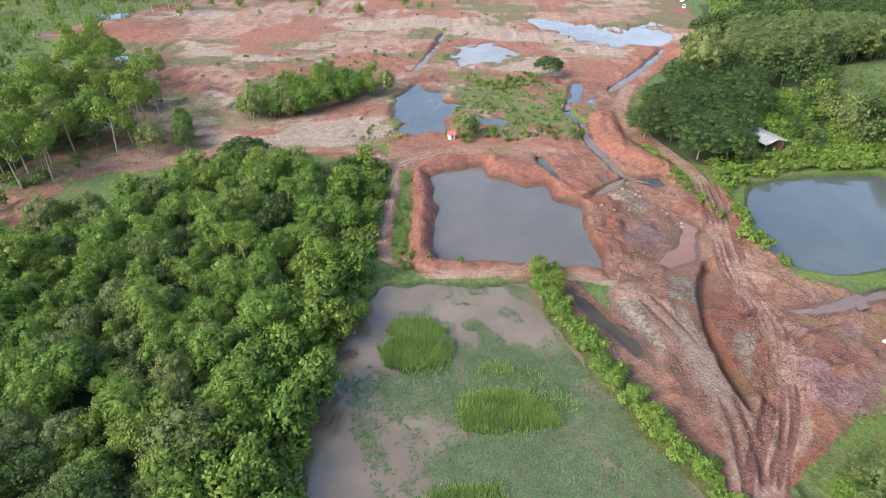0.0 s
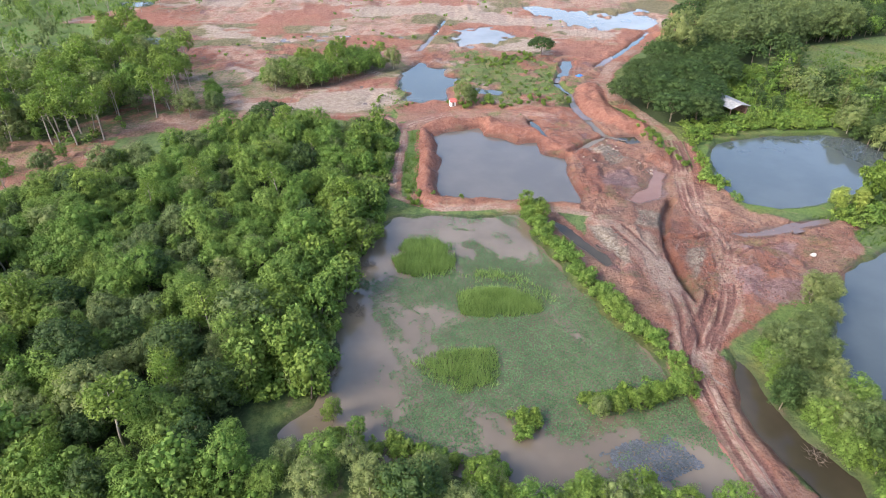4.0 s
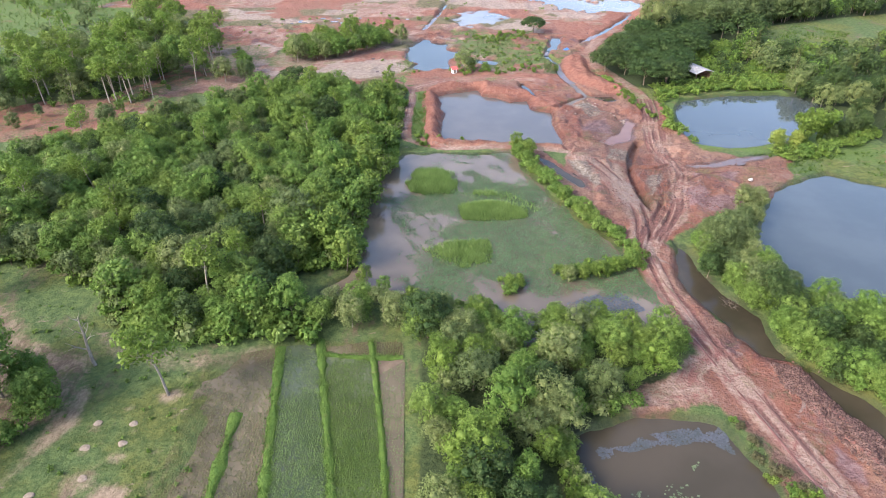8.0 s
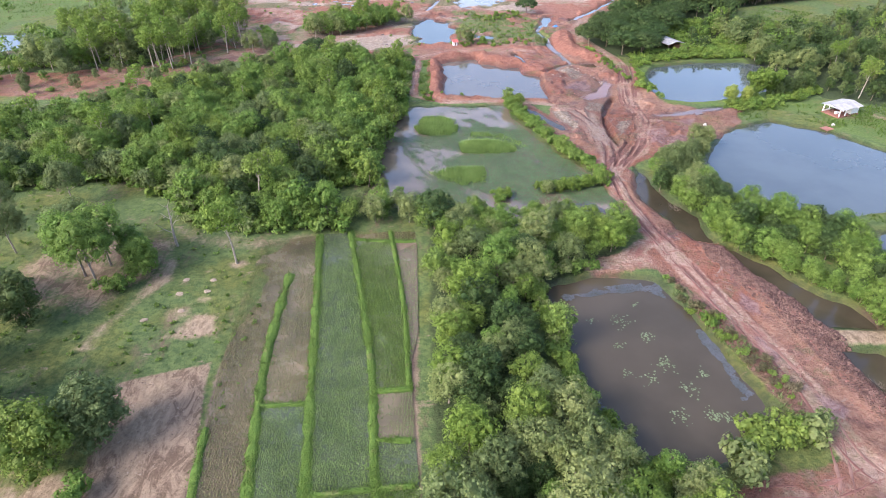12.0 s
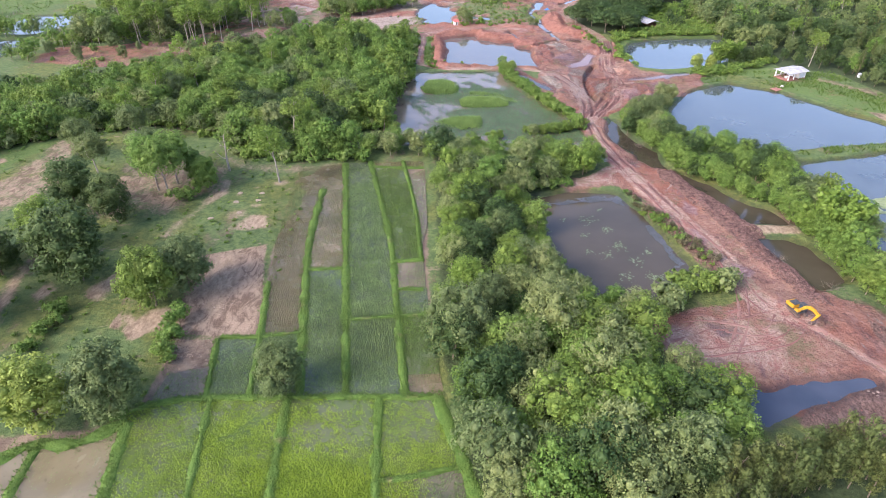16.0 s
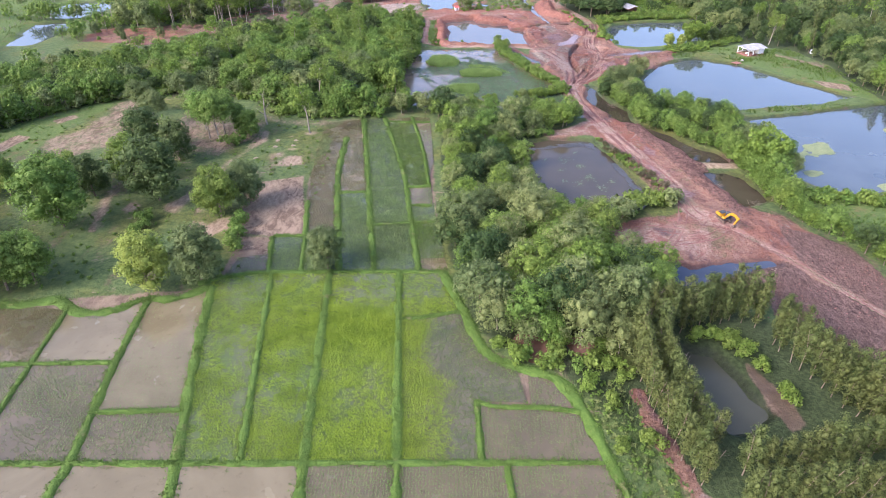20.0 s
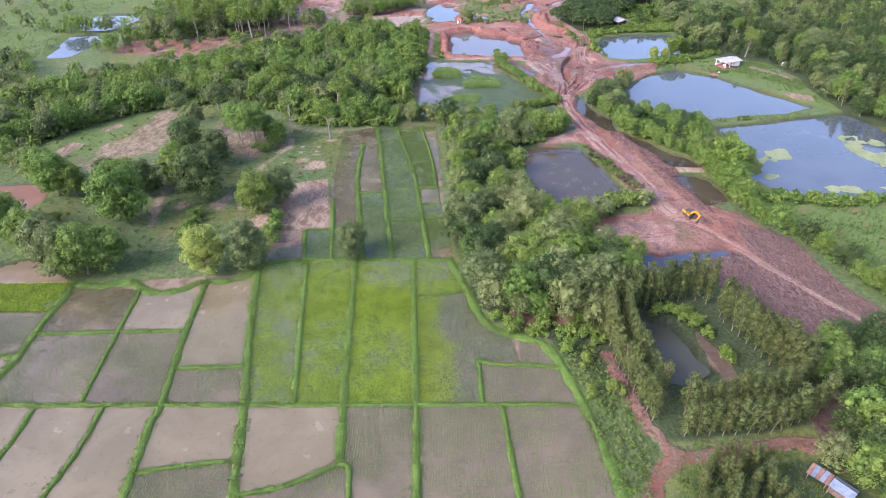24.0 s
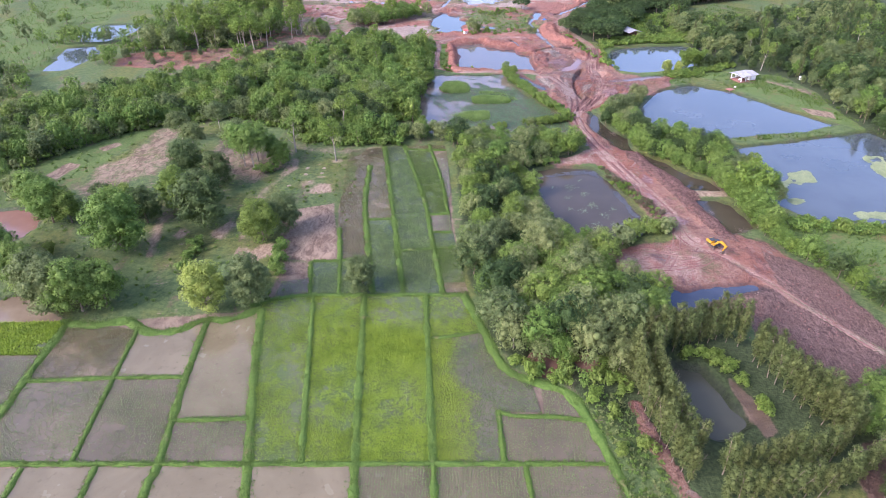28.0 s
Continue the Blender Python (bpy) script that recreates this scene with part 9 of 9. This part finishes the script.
sack = thing("sacks", 57.5, -58.6, float(ground_z(57.5, -58.6)) + 0.05, 0, "pile of pale sacks and debris by the puddle", "sacks")
for k, (sx, sy) in enumerate(((0, 0), (0.7, 0.2), (-0.5, 0.4), (0.3, -0.5))):
    me = rock_mesh("sack", 0.2, 40 + k, ROCK, 0.5)
    s_ = child("sack", me, sack)
    s_.location = (sx, sy, 0.12)

# fence along the farm track, posts and rails
fence = thing("fence", -190.5, 108, 0, 0, "weathered post-and-wire fence along a track", "fence")
FL = curve_points([(-190.3, 81.7), (-190.7, 134.7), (-201, 181.7)], 4.0)
for a, b in zip(FL[:-1], FL[1:]):
    z = float(ground_z(*a))
    part("post", rod((a[0] + 190.5, a[1] - 108, z - 0.3), (a[0] + 190.5, a[1] - 108, z + 1.5), 0.09, 0.08, 6), PALE_BARK, fence)
    for h in (0.6, 1.2):
        part("wire", rod((a[0] + 190.5, a[1] - 108, z + h), (b[0] + 190.5, b[1] - 108, float(ground_z(*b)) + h), 0.02, None, 4), DEAD, fence)


BRUSH = plain_material("grey_brushwood", (0.085, 0.066, 0.052), (0.175, 0.140, 0.112), 0.95)


def brush(x, y, r, count, label, seed):
    """A heap of bare branches."""
    rng = np.random.default_rng(seed)
    pieces = []
    for k in range(count):
        a, q = rng.random() * 6.283, r * rng.random()
        p = (q * math.cos(a), q * math.sin(a), 0.15 * rng.random())
        path, rad = limb(rng, p, (math.cos(a + rng.normal()), math.sin(a + rng.normal()), 0.5 * rng.random() + 0.1), 0.7 + 0.9 * rng.random(), 0.035, 0.35, 4)
        pieces.append(tube(path, rad, 4))
    ob = new("brush_pile", mesh_of("brush_pile", *join(pieces), BRUSH))
    ob.matrix_world = pose(x, y, max(-0.35, float(ground_z(x, y))))
    tagged(ob, label, "brush pile", "brush piles", "stuff")


for k, (x, y, r, c) in enumerate(((-19.2, 40.5, 3.0, 120), (-15.2, 55.2, 1.4, 45), (-14.6, 68.5, 1.2, 36), (47.3, 26.1, 1.3, 40), (64.9, -34.6, 1.8, 55), (-16.5, 33, 1.4, 40), (60, -25, 1.0, 24), (44, -12, 1.3, 26), (46.5, -22, 1.2, 26))):
    brush(x, y, r, c, "grey heap of dead branches at the water's edge", 200 + k)
pile = thing("log_pile", 67, 133.3, float(ground_z(67, 133.3)), 20, "dark stack of old logs near the shed", "log pile")
for k in range(9):
    part("log", rod((-1.6, -0.8 + 0.35 * (k % 5) + 0.17 * (k // 5), 0.18 + 0.3 * (k // 5)), (1.6, -0.8 + 0.35 * (k % 5) + 0.17 * (k // 5), 0.2 + 0.3 * (k // 5)), 0.18, 0.15, 8), BLACK, pile)
